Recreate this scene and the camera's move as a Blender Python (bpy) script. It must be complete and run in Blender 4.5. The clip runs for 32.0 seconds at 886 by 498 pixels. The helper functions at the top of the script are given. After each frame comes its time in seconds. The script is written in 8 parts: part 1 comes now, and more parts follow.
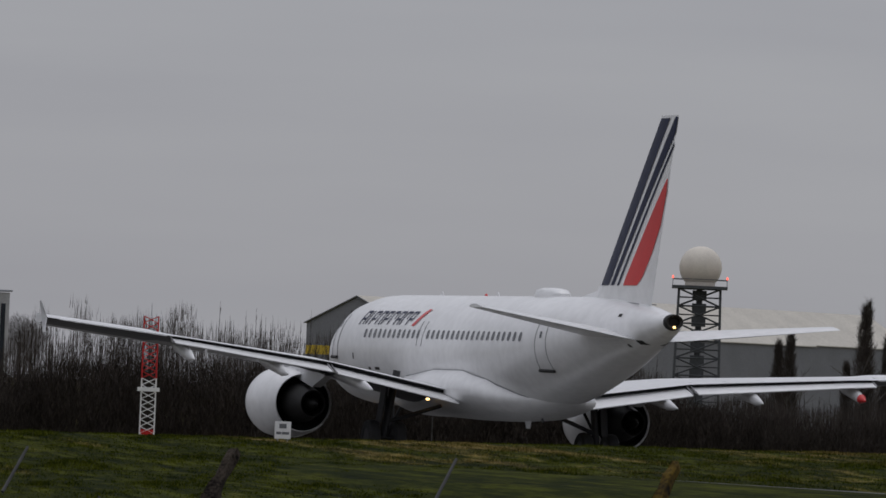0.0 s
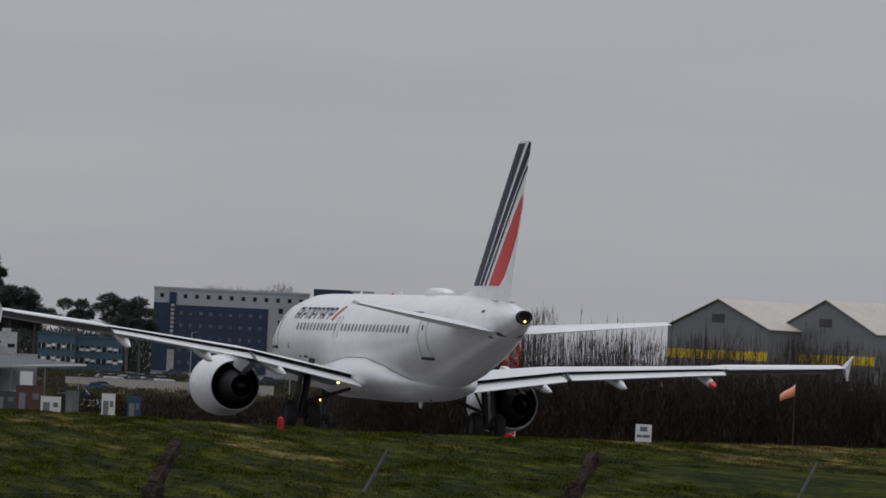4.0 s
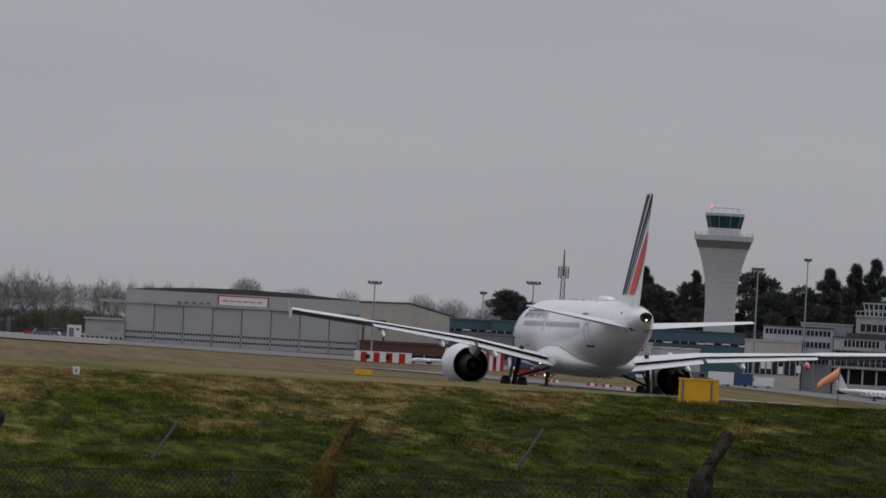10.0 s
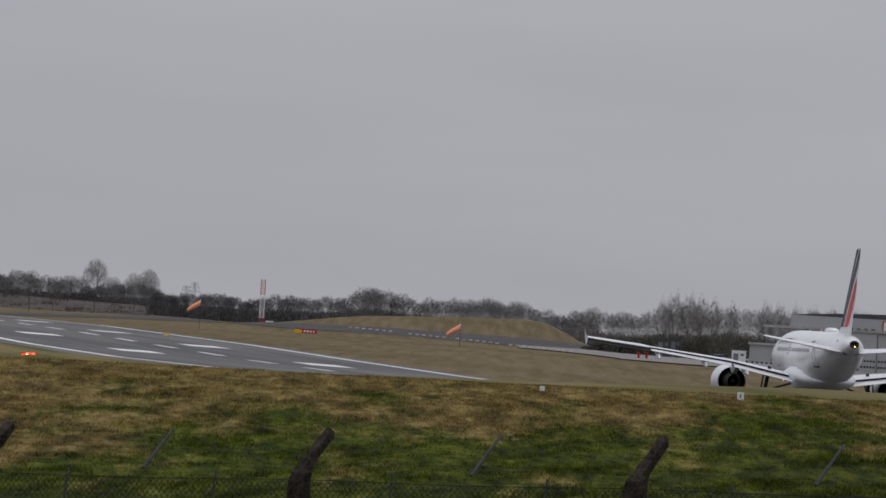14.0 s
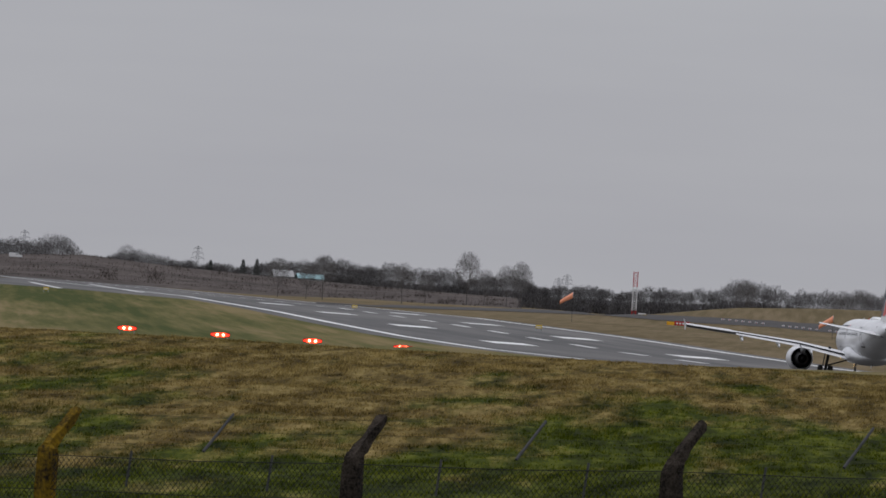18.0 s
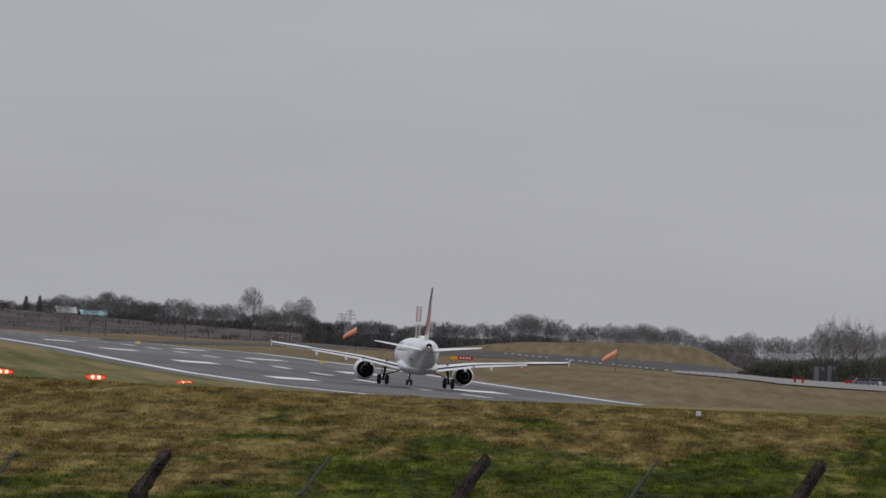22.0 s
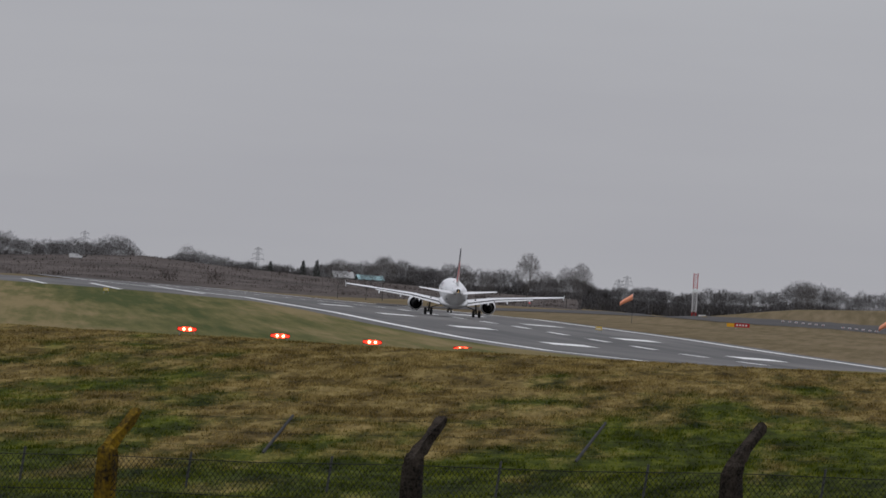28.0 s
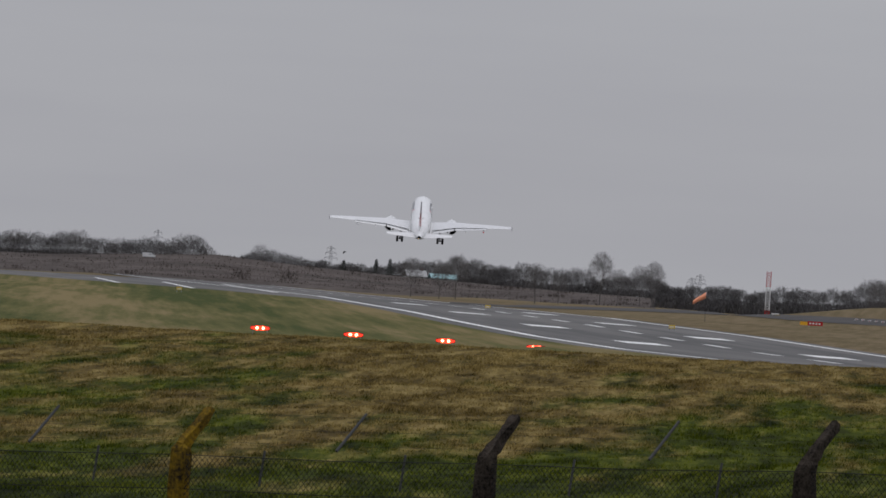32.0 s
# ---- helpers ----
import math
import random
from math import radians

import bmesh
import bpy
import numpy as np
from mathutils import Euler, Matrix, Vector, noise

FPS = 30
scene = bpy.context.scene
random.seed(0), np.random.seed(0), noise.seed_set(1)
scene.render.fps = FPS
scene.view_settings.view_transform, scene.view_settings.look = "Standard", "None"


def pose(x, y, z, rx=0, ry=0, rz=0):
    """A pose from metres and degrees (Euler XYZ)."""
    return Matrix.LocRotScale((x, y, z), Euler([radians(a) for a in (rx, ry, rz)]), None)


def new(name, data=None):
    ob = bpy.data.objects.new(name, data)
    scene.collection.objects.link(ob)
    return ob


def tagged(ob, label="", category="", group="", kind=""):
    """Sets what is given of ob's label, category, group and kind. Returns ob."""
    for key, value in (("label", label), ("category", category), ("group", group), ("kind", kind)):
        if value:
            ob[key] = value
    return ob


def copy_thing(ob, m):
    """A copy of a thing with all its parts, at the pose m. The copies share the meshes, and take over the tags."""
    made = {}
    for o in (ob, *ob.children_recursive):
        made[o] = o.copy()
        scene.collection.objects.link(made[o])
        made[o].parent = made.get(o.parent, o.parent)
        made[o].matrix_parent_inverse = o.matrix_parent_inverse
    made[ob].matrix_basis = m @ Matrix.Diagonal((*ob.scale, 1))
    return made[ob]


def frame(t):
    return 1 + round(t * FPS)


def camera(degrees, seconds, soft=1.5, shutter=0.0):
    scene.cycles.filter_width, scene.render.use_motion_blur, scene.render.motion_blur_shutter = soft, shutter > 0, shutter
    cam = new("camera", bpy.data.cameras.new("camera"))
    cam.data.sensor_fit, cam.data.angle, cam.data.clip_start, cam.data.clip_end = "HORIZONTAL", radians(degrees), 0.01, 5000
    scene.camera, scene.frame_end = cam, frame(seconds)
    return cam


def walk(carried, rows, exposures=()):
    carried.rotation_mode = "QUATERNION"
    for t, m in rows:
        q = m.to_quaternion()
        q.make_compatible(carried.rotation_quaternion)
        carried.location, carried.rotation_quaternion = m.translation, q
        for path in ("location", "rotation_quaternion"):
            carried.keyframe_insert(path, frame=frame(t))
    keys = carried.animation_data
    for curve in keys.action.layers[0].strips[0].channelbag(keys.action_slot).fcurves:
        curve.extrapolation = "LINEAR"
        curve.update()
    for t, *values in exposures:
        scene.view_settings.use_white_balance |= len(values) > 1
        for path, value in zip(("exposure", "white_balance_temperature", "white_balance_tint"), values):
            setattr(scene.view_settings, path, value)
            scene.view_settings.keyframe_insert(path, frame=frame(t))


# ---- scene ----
EYE = 3.5                     # height of the lens over the field
HEADING = 19.22               # the runway's bearing, degrees to the left of +y
CAMERA_ROWS = (
    (0, -0.0310, 0.8991, 2.417), (0.5, -0.0136, 0.8857, 2.492), (1, 0.2367, 0.9397, 2.504), (1.5, 0.4999, 0.9829, 2.529),
    (2, 0.7949, 0.9812, 2.619), (2.5, 1.1305, 0.9668, 2.655), (3, 1.2797, 0.9256, 2.712), (3.5, 1.4593, 0.8592, 2.705),
    (4, 2.2585, 0.8145, 2.723), (4.5, 3.1904, 0.7627, 2.849), (6.5, 4.6496, 0.6999, 2.956), (7, 5.0792, 0.6551, 3.055),
    (7.5, 5.2140, 0.6482, 3.044), (8, 5.5468, 0.6297, 2.975), (8.5, 6.7811, 0.5671, 3.075), (9, 7.4164, 0.5599, 3.205),
    (9.5, 7.4228, 0.5409, 3.175), (10, 8.2530, 0.5337, 3.192), (10.5, 9.5292, 0.4652, 3.250), (11, 9.7457, 0.4517, 3.304),
    (11.5, 9.6488, 0.4789, 3.284), (12, 9.7054, 0.4826, 3.311), (12.5, 10.9060, 0.4469, 3.333), (13, 11.7064, 0.4764, 3.353),
    (13.5, 12.1650, 0.4984, 3.408), (14, 12.4665, 0.4542, 3.417), (14.5, 12.7535, 0.4147, 3.382), (15, 13.0972, 0.4271, 3.367),
    (15.5, 13.4350, 0.3800, 3.326), (17.5, 14.5036, 0.2718, 3.277), (18, 14.8191, 0.2662, 3.345), (18.5, 14.6783, 0.3152, 3.542),
    (19, 10.6254, 0.6022, 3.071), (19.5, 11.5274, 0.5252, 3.173), (20, 12.1066, 0.3223, 3.227), (20.5, 12.5178, 0.2840, 3.194),
    (21, 12.8157, 0.3452, 3.153), (21.5, 13.2794, 0.4934, 3.135), (22, 13.4587, 0.5648, 3.067), (22.5, 13.5362, 0.5553, 3.110),
    (23, 13.5239, 0.4487, 3.202), (23.5, 13.7053, 0.3870, 3.360), (24, 14.0751, 0.3204, 3.433), (24.5, 14.3550, 0.2858, 3.418),
    (25, 14.6123, 0.2817, 3.414), (25.5, 14.8594, 0.2732, 3.429), (26, 15.0532, 0.2723, 3.407), (26.5, 15.1110, 0.2674, 3.399),
    (28.5, 15.2267, 0.2486, 3.418), (29, 15.2476, 0.2443, 3.397), (29.5, 15.2454, 0.2541, 3.390), (30, 15.3238, 0.2517, 3.392),
    (30.5, 15.4231, 0.2433, 3.392), (31, 15.5150, 0.2278, 3.399), (31.5, 15.5962, 0.2190, 3.379), (32, 15.6609, 0.2169, 3.356),
)
# seconds; place of the main wheels; heading; nose-up angle; bank
PLANE_ROWS = (
    (0, 2.07, 305.64, 1.21, 18.2, 0.0, 1.08), (1, -1.74, 315.18, 1.21, 18.1, 0.0, 1.08), (2, -5.93, 326.68, 1.21, 17.9, 0.0, 1.08),
    (3, -10.37, 340.23, 1.28, 17.8, 0.0, 1.1), (4, -15.64, 355.85, 1.11, 17.8, 0.0, 1.15), (4.5, -18.51, 364.45, 1.20, 17.8, 0.0, 1.16),
    (6.5, -32.27, 404.18, 0.94, 17.8, 0.0, 1.2), (7, -36.13, 415.47, 0.85, 17.8, 0.0, 1.22), (8, -44.36, 439.71, 0.67, 17.8, 0.0, 1.3),
    (9, -53.60, 466.13, 0.51, 17.8, 0.0, 1.22), (10, -63.64, 494.79, 0.16, 17.7, 0.0, 1.15), (11, -74.17, 525.72, -0.21, 17.7, 0.0, 1.1),
    (12, -85.99, 558.83, -0.51, 17.7, 0.0, 1.05), (13, -99.04, 594.12, -0.85, 17.7, 0.0, 1.05), (14, -111.98, 631.81, -1.23, 17.7, 0.0, 1.05),
    (15, -125.80, 671.75, -1.68, 17.7, 0.0, 1.05), (15.5, -133.30, 692.50, -1.79, 17.7, 0.0, 1.05), (17.5, -163.92, 781.35, -2.33, 17.7, 0.0, 1.05),
    (18.5, -181.17, 828.94, -2.43, 17.7, 0.0, 1.05), (19, -189.66, 853.64, -2.37, 17.7, 0.0, 1.05), (20, -207.69, 904.55, -2.40, 17.7, 0.0, 1.05),
    (21, -226.15, 957.68, -2.43, 17.7, 0.0, 1.05), (22, -244.82, 1013.03, -2.22, 17.6, 0.0, 1.05), (23, -264.85, 1070.29, -2.09, 17.6, 0.0, 1.05),
    (24, -285.83, 1129.50, -1.82, 17.6, 0.0, 1.05), (26, -328.71, 1254.06, -1.15, 17.6, 0.0, 1.05), (27.3, -356.10, 1332.00, -0.82, 17.5, 0.3, 0.80),
    (28.5, -381.60, 1403.00, -0.45, 17.2, 5.2, 0.20), (29, -392.20, 1433.00, -0.01, 16.8, 7.7, -0.10), (30, -415.40, 1498.50, 1.30, 16.3, 10.4, 0.33),
    (31, -438.80, 1565.30, 4.50, 15.7, 13.0, 0.45), (32, -463.00, 1635.00, 11.43, 15.2, 14.3, 0.46),
)


def aim(yaw, pitch, roll):
    return pose(0, 0, EYE, 90 + pitch, 0, yaw) @ pose(0, 0, 0, 0, 0, roll)


cam = camera(5.61, 32.0, soft=1.6)
walk(cam, [(t, aim(a, b, c)) for t, a, b, c in CAMERA_ROWS],
     exposures=((0, -0.36), (1, -0.25), (2, -0.3), (3, -0.42), (4, -0.2), (8, -0.18), (11, -0.28), (13, -0.16), (15, -0.12), (19, -0.06), (26, -0.06), (32, -0.15)))

# ---- light ----
SUN_ELEV, SUN_TURN = 62.0, 20.0
world = bpy.data.worlds.new("overcast_sky")
scene.world = world
world.use_nodes = True
wn, wl = world.node_tree.nodes, world.node_tree.links
bg = wn["Background"]
sky = wn.new("ShaderNodeTexSky")
sky.sky_type, sky.sun_disc = "NISHITA", False
sky.sun_elevation, sky.sun_rotation = radians(SUN_ELEV), radians(SUN_TURN)
co = wn.new("ShaderNodeTexCoord")
mp = wn.new("ShaderNodeMapping")
mp.inputs["Scale"].default_value = (9.0, 9.0, 70.0)
wl.new(co.outputs["Generated"], mp.inputs["Vector"])
cl = wn.new("ShaderNodeTexNoise")
cl.inputs["Scale"].default_value, cl.inputs["Detail"].default_value, cl.inputs["Roughness"].default_value = 1.0, 4.0, 0.5
wl.new(mp.outputs["Vector"], cl.inputs["Vector"])
rp = wn.new("ShaderNodeValToRGB")
rp.color_ramp.elements[0].position, rp.color_ramp.elements[0].color = 0.3, (3.78, 3.84, 4.28, 1)
rp.color_ramp.elements[1].position, rp.color_ramp.elements[1].color = 0.7, (4.21, 4.28, 4.66, 1)
wl.new(cl.outputs["Fac"], rp.inputs["Fac"])
mx = wn.new("ShaderNodeMix")
mx.data_type = "RGBA"
mx.inputs["Factor"].default_value = 0.93
wl.new(sky.outputs["Color"], mx.inputs["A"])
# an overcast sky is brighter overhead than at the horizon
sep = wn.new("ShaderNodeSeparateXYZ")
wl.new(co.outputs["Generated"], sep.inputs["Vector"])
up = wn.new("ShaderNodeMapRange")
up.inputs["From Min"].default_value, up.inputs["From Max"].default_value = 0.0, 1.0
up.inputs["To Min"].default_value, up.inputs["To Max"].default_value = 1.0, 2.6
wl.new(sep.outputs["Z"], up.inputs["Value"])
vm = wn.new("ShaderNodeVectorMath")
vm.operation = "SCALE"
wl.new(rp.outputs["Color"], vm.inputs[0])
wl.new(up.outputs["Result"], vm.inputs["Scale"])
wl.new(vm.outputs["Vector"], mx.inputs["B"])
wl.new(mx.outputs["Result"], bg.inputs["Color"])
bg.inputs["Strength"].default_value = 0.1

sun = new("sun", bpy.data.lights.new("sun", "SUN"))
sun.data.energy, sun.data.angle, sun.data.color = 0.4, radians(40), (1.0, 0.97, 0.93)
sun.rotation_euler = (radians(90 - SUN_ELEV), 0, radians(180 - SUN_TURN))


# ---- materials ----
def mat(name, color, rough=0.6, metal=0.0, var=0.12, scale=2.0, bump=0.0, fine=8.0, emit=None, power=0.0, rnd=0.0, spec=0.5, tint=None):
    """A surface with variation at two scales and some relief, in object space (metres)."""
    m = bpy.data.materials.new(name)
    m.use_nodes = True
    n, l = m.node_tree.nodes, m.node_tree.links
    b = n["Principled BSDF"]
    b.inputs["Roughness"].default_value, b.inputs["Metallic"].default_value = rough, metal
    b.inputs["Specular IOR Level"].default_value = spec
    tc = n.new("ShaderNodeTexCoord")
    n1, n2 = n.new("ShaderNodeTexNoise"), n.new("ShaderNodeTexNoise")
    n1.inputs["Scale"].default_value, n1.inputs["Detail"].default_value = scale, 4
    n2.inputs["Scale"].default_value, n2.inputs["Detail"].default_value = scale * fine, 6
    for k in (n1, n2):
        l.new(tc.outputs["Object"], k.inputs["Vector"])
    add = n.new("ShaderNodeMath")
    add.operation = "ADD"
    l.new(n1.outputs["Fac"], add.inputs[0])
    l.new(n2.outputs["Fac"], add.inputs[1])
    last = add.outputs[0]
    if rnd:
        oi = n.new("ShaderNodeObjectInfo")
        mr = n.new("ShaderNodeMath")
        mr.operation = "MULTIPLY_ADD"
        mr.inputs[1].default_value = rnd
        l.new(oi.outputs["Random"], mr.inputs[0])
        l.new(last, mr.inputs[2])
        last = mr.outputs[0]
    r = n.new("ShaderNodeValToRGB")
    lo = tuple(max(0.0, c * (1 - var)) for c in color) if tint is None else tint
    hi = tuple(min(1.0, c * (1 + var)) for c in color)
    r.color_ramp.elements[0].position, r.color_ramp.elements[0].color = 0.36, (*lo, 1)
    r.color_ramp.elements[1].position, r.color_ramp.elements[1].color = 0.64, (*hi, 1)
    half = n.new("ShaderNodeMath")
    half.operation = "MULTIPLY"
    half.inputs[1].default_value = 0.5 / (1 + rnd * 0.5)
    l.new(last, half.inputs[0])
    l.new(half.outputs[0], r.inputs["Fac"])
    l.new(r.outputs["Color"], b.inputs["Base Color"])
    if bump:
        bp = n.new("ShaderNodeBump")
        bp.inputs["Strength"].default_value, bp.inputs["Distance"].default_value = 0.6, bump
        l.new(n2.outputs["Fac"], bp.inputs["Height"])
        l.new(bp.outputs["Normal"], b.inputs["Normal"])
    if emit:
        b.inputs["Emission Color"].default_value, b.inputs["Emission Strength"].default_value = (*emit, 1), power
    return m


M_WHITE = mat("white_aircraft_paint", (0.77, 0.77, 0.77), 0.27, var=0.07, scale=0.5, fine=6)
M_WING = mat("light_grey_wing_paint", (0.68, 0.682, 0.69), 0.38, var=0.06, scale=0.7)
# lower wing grey, darkened to near black for the shade under it
M_WINGSHADE = mat("shaded_lower_wing_grey", (0.085, 0.087, 0.092), 0.5, var=0.12, scale=0.7)
M_GREYP = mat("mid_grey_metal", (0.16, 0.165, 0.175), 0.45, 0.4, var=0.12)
M_BARE = mat("bare_metal", (0.55, 0.55, 0.56), 0.3, 0.9, var=0.1)
M_DARK = mat("dark_exhaust_metal", (0.022, 0.021, 0.020), 0.6, 0.4, var=0.25)
# near-black stands for shade in gaps and hollows; also the hatches' own black
M_BLACK = mat("black_shade_and_hatch", (0.007, 0.007, 0.008), 0.9, var=0.2)
M_TYRE = mat("tyre_rubber", (0.022, 0.022, 0.023), 0.8, var=0.2, scale=4)
M_NAVY = mat("navy_fin_paint", (0.010, 0.015, 0.048), 0.45, var=0.1, spec=0.2)
M_RED = mat("red_livery_paint", (0.62, 0.028, 0.03), 0.35, var=0.06)
M_PANE = mat("cabin_window_acrylic", (0.06, 0.065, 0.075), 0.15, var=0.1)
M_GLASS = mat("dark_building_glass", (0.014, 0.018, 0.024), 0.12, var=0.4, scale=0.3, spec=0.35)
M_LAMP = mat("lit_lamp", (0.9, 0.6, 0.3), 0.4, emit=(1.0, 0.62, 0.22), power=5.0)
M_LAMPR = mat("red_lamp", (0.8, 0.05, 0.03), 0.4, emit=(1.0, 0.10, 0.06), power=3.0)
M_ASPHALT = mat("damp_worn_asphalt", (0.046, 0.045, 0.045), 0.5, var=0.28, scale=0.05, fine=20, bump=0.02)
M_TARMAC = mat("dark_dry_tarmac", (0.064, 0.060, 0.058), 0.9, var=0.2, scale=0.05, fine=20, spec=0.15)
M_MARK = mat("runway_paint", (0.74, 0.74, 0.72), 0.6, var=0.1, scale=0.3)
M_SLAB = mat("pale_road_concrete", (0.185, 0.168, 0.155), 0.85, var=0.18, scale=0.06, fine=12)
M_CONCRETE = mat("apron_concrete", (0.125, 0.12, 0.114), 0.8, var=0.12, scale=0.05, fine=15)


def runway_material():
    """Damp grooved asphalt: mottled, with rubbered lanes running along the heading."""
    m = mat("damp_runway_asphalt", (0.066, 0.062, 0.057), 0.62, var=0.28, scale=0.06, fine=16, bump=0.02, spec=0.25)
    n, l = m.node_tree.nodes, m.node_tree.links
    b = n["Principled BSDF"]
    base = b.inputs["Base Color"].links[0].from_socket
    tc = n.new("ShaderNodeTexCoord")
    mpn = n.new("ShaderNodeMapping")
    mpn.vector_type = "TEXTURE"
    mpn.inputs["Rotation"].default_value = (0, 0, radians(HEADING))
    mpn.inputs["Scale"].default_value = (6.25, 250.0, 1.0)
    l.new(tc.outputs["Object"], mpn.inputs["Vector"])
    k = n.new("ShaderNodeTexNoise")
    k.inputs["Scale"].default_value, k.inputs["Detail"].default_value = 1.0, 4.0
    l.new(mpn.outputs["Vector"], k.inputs["Vector"])
    r = n.new("ShaderNodeMapRange")
    r.inputs["From Min"].default_value, r.inputs["From Max"].default_value = 0.38, 0.62
    r.inputs["To Min"].default_value, r.inputs["To Max"].default_value = 0.55, 1.42
    l.new(k.outputs["Fac"], r.inputs["Value"])
    v = n.new("ShaderNodeVectorMath")
    v.operation = "SCALE"
    l.new(base, v.inputs[0])
    l.new(r.outputs["Result"], v.inputs["Scale"])
    l.new(v.outputs["Vector"], b.inputs["Base Color"])
    return m


M_RUNWAY = runway_material()
RW_NORMAL = (math.cos(radians(HEADING)), math.sin(radians(HEADING)), 0.0)


def grass_material(name, blades=False):
    """Rough sward: green and straw in patches, browner out on the airfield; blades vary one by one."""
    m = bpy.data.materials.new(name)
    m.use_nodes = True
    n, l = m.node_tree.nodes, m.node_tree.links
    b = n["Principled BSDF"]
    b.inputs["Roughness"].default_value, b.inputs["Specular IOR Level"].default_value = 0.95, 0.03
    tc = n.new("ShaderNodeTexCoord")

    def noise_of(scale, detail, rough=0.55, stretch=(1, 1, 1), turn=12.0):
        mpn = n.new("ShaderNodeMapping")
        mpn.vector_type = "TEXTURE"
        mpn.inputs["Rotation"].default_value = (0, 0, radians(turn))
        mpn.inputs["Scale"].default_value = tuple(1 / s for s in stretch)
        l.new(tc.outputs["Object"], mpn.inputs["Vector"])
        k = n.new("ShaderNodeTexNoise")
        k.inputs["Scale"].default_value, k.inputs["Detail"].default_value, k.inputs["Roughness"].default_value = scale, detail, rough
        l.new(mpn.outputs["Vector"], k.inputs["Vector"])
        return k.outputs["Fac"]

    def ramp(fac, stops):
        r = n.new("ShaderNodeValToRGB")
        while len(r.color_ramp.elements) < len(stops):
            r.color_ramp.elements.new(0.5)
        for e, (p, c) in zip(r.color_ramp.elements, stops):
            e.position, e.color = p, (*c, 1)
        l.new(fac, r.inputs["Fac"])
        return r.outputs["Color"]

    def mixed(fac, a, c):
        k = n.new("ShaderNodeMix")
        k.data_type = "RGBA"
        l.new(fac, k.inputs["Factor"])
        l.new(a, k.inputs["A"])
        l.new(c, k.inputs["B"])
        return k.outputs["Result"]

    def madd(a, k, c):
        q = n.new("ShaderNodeMath")
        q.operation = "MULTIPLY_ADD"
        q.inputs[1].default_value = k
        l.new(a, q.inputs[0])
        if isinstance(c, float):
            q.inputs[2].default_value = c
        else:
            l.new(c, q.inputs[2])
        return q.outputs[0]

    big = noise_of(0.1, 3, 0.5, (1.0, 0.12, 1.0))
    mid_ = noise_of(0.5, 5, 0.6, (1.0, 0.10, 1.0))
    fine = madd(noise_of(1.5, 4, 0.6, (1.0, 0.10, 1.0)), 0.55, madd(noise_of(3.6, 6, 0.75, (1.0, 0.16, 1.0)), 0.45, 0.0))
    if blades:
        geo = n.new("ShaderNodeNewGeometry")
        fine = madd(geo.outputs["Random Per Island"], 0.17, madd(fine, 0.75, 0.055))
    # ramp ends put dark hollows and light tips of tussocks into the colour
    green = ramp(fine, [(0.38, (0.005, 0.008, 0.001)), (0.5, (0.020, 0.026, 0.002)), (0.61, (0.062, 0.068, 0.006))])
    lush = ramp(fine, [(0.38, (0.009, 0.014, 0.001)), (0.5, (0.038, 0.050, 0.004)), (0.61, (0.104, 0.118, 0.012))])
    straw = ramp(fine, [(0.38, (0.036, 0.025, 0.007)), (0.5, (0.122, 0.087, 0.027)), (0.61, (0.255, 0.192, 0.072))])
    # drier towards the runway's far end
    xyz = n.new("ShaderNodeSeparateXYZ")
    l.new(tc.outputs["Object"], xyz.inputs["Vector"])
    dry = n.new("ShaderNodeMapRange")
    dry.inputs["From Min"].default_value, dry.inputs["From Max"].default_value = -25.0, -44.0
    dry.inputs["To Min"].default_value, dry.inputs["To Max"].default_value = -0.74, -0.40
    l.new(xyz.outputs["X"], dry.inputs["Value"])
    ln = n.new("ShaderNodeVectorMath")
    ln.operation = "LENGTH"
    l.new(tc.outputs["Object"], ln.inputs[0])
    # greener near the fence, drier on the crest
    crest = n.new("ShaderNodeMapRange")
    crest.inputs["From Min"].default_value, crest.inputs["From Max"].default_value = 110.0, 235.0
    crest.inputs["To Min"].default_value, crest.inputs["To Max"].default_value = -0.13, 0.20
    l.new(ln.outputs["Value"], crest.inputs["Value"])
    s1 = madd(fine, 0.7, madd(mid_, 1.55, madd(big, 0.75, madd(crest.outputs["Result"], 1.0, dry.outputs["Result"]))))
    patch = ramp(madd(s1, 0.5, 0.0), [(0.50, (0, 0, 0)), (0.63, (1, 1, 1))])
    # a lusher sward further along the fence
    lushness = n.new("ShaderNodeMapRange")
    lushness.inputs["From Min"].default_value, lushness.inputs["From Max"].default_value = -20.0, -40.0
    l.new(xyz.outputs["X"], lushness.inputs["Value"])
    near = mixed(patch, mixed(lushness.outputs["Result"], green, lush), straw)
    # the airfield beyond: mown bands along the runway, browner with distance
    band = noise_of(0.05, 4, 0.55, (1.0, 0.05, 0.2), HEADING)
    grain = noise_of(0.5, 5, 0.65, (1.0, 0.02, 0.2), HEADING - 1.5)
    far_f = madd(grain, 0.42, madd(band, 0.74, 0.0))
    field = ramp(far_f, [(0.46, (0.058, 0.070, 0.022)), (0.56, (0.112, 0.106, 0.040)), (0.68, (0.205, 0.160, 0.078))])
    heath = ramp(madd(noise_of(0.4, 6, 0.7, (1.0, 0.03, 0.2)), 0.75, madd(band, 0.35, 0.03)), [(0.46, (0.114, 0.090, 0.047)), (0.57, (0.146, 0.113, 0.064)), (0.69, (0.182, 0.140, 0.084))])

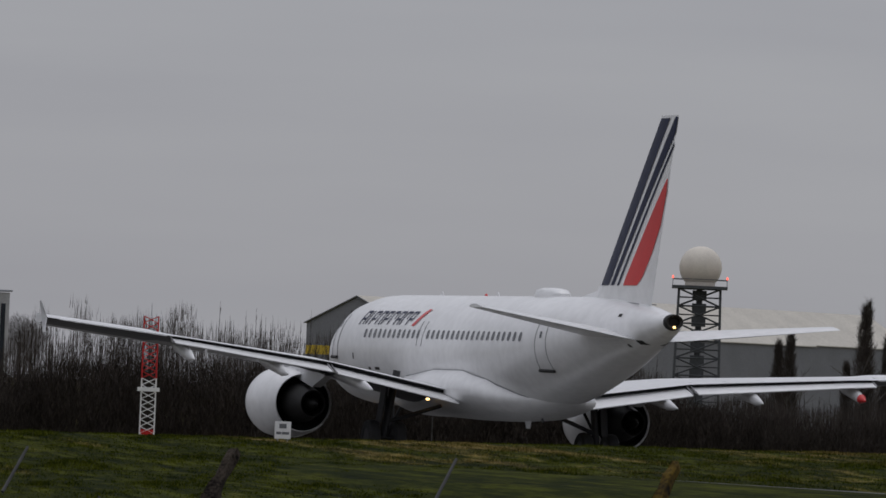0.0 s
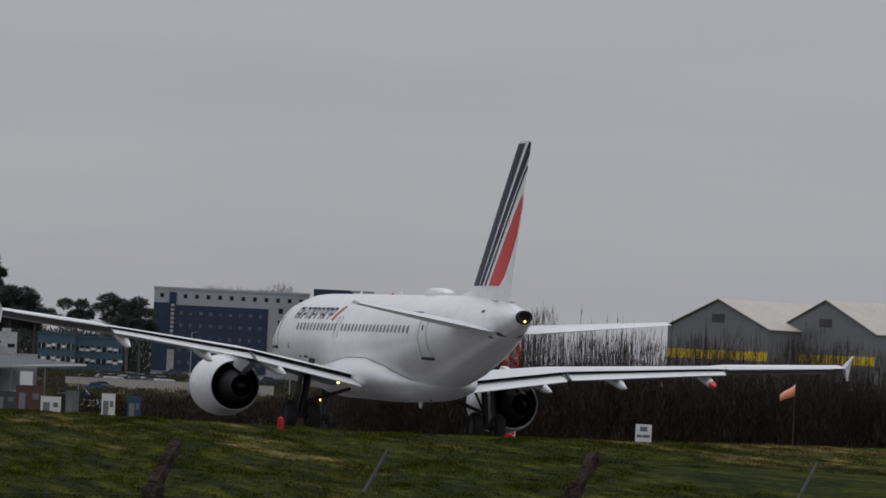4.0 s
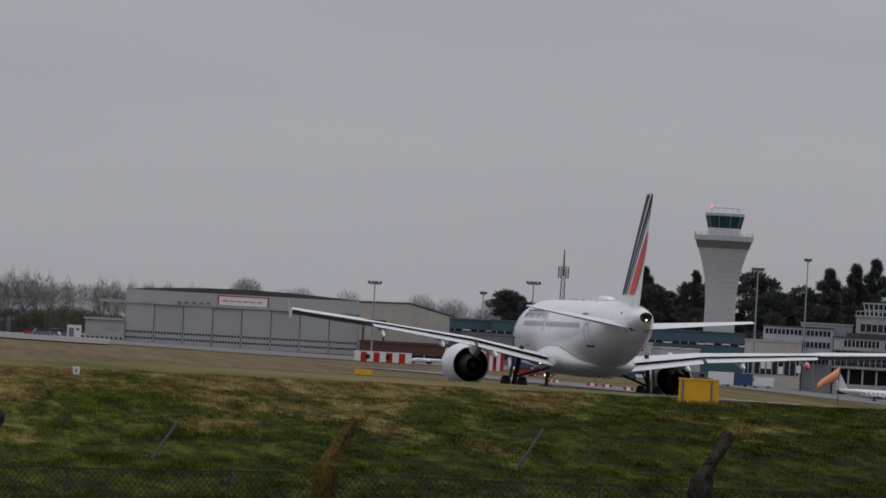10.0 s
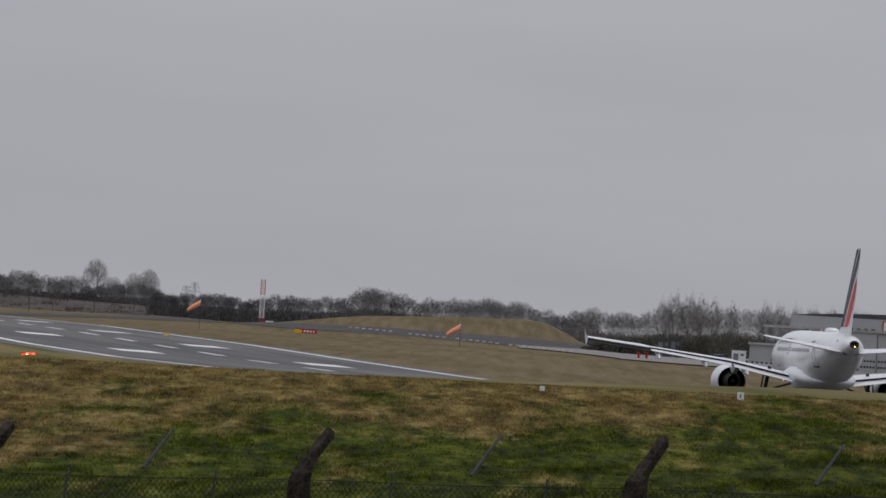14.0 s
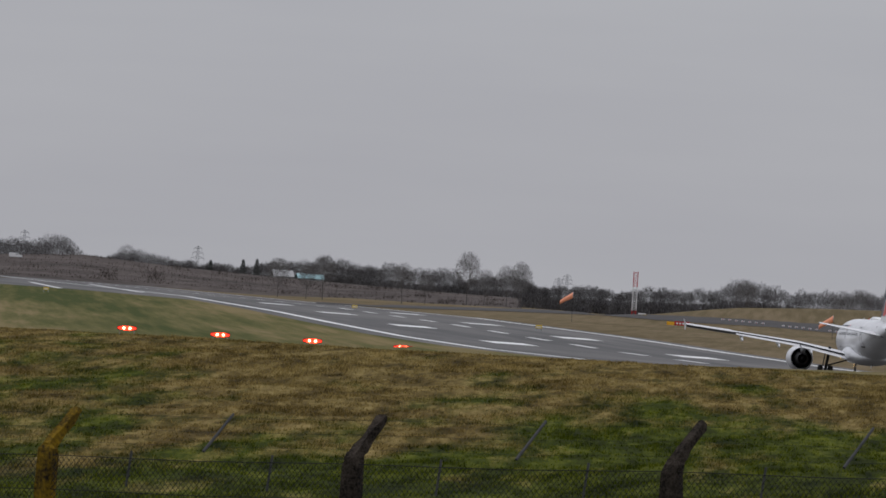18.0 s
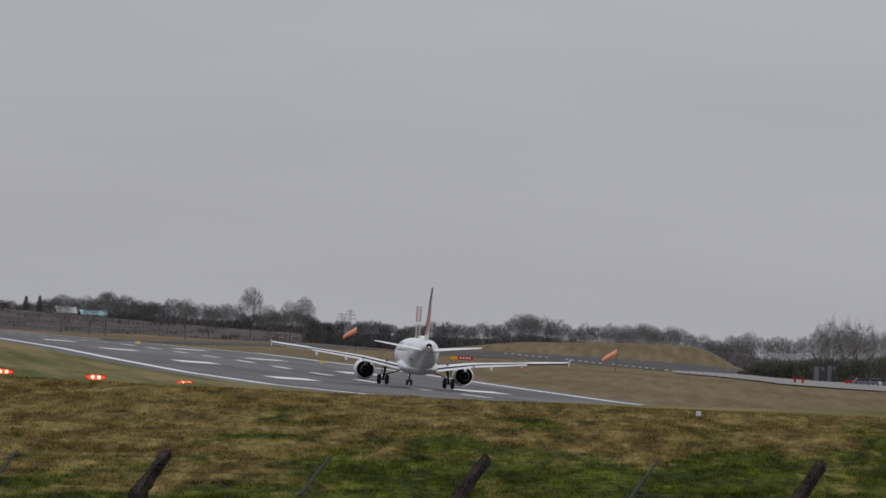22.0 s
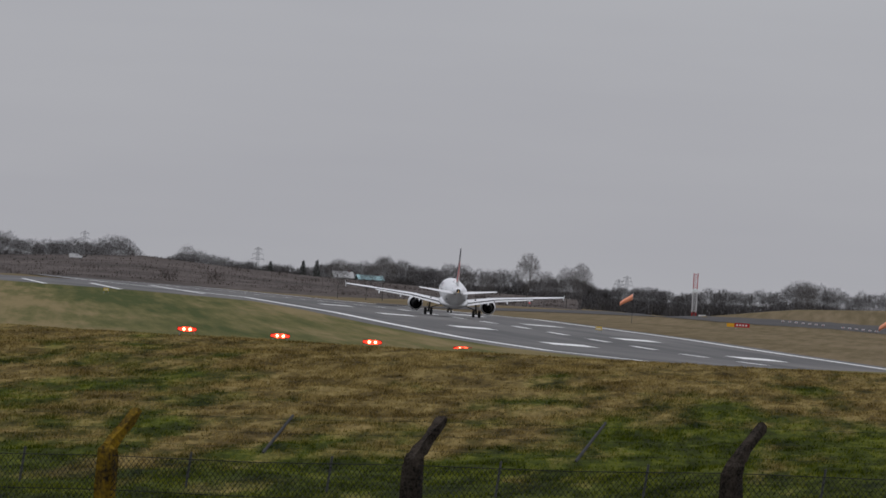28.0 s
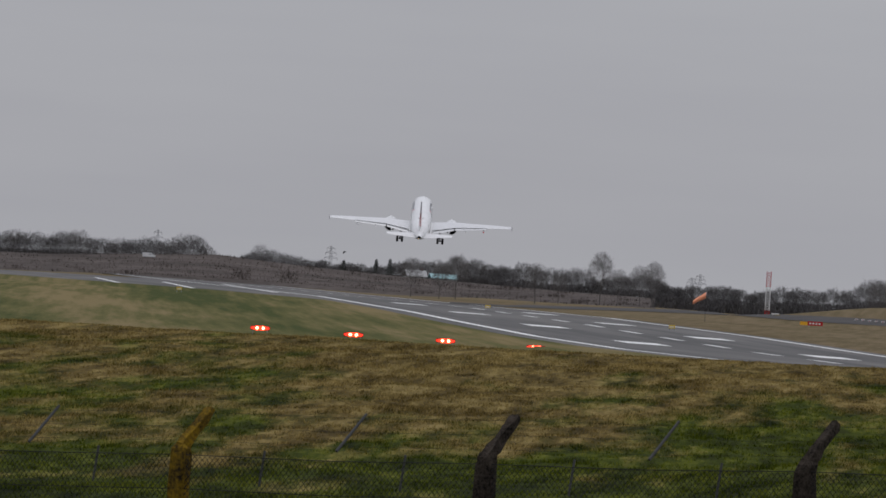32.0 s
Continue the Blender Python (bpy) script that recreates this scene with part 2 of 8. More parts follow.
    def by_range(lo, hi):
        rr = n.new("ShaderNodeMapRange")
        rr.inputs["From Min"].default_value, rr.inputs["From Max"].default_value = lo, hi
        l.new(ln.outputs["Value"], rr.inputs["Value"])
        return rr.outputs["Result"]

    # offset from the runway's centre line: straw-coloured heath on its far side
    dot = n.new("ShaderNodeVectorMath")
    dot.operation = "DOT_PRODUCT"
    dot.inputs[1].default_value = RW_NORMAL
    l.new(tc.outputs["Object"], dot.inputs[0])
    side = n.new("ShaderNodeMapRange")
    side.inputs["From Min"].default_value, side.inputs["From Max"].default_value = 102.5, 130.0
    l.new(dot.outputs["Value"], side.inputs["Value"])
    east = n.new("ShaderNodeMapRange")
    east.inputs["From Min"].default_value, east.inputs["From Max"].default_value = -110.0, -190.0
    l.new(xyz.outputs["X"], east.inputs["Value"])
    both = n.new("ShaderNodeMath")
    both.operation = "MULTIPLY"
    l.new(side.outputs["Result"], both.inputs[0])
    l.new(east.outputs["Result"], both.inputs[1])
    beyond = mixed(by_range(2000, 2500), mixed(both.outputs[0], field, heath), heath)
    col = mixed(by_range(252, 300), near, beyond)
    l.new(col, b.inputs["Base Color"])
    if blades:
        # thin blades let half of the light through
        tl, ms = n.new("ShaderNodeBsdfTranslucent"), n.new("ShaderNodeMixShader")
        up_ = n.new("ShaderNodeVectorMath")
        up_.operation = "SCALE"
        up_.inputs["Scale"].default_value = 1.3
        l.new(col, up_.inputs[0])
        l.new(up_.outputs["Vector"], b.inputs["Base Color"])
        l.new(up_.outputs["Vector"], tl.inputs["Color"])
        ms.inputs["Fac"].default_value = 0.5
        l.new(b.outputs["BSDF"], ms.inputs[1])
        l.new(tl.outputs["BSDF"], ms.inputs[2])
        l.new(ms.outputs["Shader"], n["Material Output"].inputs["Surface"])
    if not blades:
        bp = n.new("ShaderNodeBump")
        bp.inputs["Strength"].default_value, bp.inputs["Distance"].default_value = 0.9, 0.2
        l.new(fine, bp.inputs["Height"])
        l.new(bp.outputs["Normal"], b.inputs["Normal"])
    return m


M_GRASS = grass_material("rough_grass")
M_BLADES = grass_material("grass_blades", True)
M_GEAR = mat("dark_gear_metal", (0.03, 0.03, 0.032), 0.55, 0.3, var=0.2)
M_SEAM = mat("panel_seam", (0.22, 0.22, 0.23), 0.7, var=0.1)



# ---- mesh helpers ----
def mesh_of(name, bm, material, smooth=False):
    bmesh.ops.recalc_face_normals(bm, faces=bm.faces[:])
    me = bpy.data.meshes.new(name)
    bm.to_mesh(me)
    bm.free()
    me.materials.append(material)
    if smooth:
        me.shade_smooth()
        me.set_sharp_from_angle(angle=radians(38))
    return me


def part(name, bm, material, parent, label="", smooth=False):
    ob = new(name, mesh_of(name, bm, material, smooth))
    ob.parent = parent
    if label:
        tagged(ob, label)
    return ob


def thing(name, label, category, m=None, group="", kind=""):
    ob = new(name)
    ob.empty_display_size = 0.2
    if m is not None:
        ob.matrix_basis = m
    return tagged(ob, label, category, group, kind)


def single(name, bm, material, label, category, m=None, group="", kind="", smooth=False):
    ob = new(name, mesh_of(name, bm, material, smooth))
    if m is not None:
        ob.matrix_basis = m
    return tagged(ob, label, category, group, kind)


def box(bm, x0, x1, y0, y1, z0, z1, bevel=0.0):
    vs = [bm.verts.new((x, y, z)) for x in (x0, x1) for y in (y0, y1) for z in (z0, z1)]
    a = [bm.faces.new([vs[i] for i in q]) for q in ((0, 1, 3, 2), (4, 6, 7, 5), (0, 4, 5, 1), (2, 3, 7, 6), (0, 2, 6, 4), (1, 5, 7, 3))]
    if bevel:
        es = list({e for f in a for e in f.edges})
        bmesh.ops.bevel(bm, geom=es, offset=bevel, segments=2, affect="EDGES")
    return bm


def boxed(*a, bevel=0.0):
    return box(bmesh.new(), *a, bevel=bevel)


def tube(bm, a, b, r0, r1=None, seg=10, caps=True):
    a, b = Vector(a), Vector(b)
    r1 = r0 if r1 is None else r1
    q = (b - a).to_track_quat("Z", "Y")
    rings = []
    for p, r in ((a, r0), (b, r1)):
        rings.append([bm.verts.new(p + q @ Vector((r * math.cos(2 * math.pi * i / seg), r * math.sin(2 * math.pi * i / seg), 0))) for i in range(seg)])
    for i in range(seg):
        bm.faces.new((rings[0][i], rings[0][(i + 1) % seg], rings[1][(i + 1) % seg], rings[1][i]))
    if caps:
        bm.faces.new(rings[0][::-1])
        bm.faces.new(rings[1])
    return bm


def tubed(*a, **k):
    return tube(bmesh.new(), *a, **k)


def loft(bm, rings, closed=True, caps=(True, True)):
    vs = [[bm.verts.new(p) for p in r] for r in rings]
    for a, b in zip(vs, vs[1:]):
        k = len(a)
        for i in range(k if closed else k - 1):
            bm.faces.new((a[i], a[(i + 1) % k], b[(i + 1) % k], b[i]))
    if caps[0]:
        bm.faces.new(vs[0][::-1])
    if caps[1]:
        bm.faces.new(vs[-1])
    return bm


def lathe(profile, axis="x", seg=32, centre=(0, 0, 0), caps=(False, False)):
    """Rings of (station, radius) round an axis."""
    bm = bmesh.new()
    rings = []
    cx, cy, cz = centre
    for s, r in profile:
        ring = []
        for i in range(seg):
            a = 2 * math.pi * i / seg
            c, d = max(r, 0.001) * math.cos(a), max(r, 0.001) * math.sin(a)
            ring.append({"x": (cx + s, cy + c, cz + d), "y": (cx + c, cy + s, cz + d), "z": (cx + c, cy + d, cz + s)}[axis])
        rings.append(ring)
    return loft(bm, rings, caps=caps)


def prism(bm, poly, d):
    """A flat polygon given thickness along d."""
    d = Vector(d)
    lo = [bm.verts.new(p) for p in poly]
    hi = [bm.verts.new(Vector(p) + d) for p in poly]
    bm.faces.new(lo[::-1])
    bm.faces.new(hi)
    k = len(poly)
    for i in range(k):
        bm.faces.new((lo[i], lo[(i + 1) % k], hi[(i + 1) % k], hi[i]))
    return bm


def sphere(bm, c, r, seg=24, rings=14, squash=1.0, top=1.0):
    rs = []
    for j in range(1, rings):
        a = math.pi * j / rings
        rs.append([(c[0] + r * math.sin(a) * math.cos(2 * math.pi * i / seg), c[1] + r * math.sin(a) * math.sin(2 * math.pi * i / seg), c[2] + r * squash * math.cos(a)) for i in range(seg)])
    return loft(bm, rs)


def polar(az, dist, z=0.0):
    a = radians(az)
    return Vector((-math.sin(a) * dist, math.cos(a) * dist, z))


# ---- the lie of the land ----
RW_O = Vector((108.52, 0, 0))
RW_D = Vector((-math.sin(radians(HEADING)), math.cos(radians(HEADING)), 0))
RW_N = Vector((math.cos(radians(HEADING)), math.sin(radians(HEADING)), 0))
PROFILE_Y = (-500, 305, 365, 440, 525, 600, 690, 780, 900, 1010, 1130, 1250, 1420, 1500, 1785, 2200, 3100, 5000)
PROFILE_Z = (1.4, 1.15, 1.1, 0.75, -0.2, -0.9, -1.8, -2.35, -2.6, -2.45, -1.9, -1.25, -0.7, -0.45, -0.35, -0.3, 0.0, -1.5)
NEAR_R = (0, 15, 45, 90, 150, 200, 240, 275, 330)
FAR_A = (-8, 4.0, 4.8, 5.5, 6.8, 8.7, 9.5, 10.7, 14)
FAR_Z = (-6.3, -6.3, -5.9, -4.5, -2.4, -2.1, -1.9, -1.4, -0.6)
MOUND_A = (11.42, 11.55, 11.68, 11.80, 11.92, 12.39, 12.92, 13.10, 13.46, 13.9, 14.4)
MOUND_H = (0.0, 1.2, 4.0, 5.6, 6.1, 5.6, 4.6, 3.8, 1.9, 0.6, 0.0)
RIDGE_A = (-8, -3, 0.9, 2.7, 4.5, 6.6, 10.2, 12.2, 15, 17.8, 24)
RIDGE_E = (-4.6, -4.95, -5.95, -6.35, -5.95, -5.85, -6.3, -6.75, -6.95, -6.95, -7.0)


def smooth01(a, b, x):
    t = min(1.0, max(0.0, (x - a) / (b - a)))
    return t * t * (3 - 2 * t)


def along(x, y):
    p = Vector((x, y, 0)) - RW_O
    return p.dot(RW_D) * math.cos(radians(HEADING)), p.dot(RW_N)


def runway_z(yy, u):
    return float(np.interp(yy, PROFILE_Y, PROFILE_Z)) - 0.017 * u


def ground(x, y):
    r = math.hypot(x, y)
    az = math.degrees(math.atan2(-x, y))
    yy, u = along(x, y)
    f = runway_z(yy, max(-60, min(60, u)))
    if u < -31:
        f = runway_z(yy, -31) - 0.1 - 0.015 * min(90.0, -u - 31)
    # the low apron side of the field, and the car park's bank behind it
    if u > 60:
        f += (float(np.interp(az, FAR_A, FAR_Z)) - f) * smooth01(60, 170, u) * smooth01(600, 900, r)
        f += 1.5 * smooth01(60, 140, u) * smooth01(1600, 2400, r) * (1 - smooth01(2950, 3300, r)) * smooth01(13.6, 14.8, az)
        f += (1.3 - f) * smooth01(1700, 1860, r) * (1 - smooth01(4.8, 5.5, az))
    if u < -24 and r < 1000:
        lim = EYE + 0.001 * float(np.interp(az, RIDGE_A, RIDGE_E)) * r - 0.12
        f = min(f, lim + 3.0 * smooth01(860, 1000, r))
    f += float(np.interp(az, MOUND_A, MOUND_H)) * math.exp(-((r - 2200) / 150) ** 2)
    if r < 330:
        top = EYE + 0.001 * float(np.interp(az, RIDGE_A, RIDGE_E)) * 240
        zs = (1.8, 1.5, 0.75, 0.35, 0.45, top - 0.62, top, top - 0.3, 0)
        nr = float(np.interp(r, NEAR_R, zs))
        f = nr + (f - nr) * smooth01(255, 330, r)
        f += 0.10 * noise.noise((x * 0.06, y * 0.06, 0)) * smooth01(60, 120, r) * (1 - smooth01(235, 260, r))
        if 90 < r < 262 and -6 < az < 21:
            # hummocks and hollows in the rough grass
            k = smooth01(90, 100, r) * (1 - 0.55 * smooth01(205, 240, r)) * (1 - smooth01(250, 262, r))
            f += k * (0.07 * noise.noise((x * 0.9, y * 0.16, 2.0)) + 0.055 * abs(noise.noise((x * 2.3, y * 0.45, 5.0))) + 0.025 * noise.noise((x * 6.0, y * 1.2, 9.0)))
    return f


def build_ground():
    azs = list(np.arange(-8, -5, 0.2)) + list(np.arange(-5, 20.0, 0.075)) + list(np.arange(20, 26.01, 0.2)) + list(np.linspace(28, 350, 70)[:-1])
    rs = [0.5, 4, 8, 14, 20, 28, 36, 45, 55, 65, 75, 85, 95]
    while rs[-1] < 262:
        rs.append(rs[-1] + 0.9)
    while rs[-1] < 330:
        rs.append(rs[-1] + 3.0)
    while rs[-1] < 4700:
        rs.append(rs[-1] * 1.022)
    verts, faces = [], []
    for r in rs:
        for a in azs:
            p = polar(a, r)
            z = ground(p.x, p.y)
            yy, u = along(p.x, p.y)
            if -32 < u < 27 and r > 255:
                z -= 0.2
            verts.append((p.x, p.y, z))
    k = len(azs)
    for j in range(len(rs) - 1):
        for i in range(k):
            faces.append((j * k + i, j * k + (i + 1) % k, (j + 1) * k + (i + 1) % k, (j + 1) * k + i))
    faces.append(tuple(range(k))[::-1])
    me = bpy.data.meshes.new("ground")
    me.from_pydata(verts, [], faces)
    me.materials.append(M_GRASS)
    me.shade_smooth()
    tagged(new("ground", me), "rough winter grass airfield, green with straw-coloured patches", "grass", kind="structure")


build_ground()


def strip(bm, y0, y1, u0, u1, lift=0.0, step=15.0):
    """A strip of the runway surface between two stations and two offsets from its centre line."""
    k = max(1, int(abs(y1 - y0) / step))
    last = None
    for i in range(k + 1):
        yy = y0 + (y1 - y0) * i / k
        base = RW_O + RW_D * (yy / math.cos(radians(HEADING)))
        pr = [bm.verts.new((base + RW_N * u) + Vector((0, 0, runway_z(yy, u) + lift))) for u in (u0, u1)]
        if last:
            bm.faces.new((last[0], last[1], pr[1], pr[0]))
        last = pr
    return bm


def build_runway():
    rw = single("runway", strip(bmesh.new(), 150, 3150, -31, 27.5, 0.02), M_RUNWAY, "grey worn asphalt runway with white markings", "runway", kind="structure")
    for u in (-26.8, 23.4):
        part("edge_line", strip(bmesh.new(), 160, 3140, u - 0.7, u + 0.7, 0.05), M_MARK, rw, "white edge line")
    return rw


RUNWAY = build_runway()


def build_verges():
    for s, end, wide in ((-1, 1396.0, 5.0), (1, 3150.0, 0.0)):
        bm = bmesh.new()
        last = None
        for yy in np.arange(150, end, 12.0):
            base = RW_O + RW_D * (yy / math.cos(radians(HEADING)))
            row = []
            for du, dz in ((25.96 if s < 0 else 27.46, 0.012), (28.5, -0.02), (33.0, -0.25), (38.0, -0.9)):
                p = base + RW_N * (s * (du + wide))
                row.append(bm.verts.new((p.x, p.y, runway_z(yy, s * (du + wide)) + dz)))
            if last:
                for i in range(3):
                    bm.faces.new((last[i], last[i + 1], row[i + 1], row[i]))
            last = row
        single("runway_verge", bm, M_GRASS, "mown grass verge along the runway edge", "grass", kind="structure")



def build_exit():
    """A paved exit that leaves the near edge of the runway at a slant."""
    pave, grass = bmesh.new(), bmesh.new()
    lp = lg = None
    for yy in np.arange(1384, 2300, 12.0):
        base = RW_O + RW_D * (yy / math.cos(radians(HEADING)))
        out = -31.2 - 0.13 * max(0.0, yy - 1396)
        z = runway_z(yy, -31) + 0.03
        rp_ = [pave.verts.new(base + RW_N * u + Vector((0, 0, z))) for u in (-30.9, out)]
        rg = [grass.verts.new(base + RW_N * u + Vector((0, 0, z - d))) for u, d in ((out + 0.05, 0.01), (out - 4, 0.2), (out - 12, 1.3))]
        if lp:
            pave.faces.new((lp[0], lp[1], rp_[1], rp_[0]))
            for i in range(2):
                grass.faces.new((lg[i], lg[i + 1], rg[i + 1], rg[i]))
        lp, lg = rp_, rg
    single("runway_exit", pave, M_RUNWAY, "grey asphalt exit leaving the runway at a slant", "taxiway", kind="structure")
    single("runway_verge", grass, M_GRASS, "mown grass verge along the runway exit", "grass", kind="structure")


build_verges()
build_exit()


def exit_lines():
    """White holding and lead-off lines across the slanted exit."""
    for (a0, e0), (a1, e1) in (((17.845, -1.596), (17.7, -2.009)), ((17.415, -1.652), (17.173, -2.277)), ((17.039, -1.513), (16.697, -2.098))):
        bm = bmesh.new()
        last = None
        for i in range(9):
            t = i / 8
            az, el = a0 + (a1 - a0) * t, e0 + (e1 - e0) * t
            d = 3.95 / (-el * 0.001)
            for _ in range(4):
                p = polar(az, d)
                z = runway_z(along(p.x, p.y)[0], -31) + 0.06
                d = (EYE - z) / (-el * 0.001)
            p = polar(az, d)
            row = [bm.verts.new((p.x + s * 0.55, p.y, z)) for s in (-1, 1)]
            if last:
                bm.faces.new((last[0], last[1], row[1], row[0]))
            last = row
        part("exit_line", bm, M_MARK, RUNWAY, "white line across the exit")


exit_lines()


# ---- the airliner ----
def fuselage_ring(x, hw, zb, zt, seg=44):
    zc, hz = (zb + zt) / 2, (zt - zb) / 2
    return [(x, hw * math.sin(2 * math.pi * i / seg), zc - hz * math.cos(2 * math.pi * i / seg)) for i in range(seg)]


FUS_X = (16.1, 16.0, 15.7, 15.2, 14.5, 13.6, 12.4, 11.0, 9.5, 6.0, 2.0, -2.0, -5.0, -6.5, -8.0, -9.5, -11.0, -12.5, -14.0, -15.3, -16.4, -17.0)
FUS_W = (0.05, 0.28, 0.62, 0.98, 1.34, 1.63, 1.85, 1.95, 1.975, 1.975, 1.975, 1.975, 1.97, 1.95, 1.88, 1.76, 1.6, 1.38, 1.1, 0.83, 0.58, 0.46)
FUS_B = (3.08, 2.8, 2.5, 2.24, 2.02, 1.86, 1.76, 1.72, 1.72, 1.72, 1.72, 1.72, 1.75, 1.86, 2.1, 2.42, 2.78, 3.16, 3.55, 3.88, 4.17, 4.34)
FUS_T = (3.18, 3.394, 3.712, 4.083, 4.543, 5.02, 5.38, 5.55, 5.58, 5.58, 5.58, 5.58, 5.58, 5.58, 5.58, 5.57, 5.55, 5.5, 5.42, 5.302, 5.161, 5.055)


def fus_side(x, z, out=0.0):
    """The point on the left side of the hull at station x and height z."""
    hw = float(np.interp(-x, [-q for q in FUS_X], FUS_W))
    zb = float(np.interp(-x, [-q for q in FUS_X], FUS_B))
    zt = float(np.interp(-x, [-q for q in FUS_X], FUS_T))
    c = max(-1, min(1, (z - (zb + zt) / 2) / ((zt - zb) / 2)))
    return Vector((x, hw * math.sqrt(max(0, 1 - c * c)) + out, z + out * c))


def hull_patch(bm, side, low, high, za, zb, out=0.016, k=7):
    """A painted patch on the hull between two heights; low and high are its front and rear stations there."""
    last = None
    for i in range(k):
        t = i / (k - 1)
        zz = za + (zb - za) * t
        row = []
        for a, c in zip(low, high):
            q = fus_side(a + (c - a) * t, zz, out)
            row.append(bm.verts.new((q.x, side * q.y, q.z)))
        if last:
            bm.faces.new((last[0], last[1], row[1], row[0]))
        last = row
    return bm


def hull_line(bm, side, x, za, zb, r=0.022, k=6):
    """A seam up the hull at one station."""
    pts = [fus_side(x, za + (zb - za) * i / k, 0.006) for i in range(k + 1)]
    for a, c in zip(pts, pts[1:]):
        tube(bm, (a.x, side * a.y, a.z), (c.x, side * c.y, c.z), r, seg=5, caps=False)
    return bm


def airfoil(x_le, chord, y, z, t=0.12, tw=0.0, k=14):
    pts = []
    for i in range(k + 1):
        u = 0.5 * (1 - math.cos(math.pi * i / k))
        th = 5 * t * (0.2969 * math.sqrt(u) - 0.126 * u - 0.3516 * u * u + 0.2843 * u ** 3 - 0.1036 * u ** 4)
        pts.append((u, th))
    up = [(x_le - u * chord, y, z + th * chord + 0.02 * chord * math.sin(math.pi * u) - tw * u * chord) for u, th in pts]
    dn = [(x_le - u * chord, y, z - 0.75 * th * chord + 0.02 * chord * math.sin(math.pi * u) - tw * u * chord) for u, th in pts[::-1]]
    return up + dn[1:-1]


# span station, leading edge, chord, height of the trailing edge
WING = ((0.0, 6.0, 7.6, 2.0), (1.95, 4.85, 6.45, 2.25), (6.4, 2.55, 4.2, 2.98), (11.5, -0.1, 2.85, 3.43), (17.05, -2.9, 1.48, 3.84))


def wing_at(y):
    ys = [w[0] for w in WING]
    return tuple(float(np.interp(y, ys, [w[k] for w in WING])) for k in (1, 2, 3))


def wing_ring(x_le, chord, y, z, t=0.12, k=14):
    """A wing section, flat on its chord line: fuller below than above."""
    pts = []
    for i in range(k + 1):
        u = 0.5 * (1 - math.cos(math.pi * i / k))
        pts.append((u, 5 * t * (0.2969 * math.sqrt(u) - 0.126 * u - 0.3516 * u * u + 0.2843 * u ** 3 - 0.1036 * u ** 4)))
    up = [(x_le - u * chord, y, z + 0.72 * th * chord) for u, th in pts]
    dn = [(x_le - u * chord, y, z - th * chord) for u, th in pts[::-1]]
    return up + dn[1:-1]


def surface_strip(bm, side, ya, yb, fa, fb, za, zb, thick, tail=0.03, k=6):
    """A control surface between two chord fractions; za and zb give its upper edge fore and aft, inboard and outboard, under the wing's edge line."""
    rings = []
    for i in range(k + 1):
        t = i / k
        y = ya + (yb - ya) * t
        xl, ch, z = wing_at(y)
        a, b = xl - fa * ch, xl - fb * ch
        z0, z1 = z + za[0] + (za[1] - za[0]) * t, z + zb[0] + (zb[1] - zb[0]) * t
        rings.append([(a, side * y, z0), ((a + b) / 2, side * y, (z0 + z1) / 2 + 0.015), (b, side * y, z1), (b + 0.01, side * y, z1 - tail), (a, side * y, z0 - thick)])
    return loft(bm, rings)


def fin_x(z):
    t = (z - 5.47) / (11.45 - 5.47)
    return -9.95 + (-15.25 + 9.95) * t, -15.35 + (-16.8 + 15.35) * t


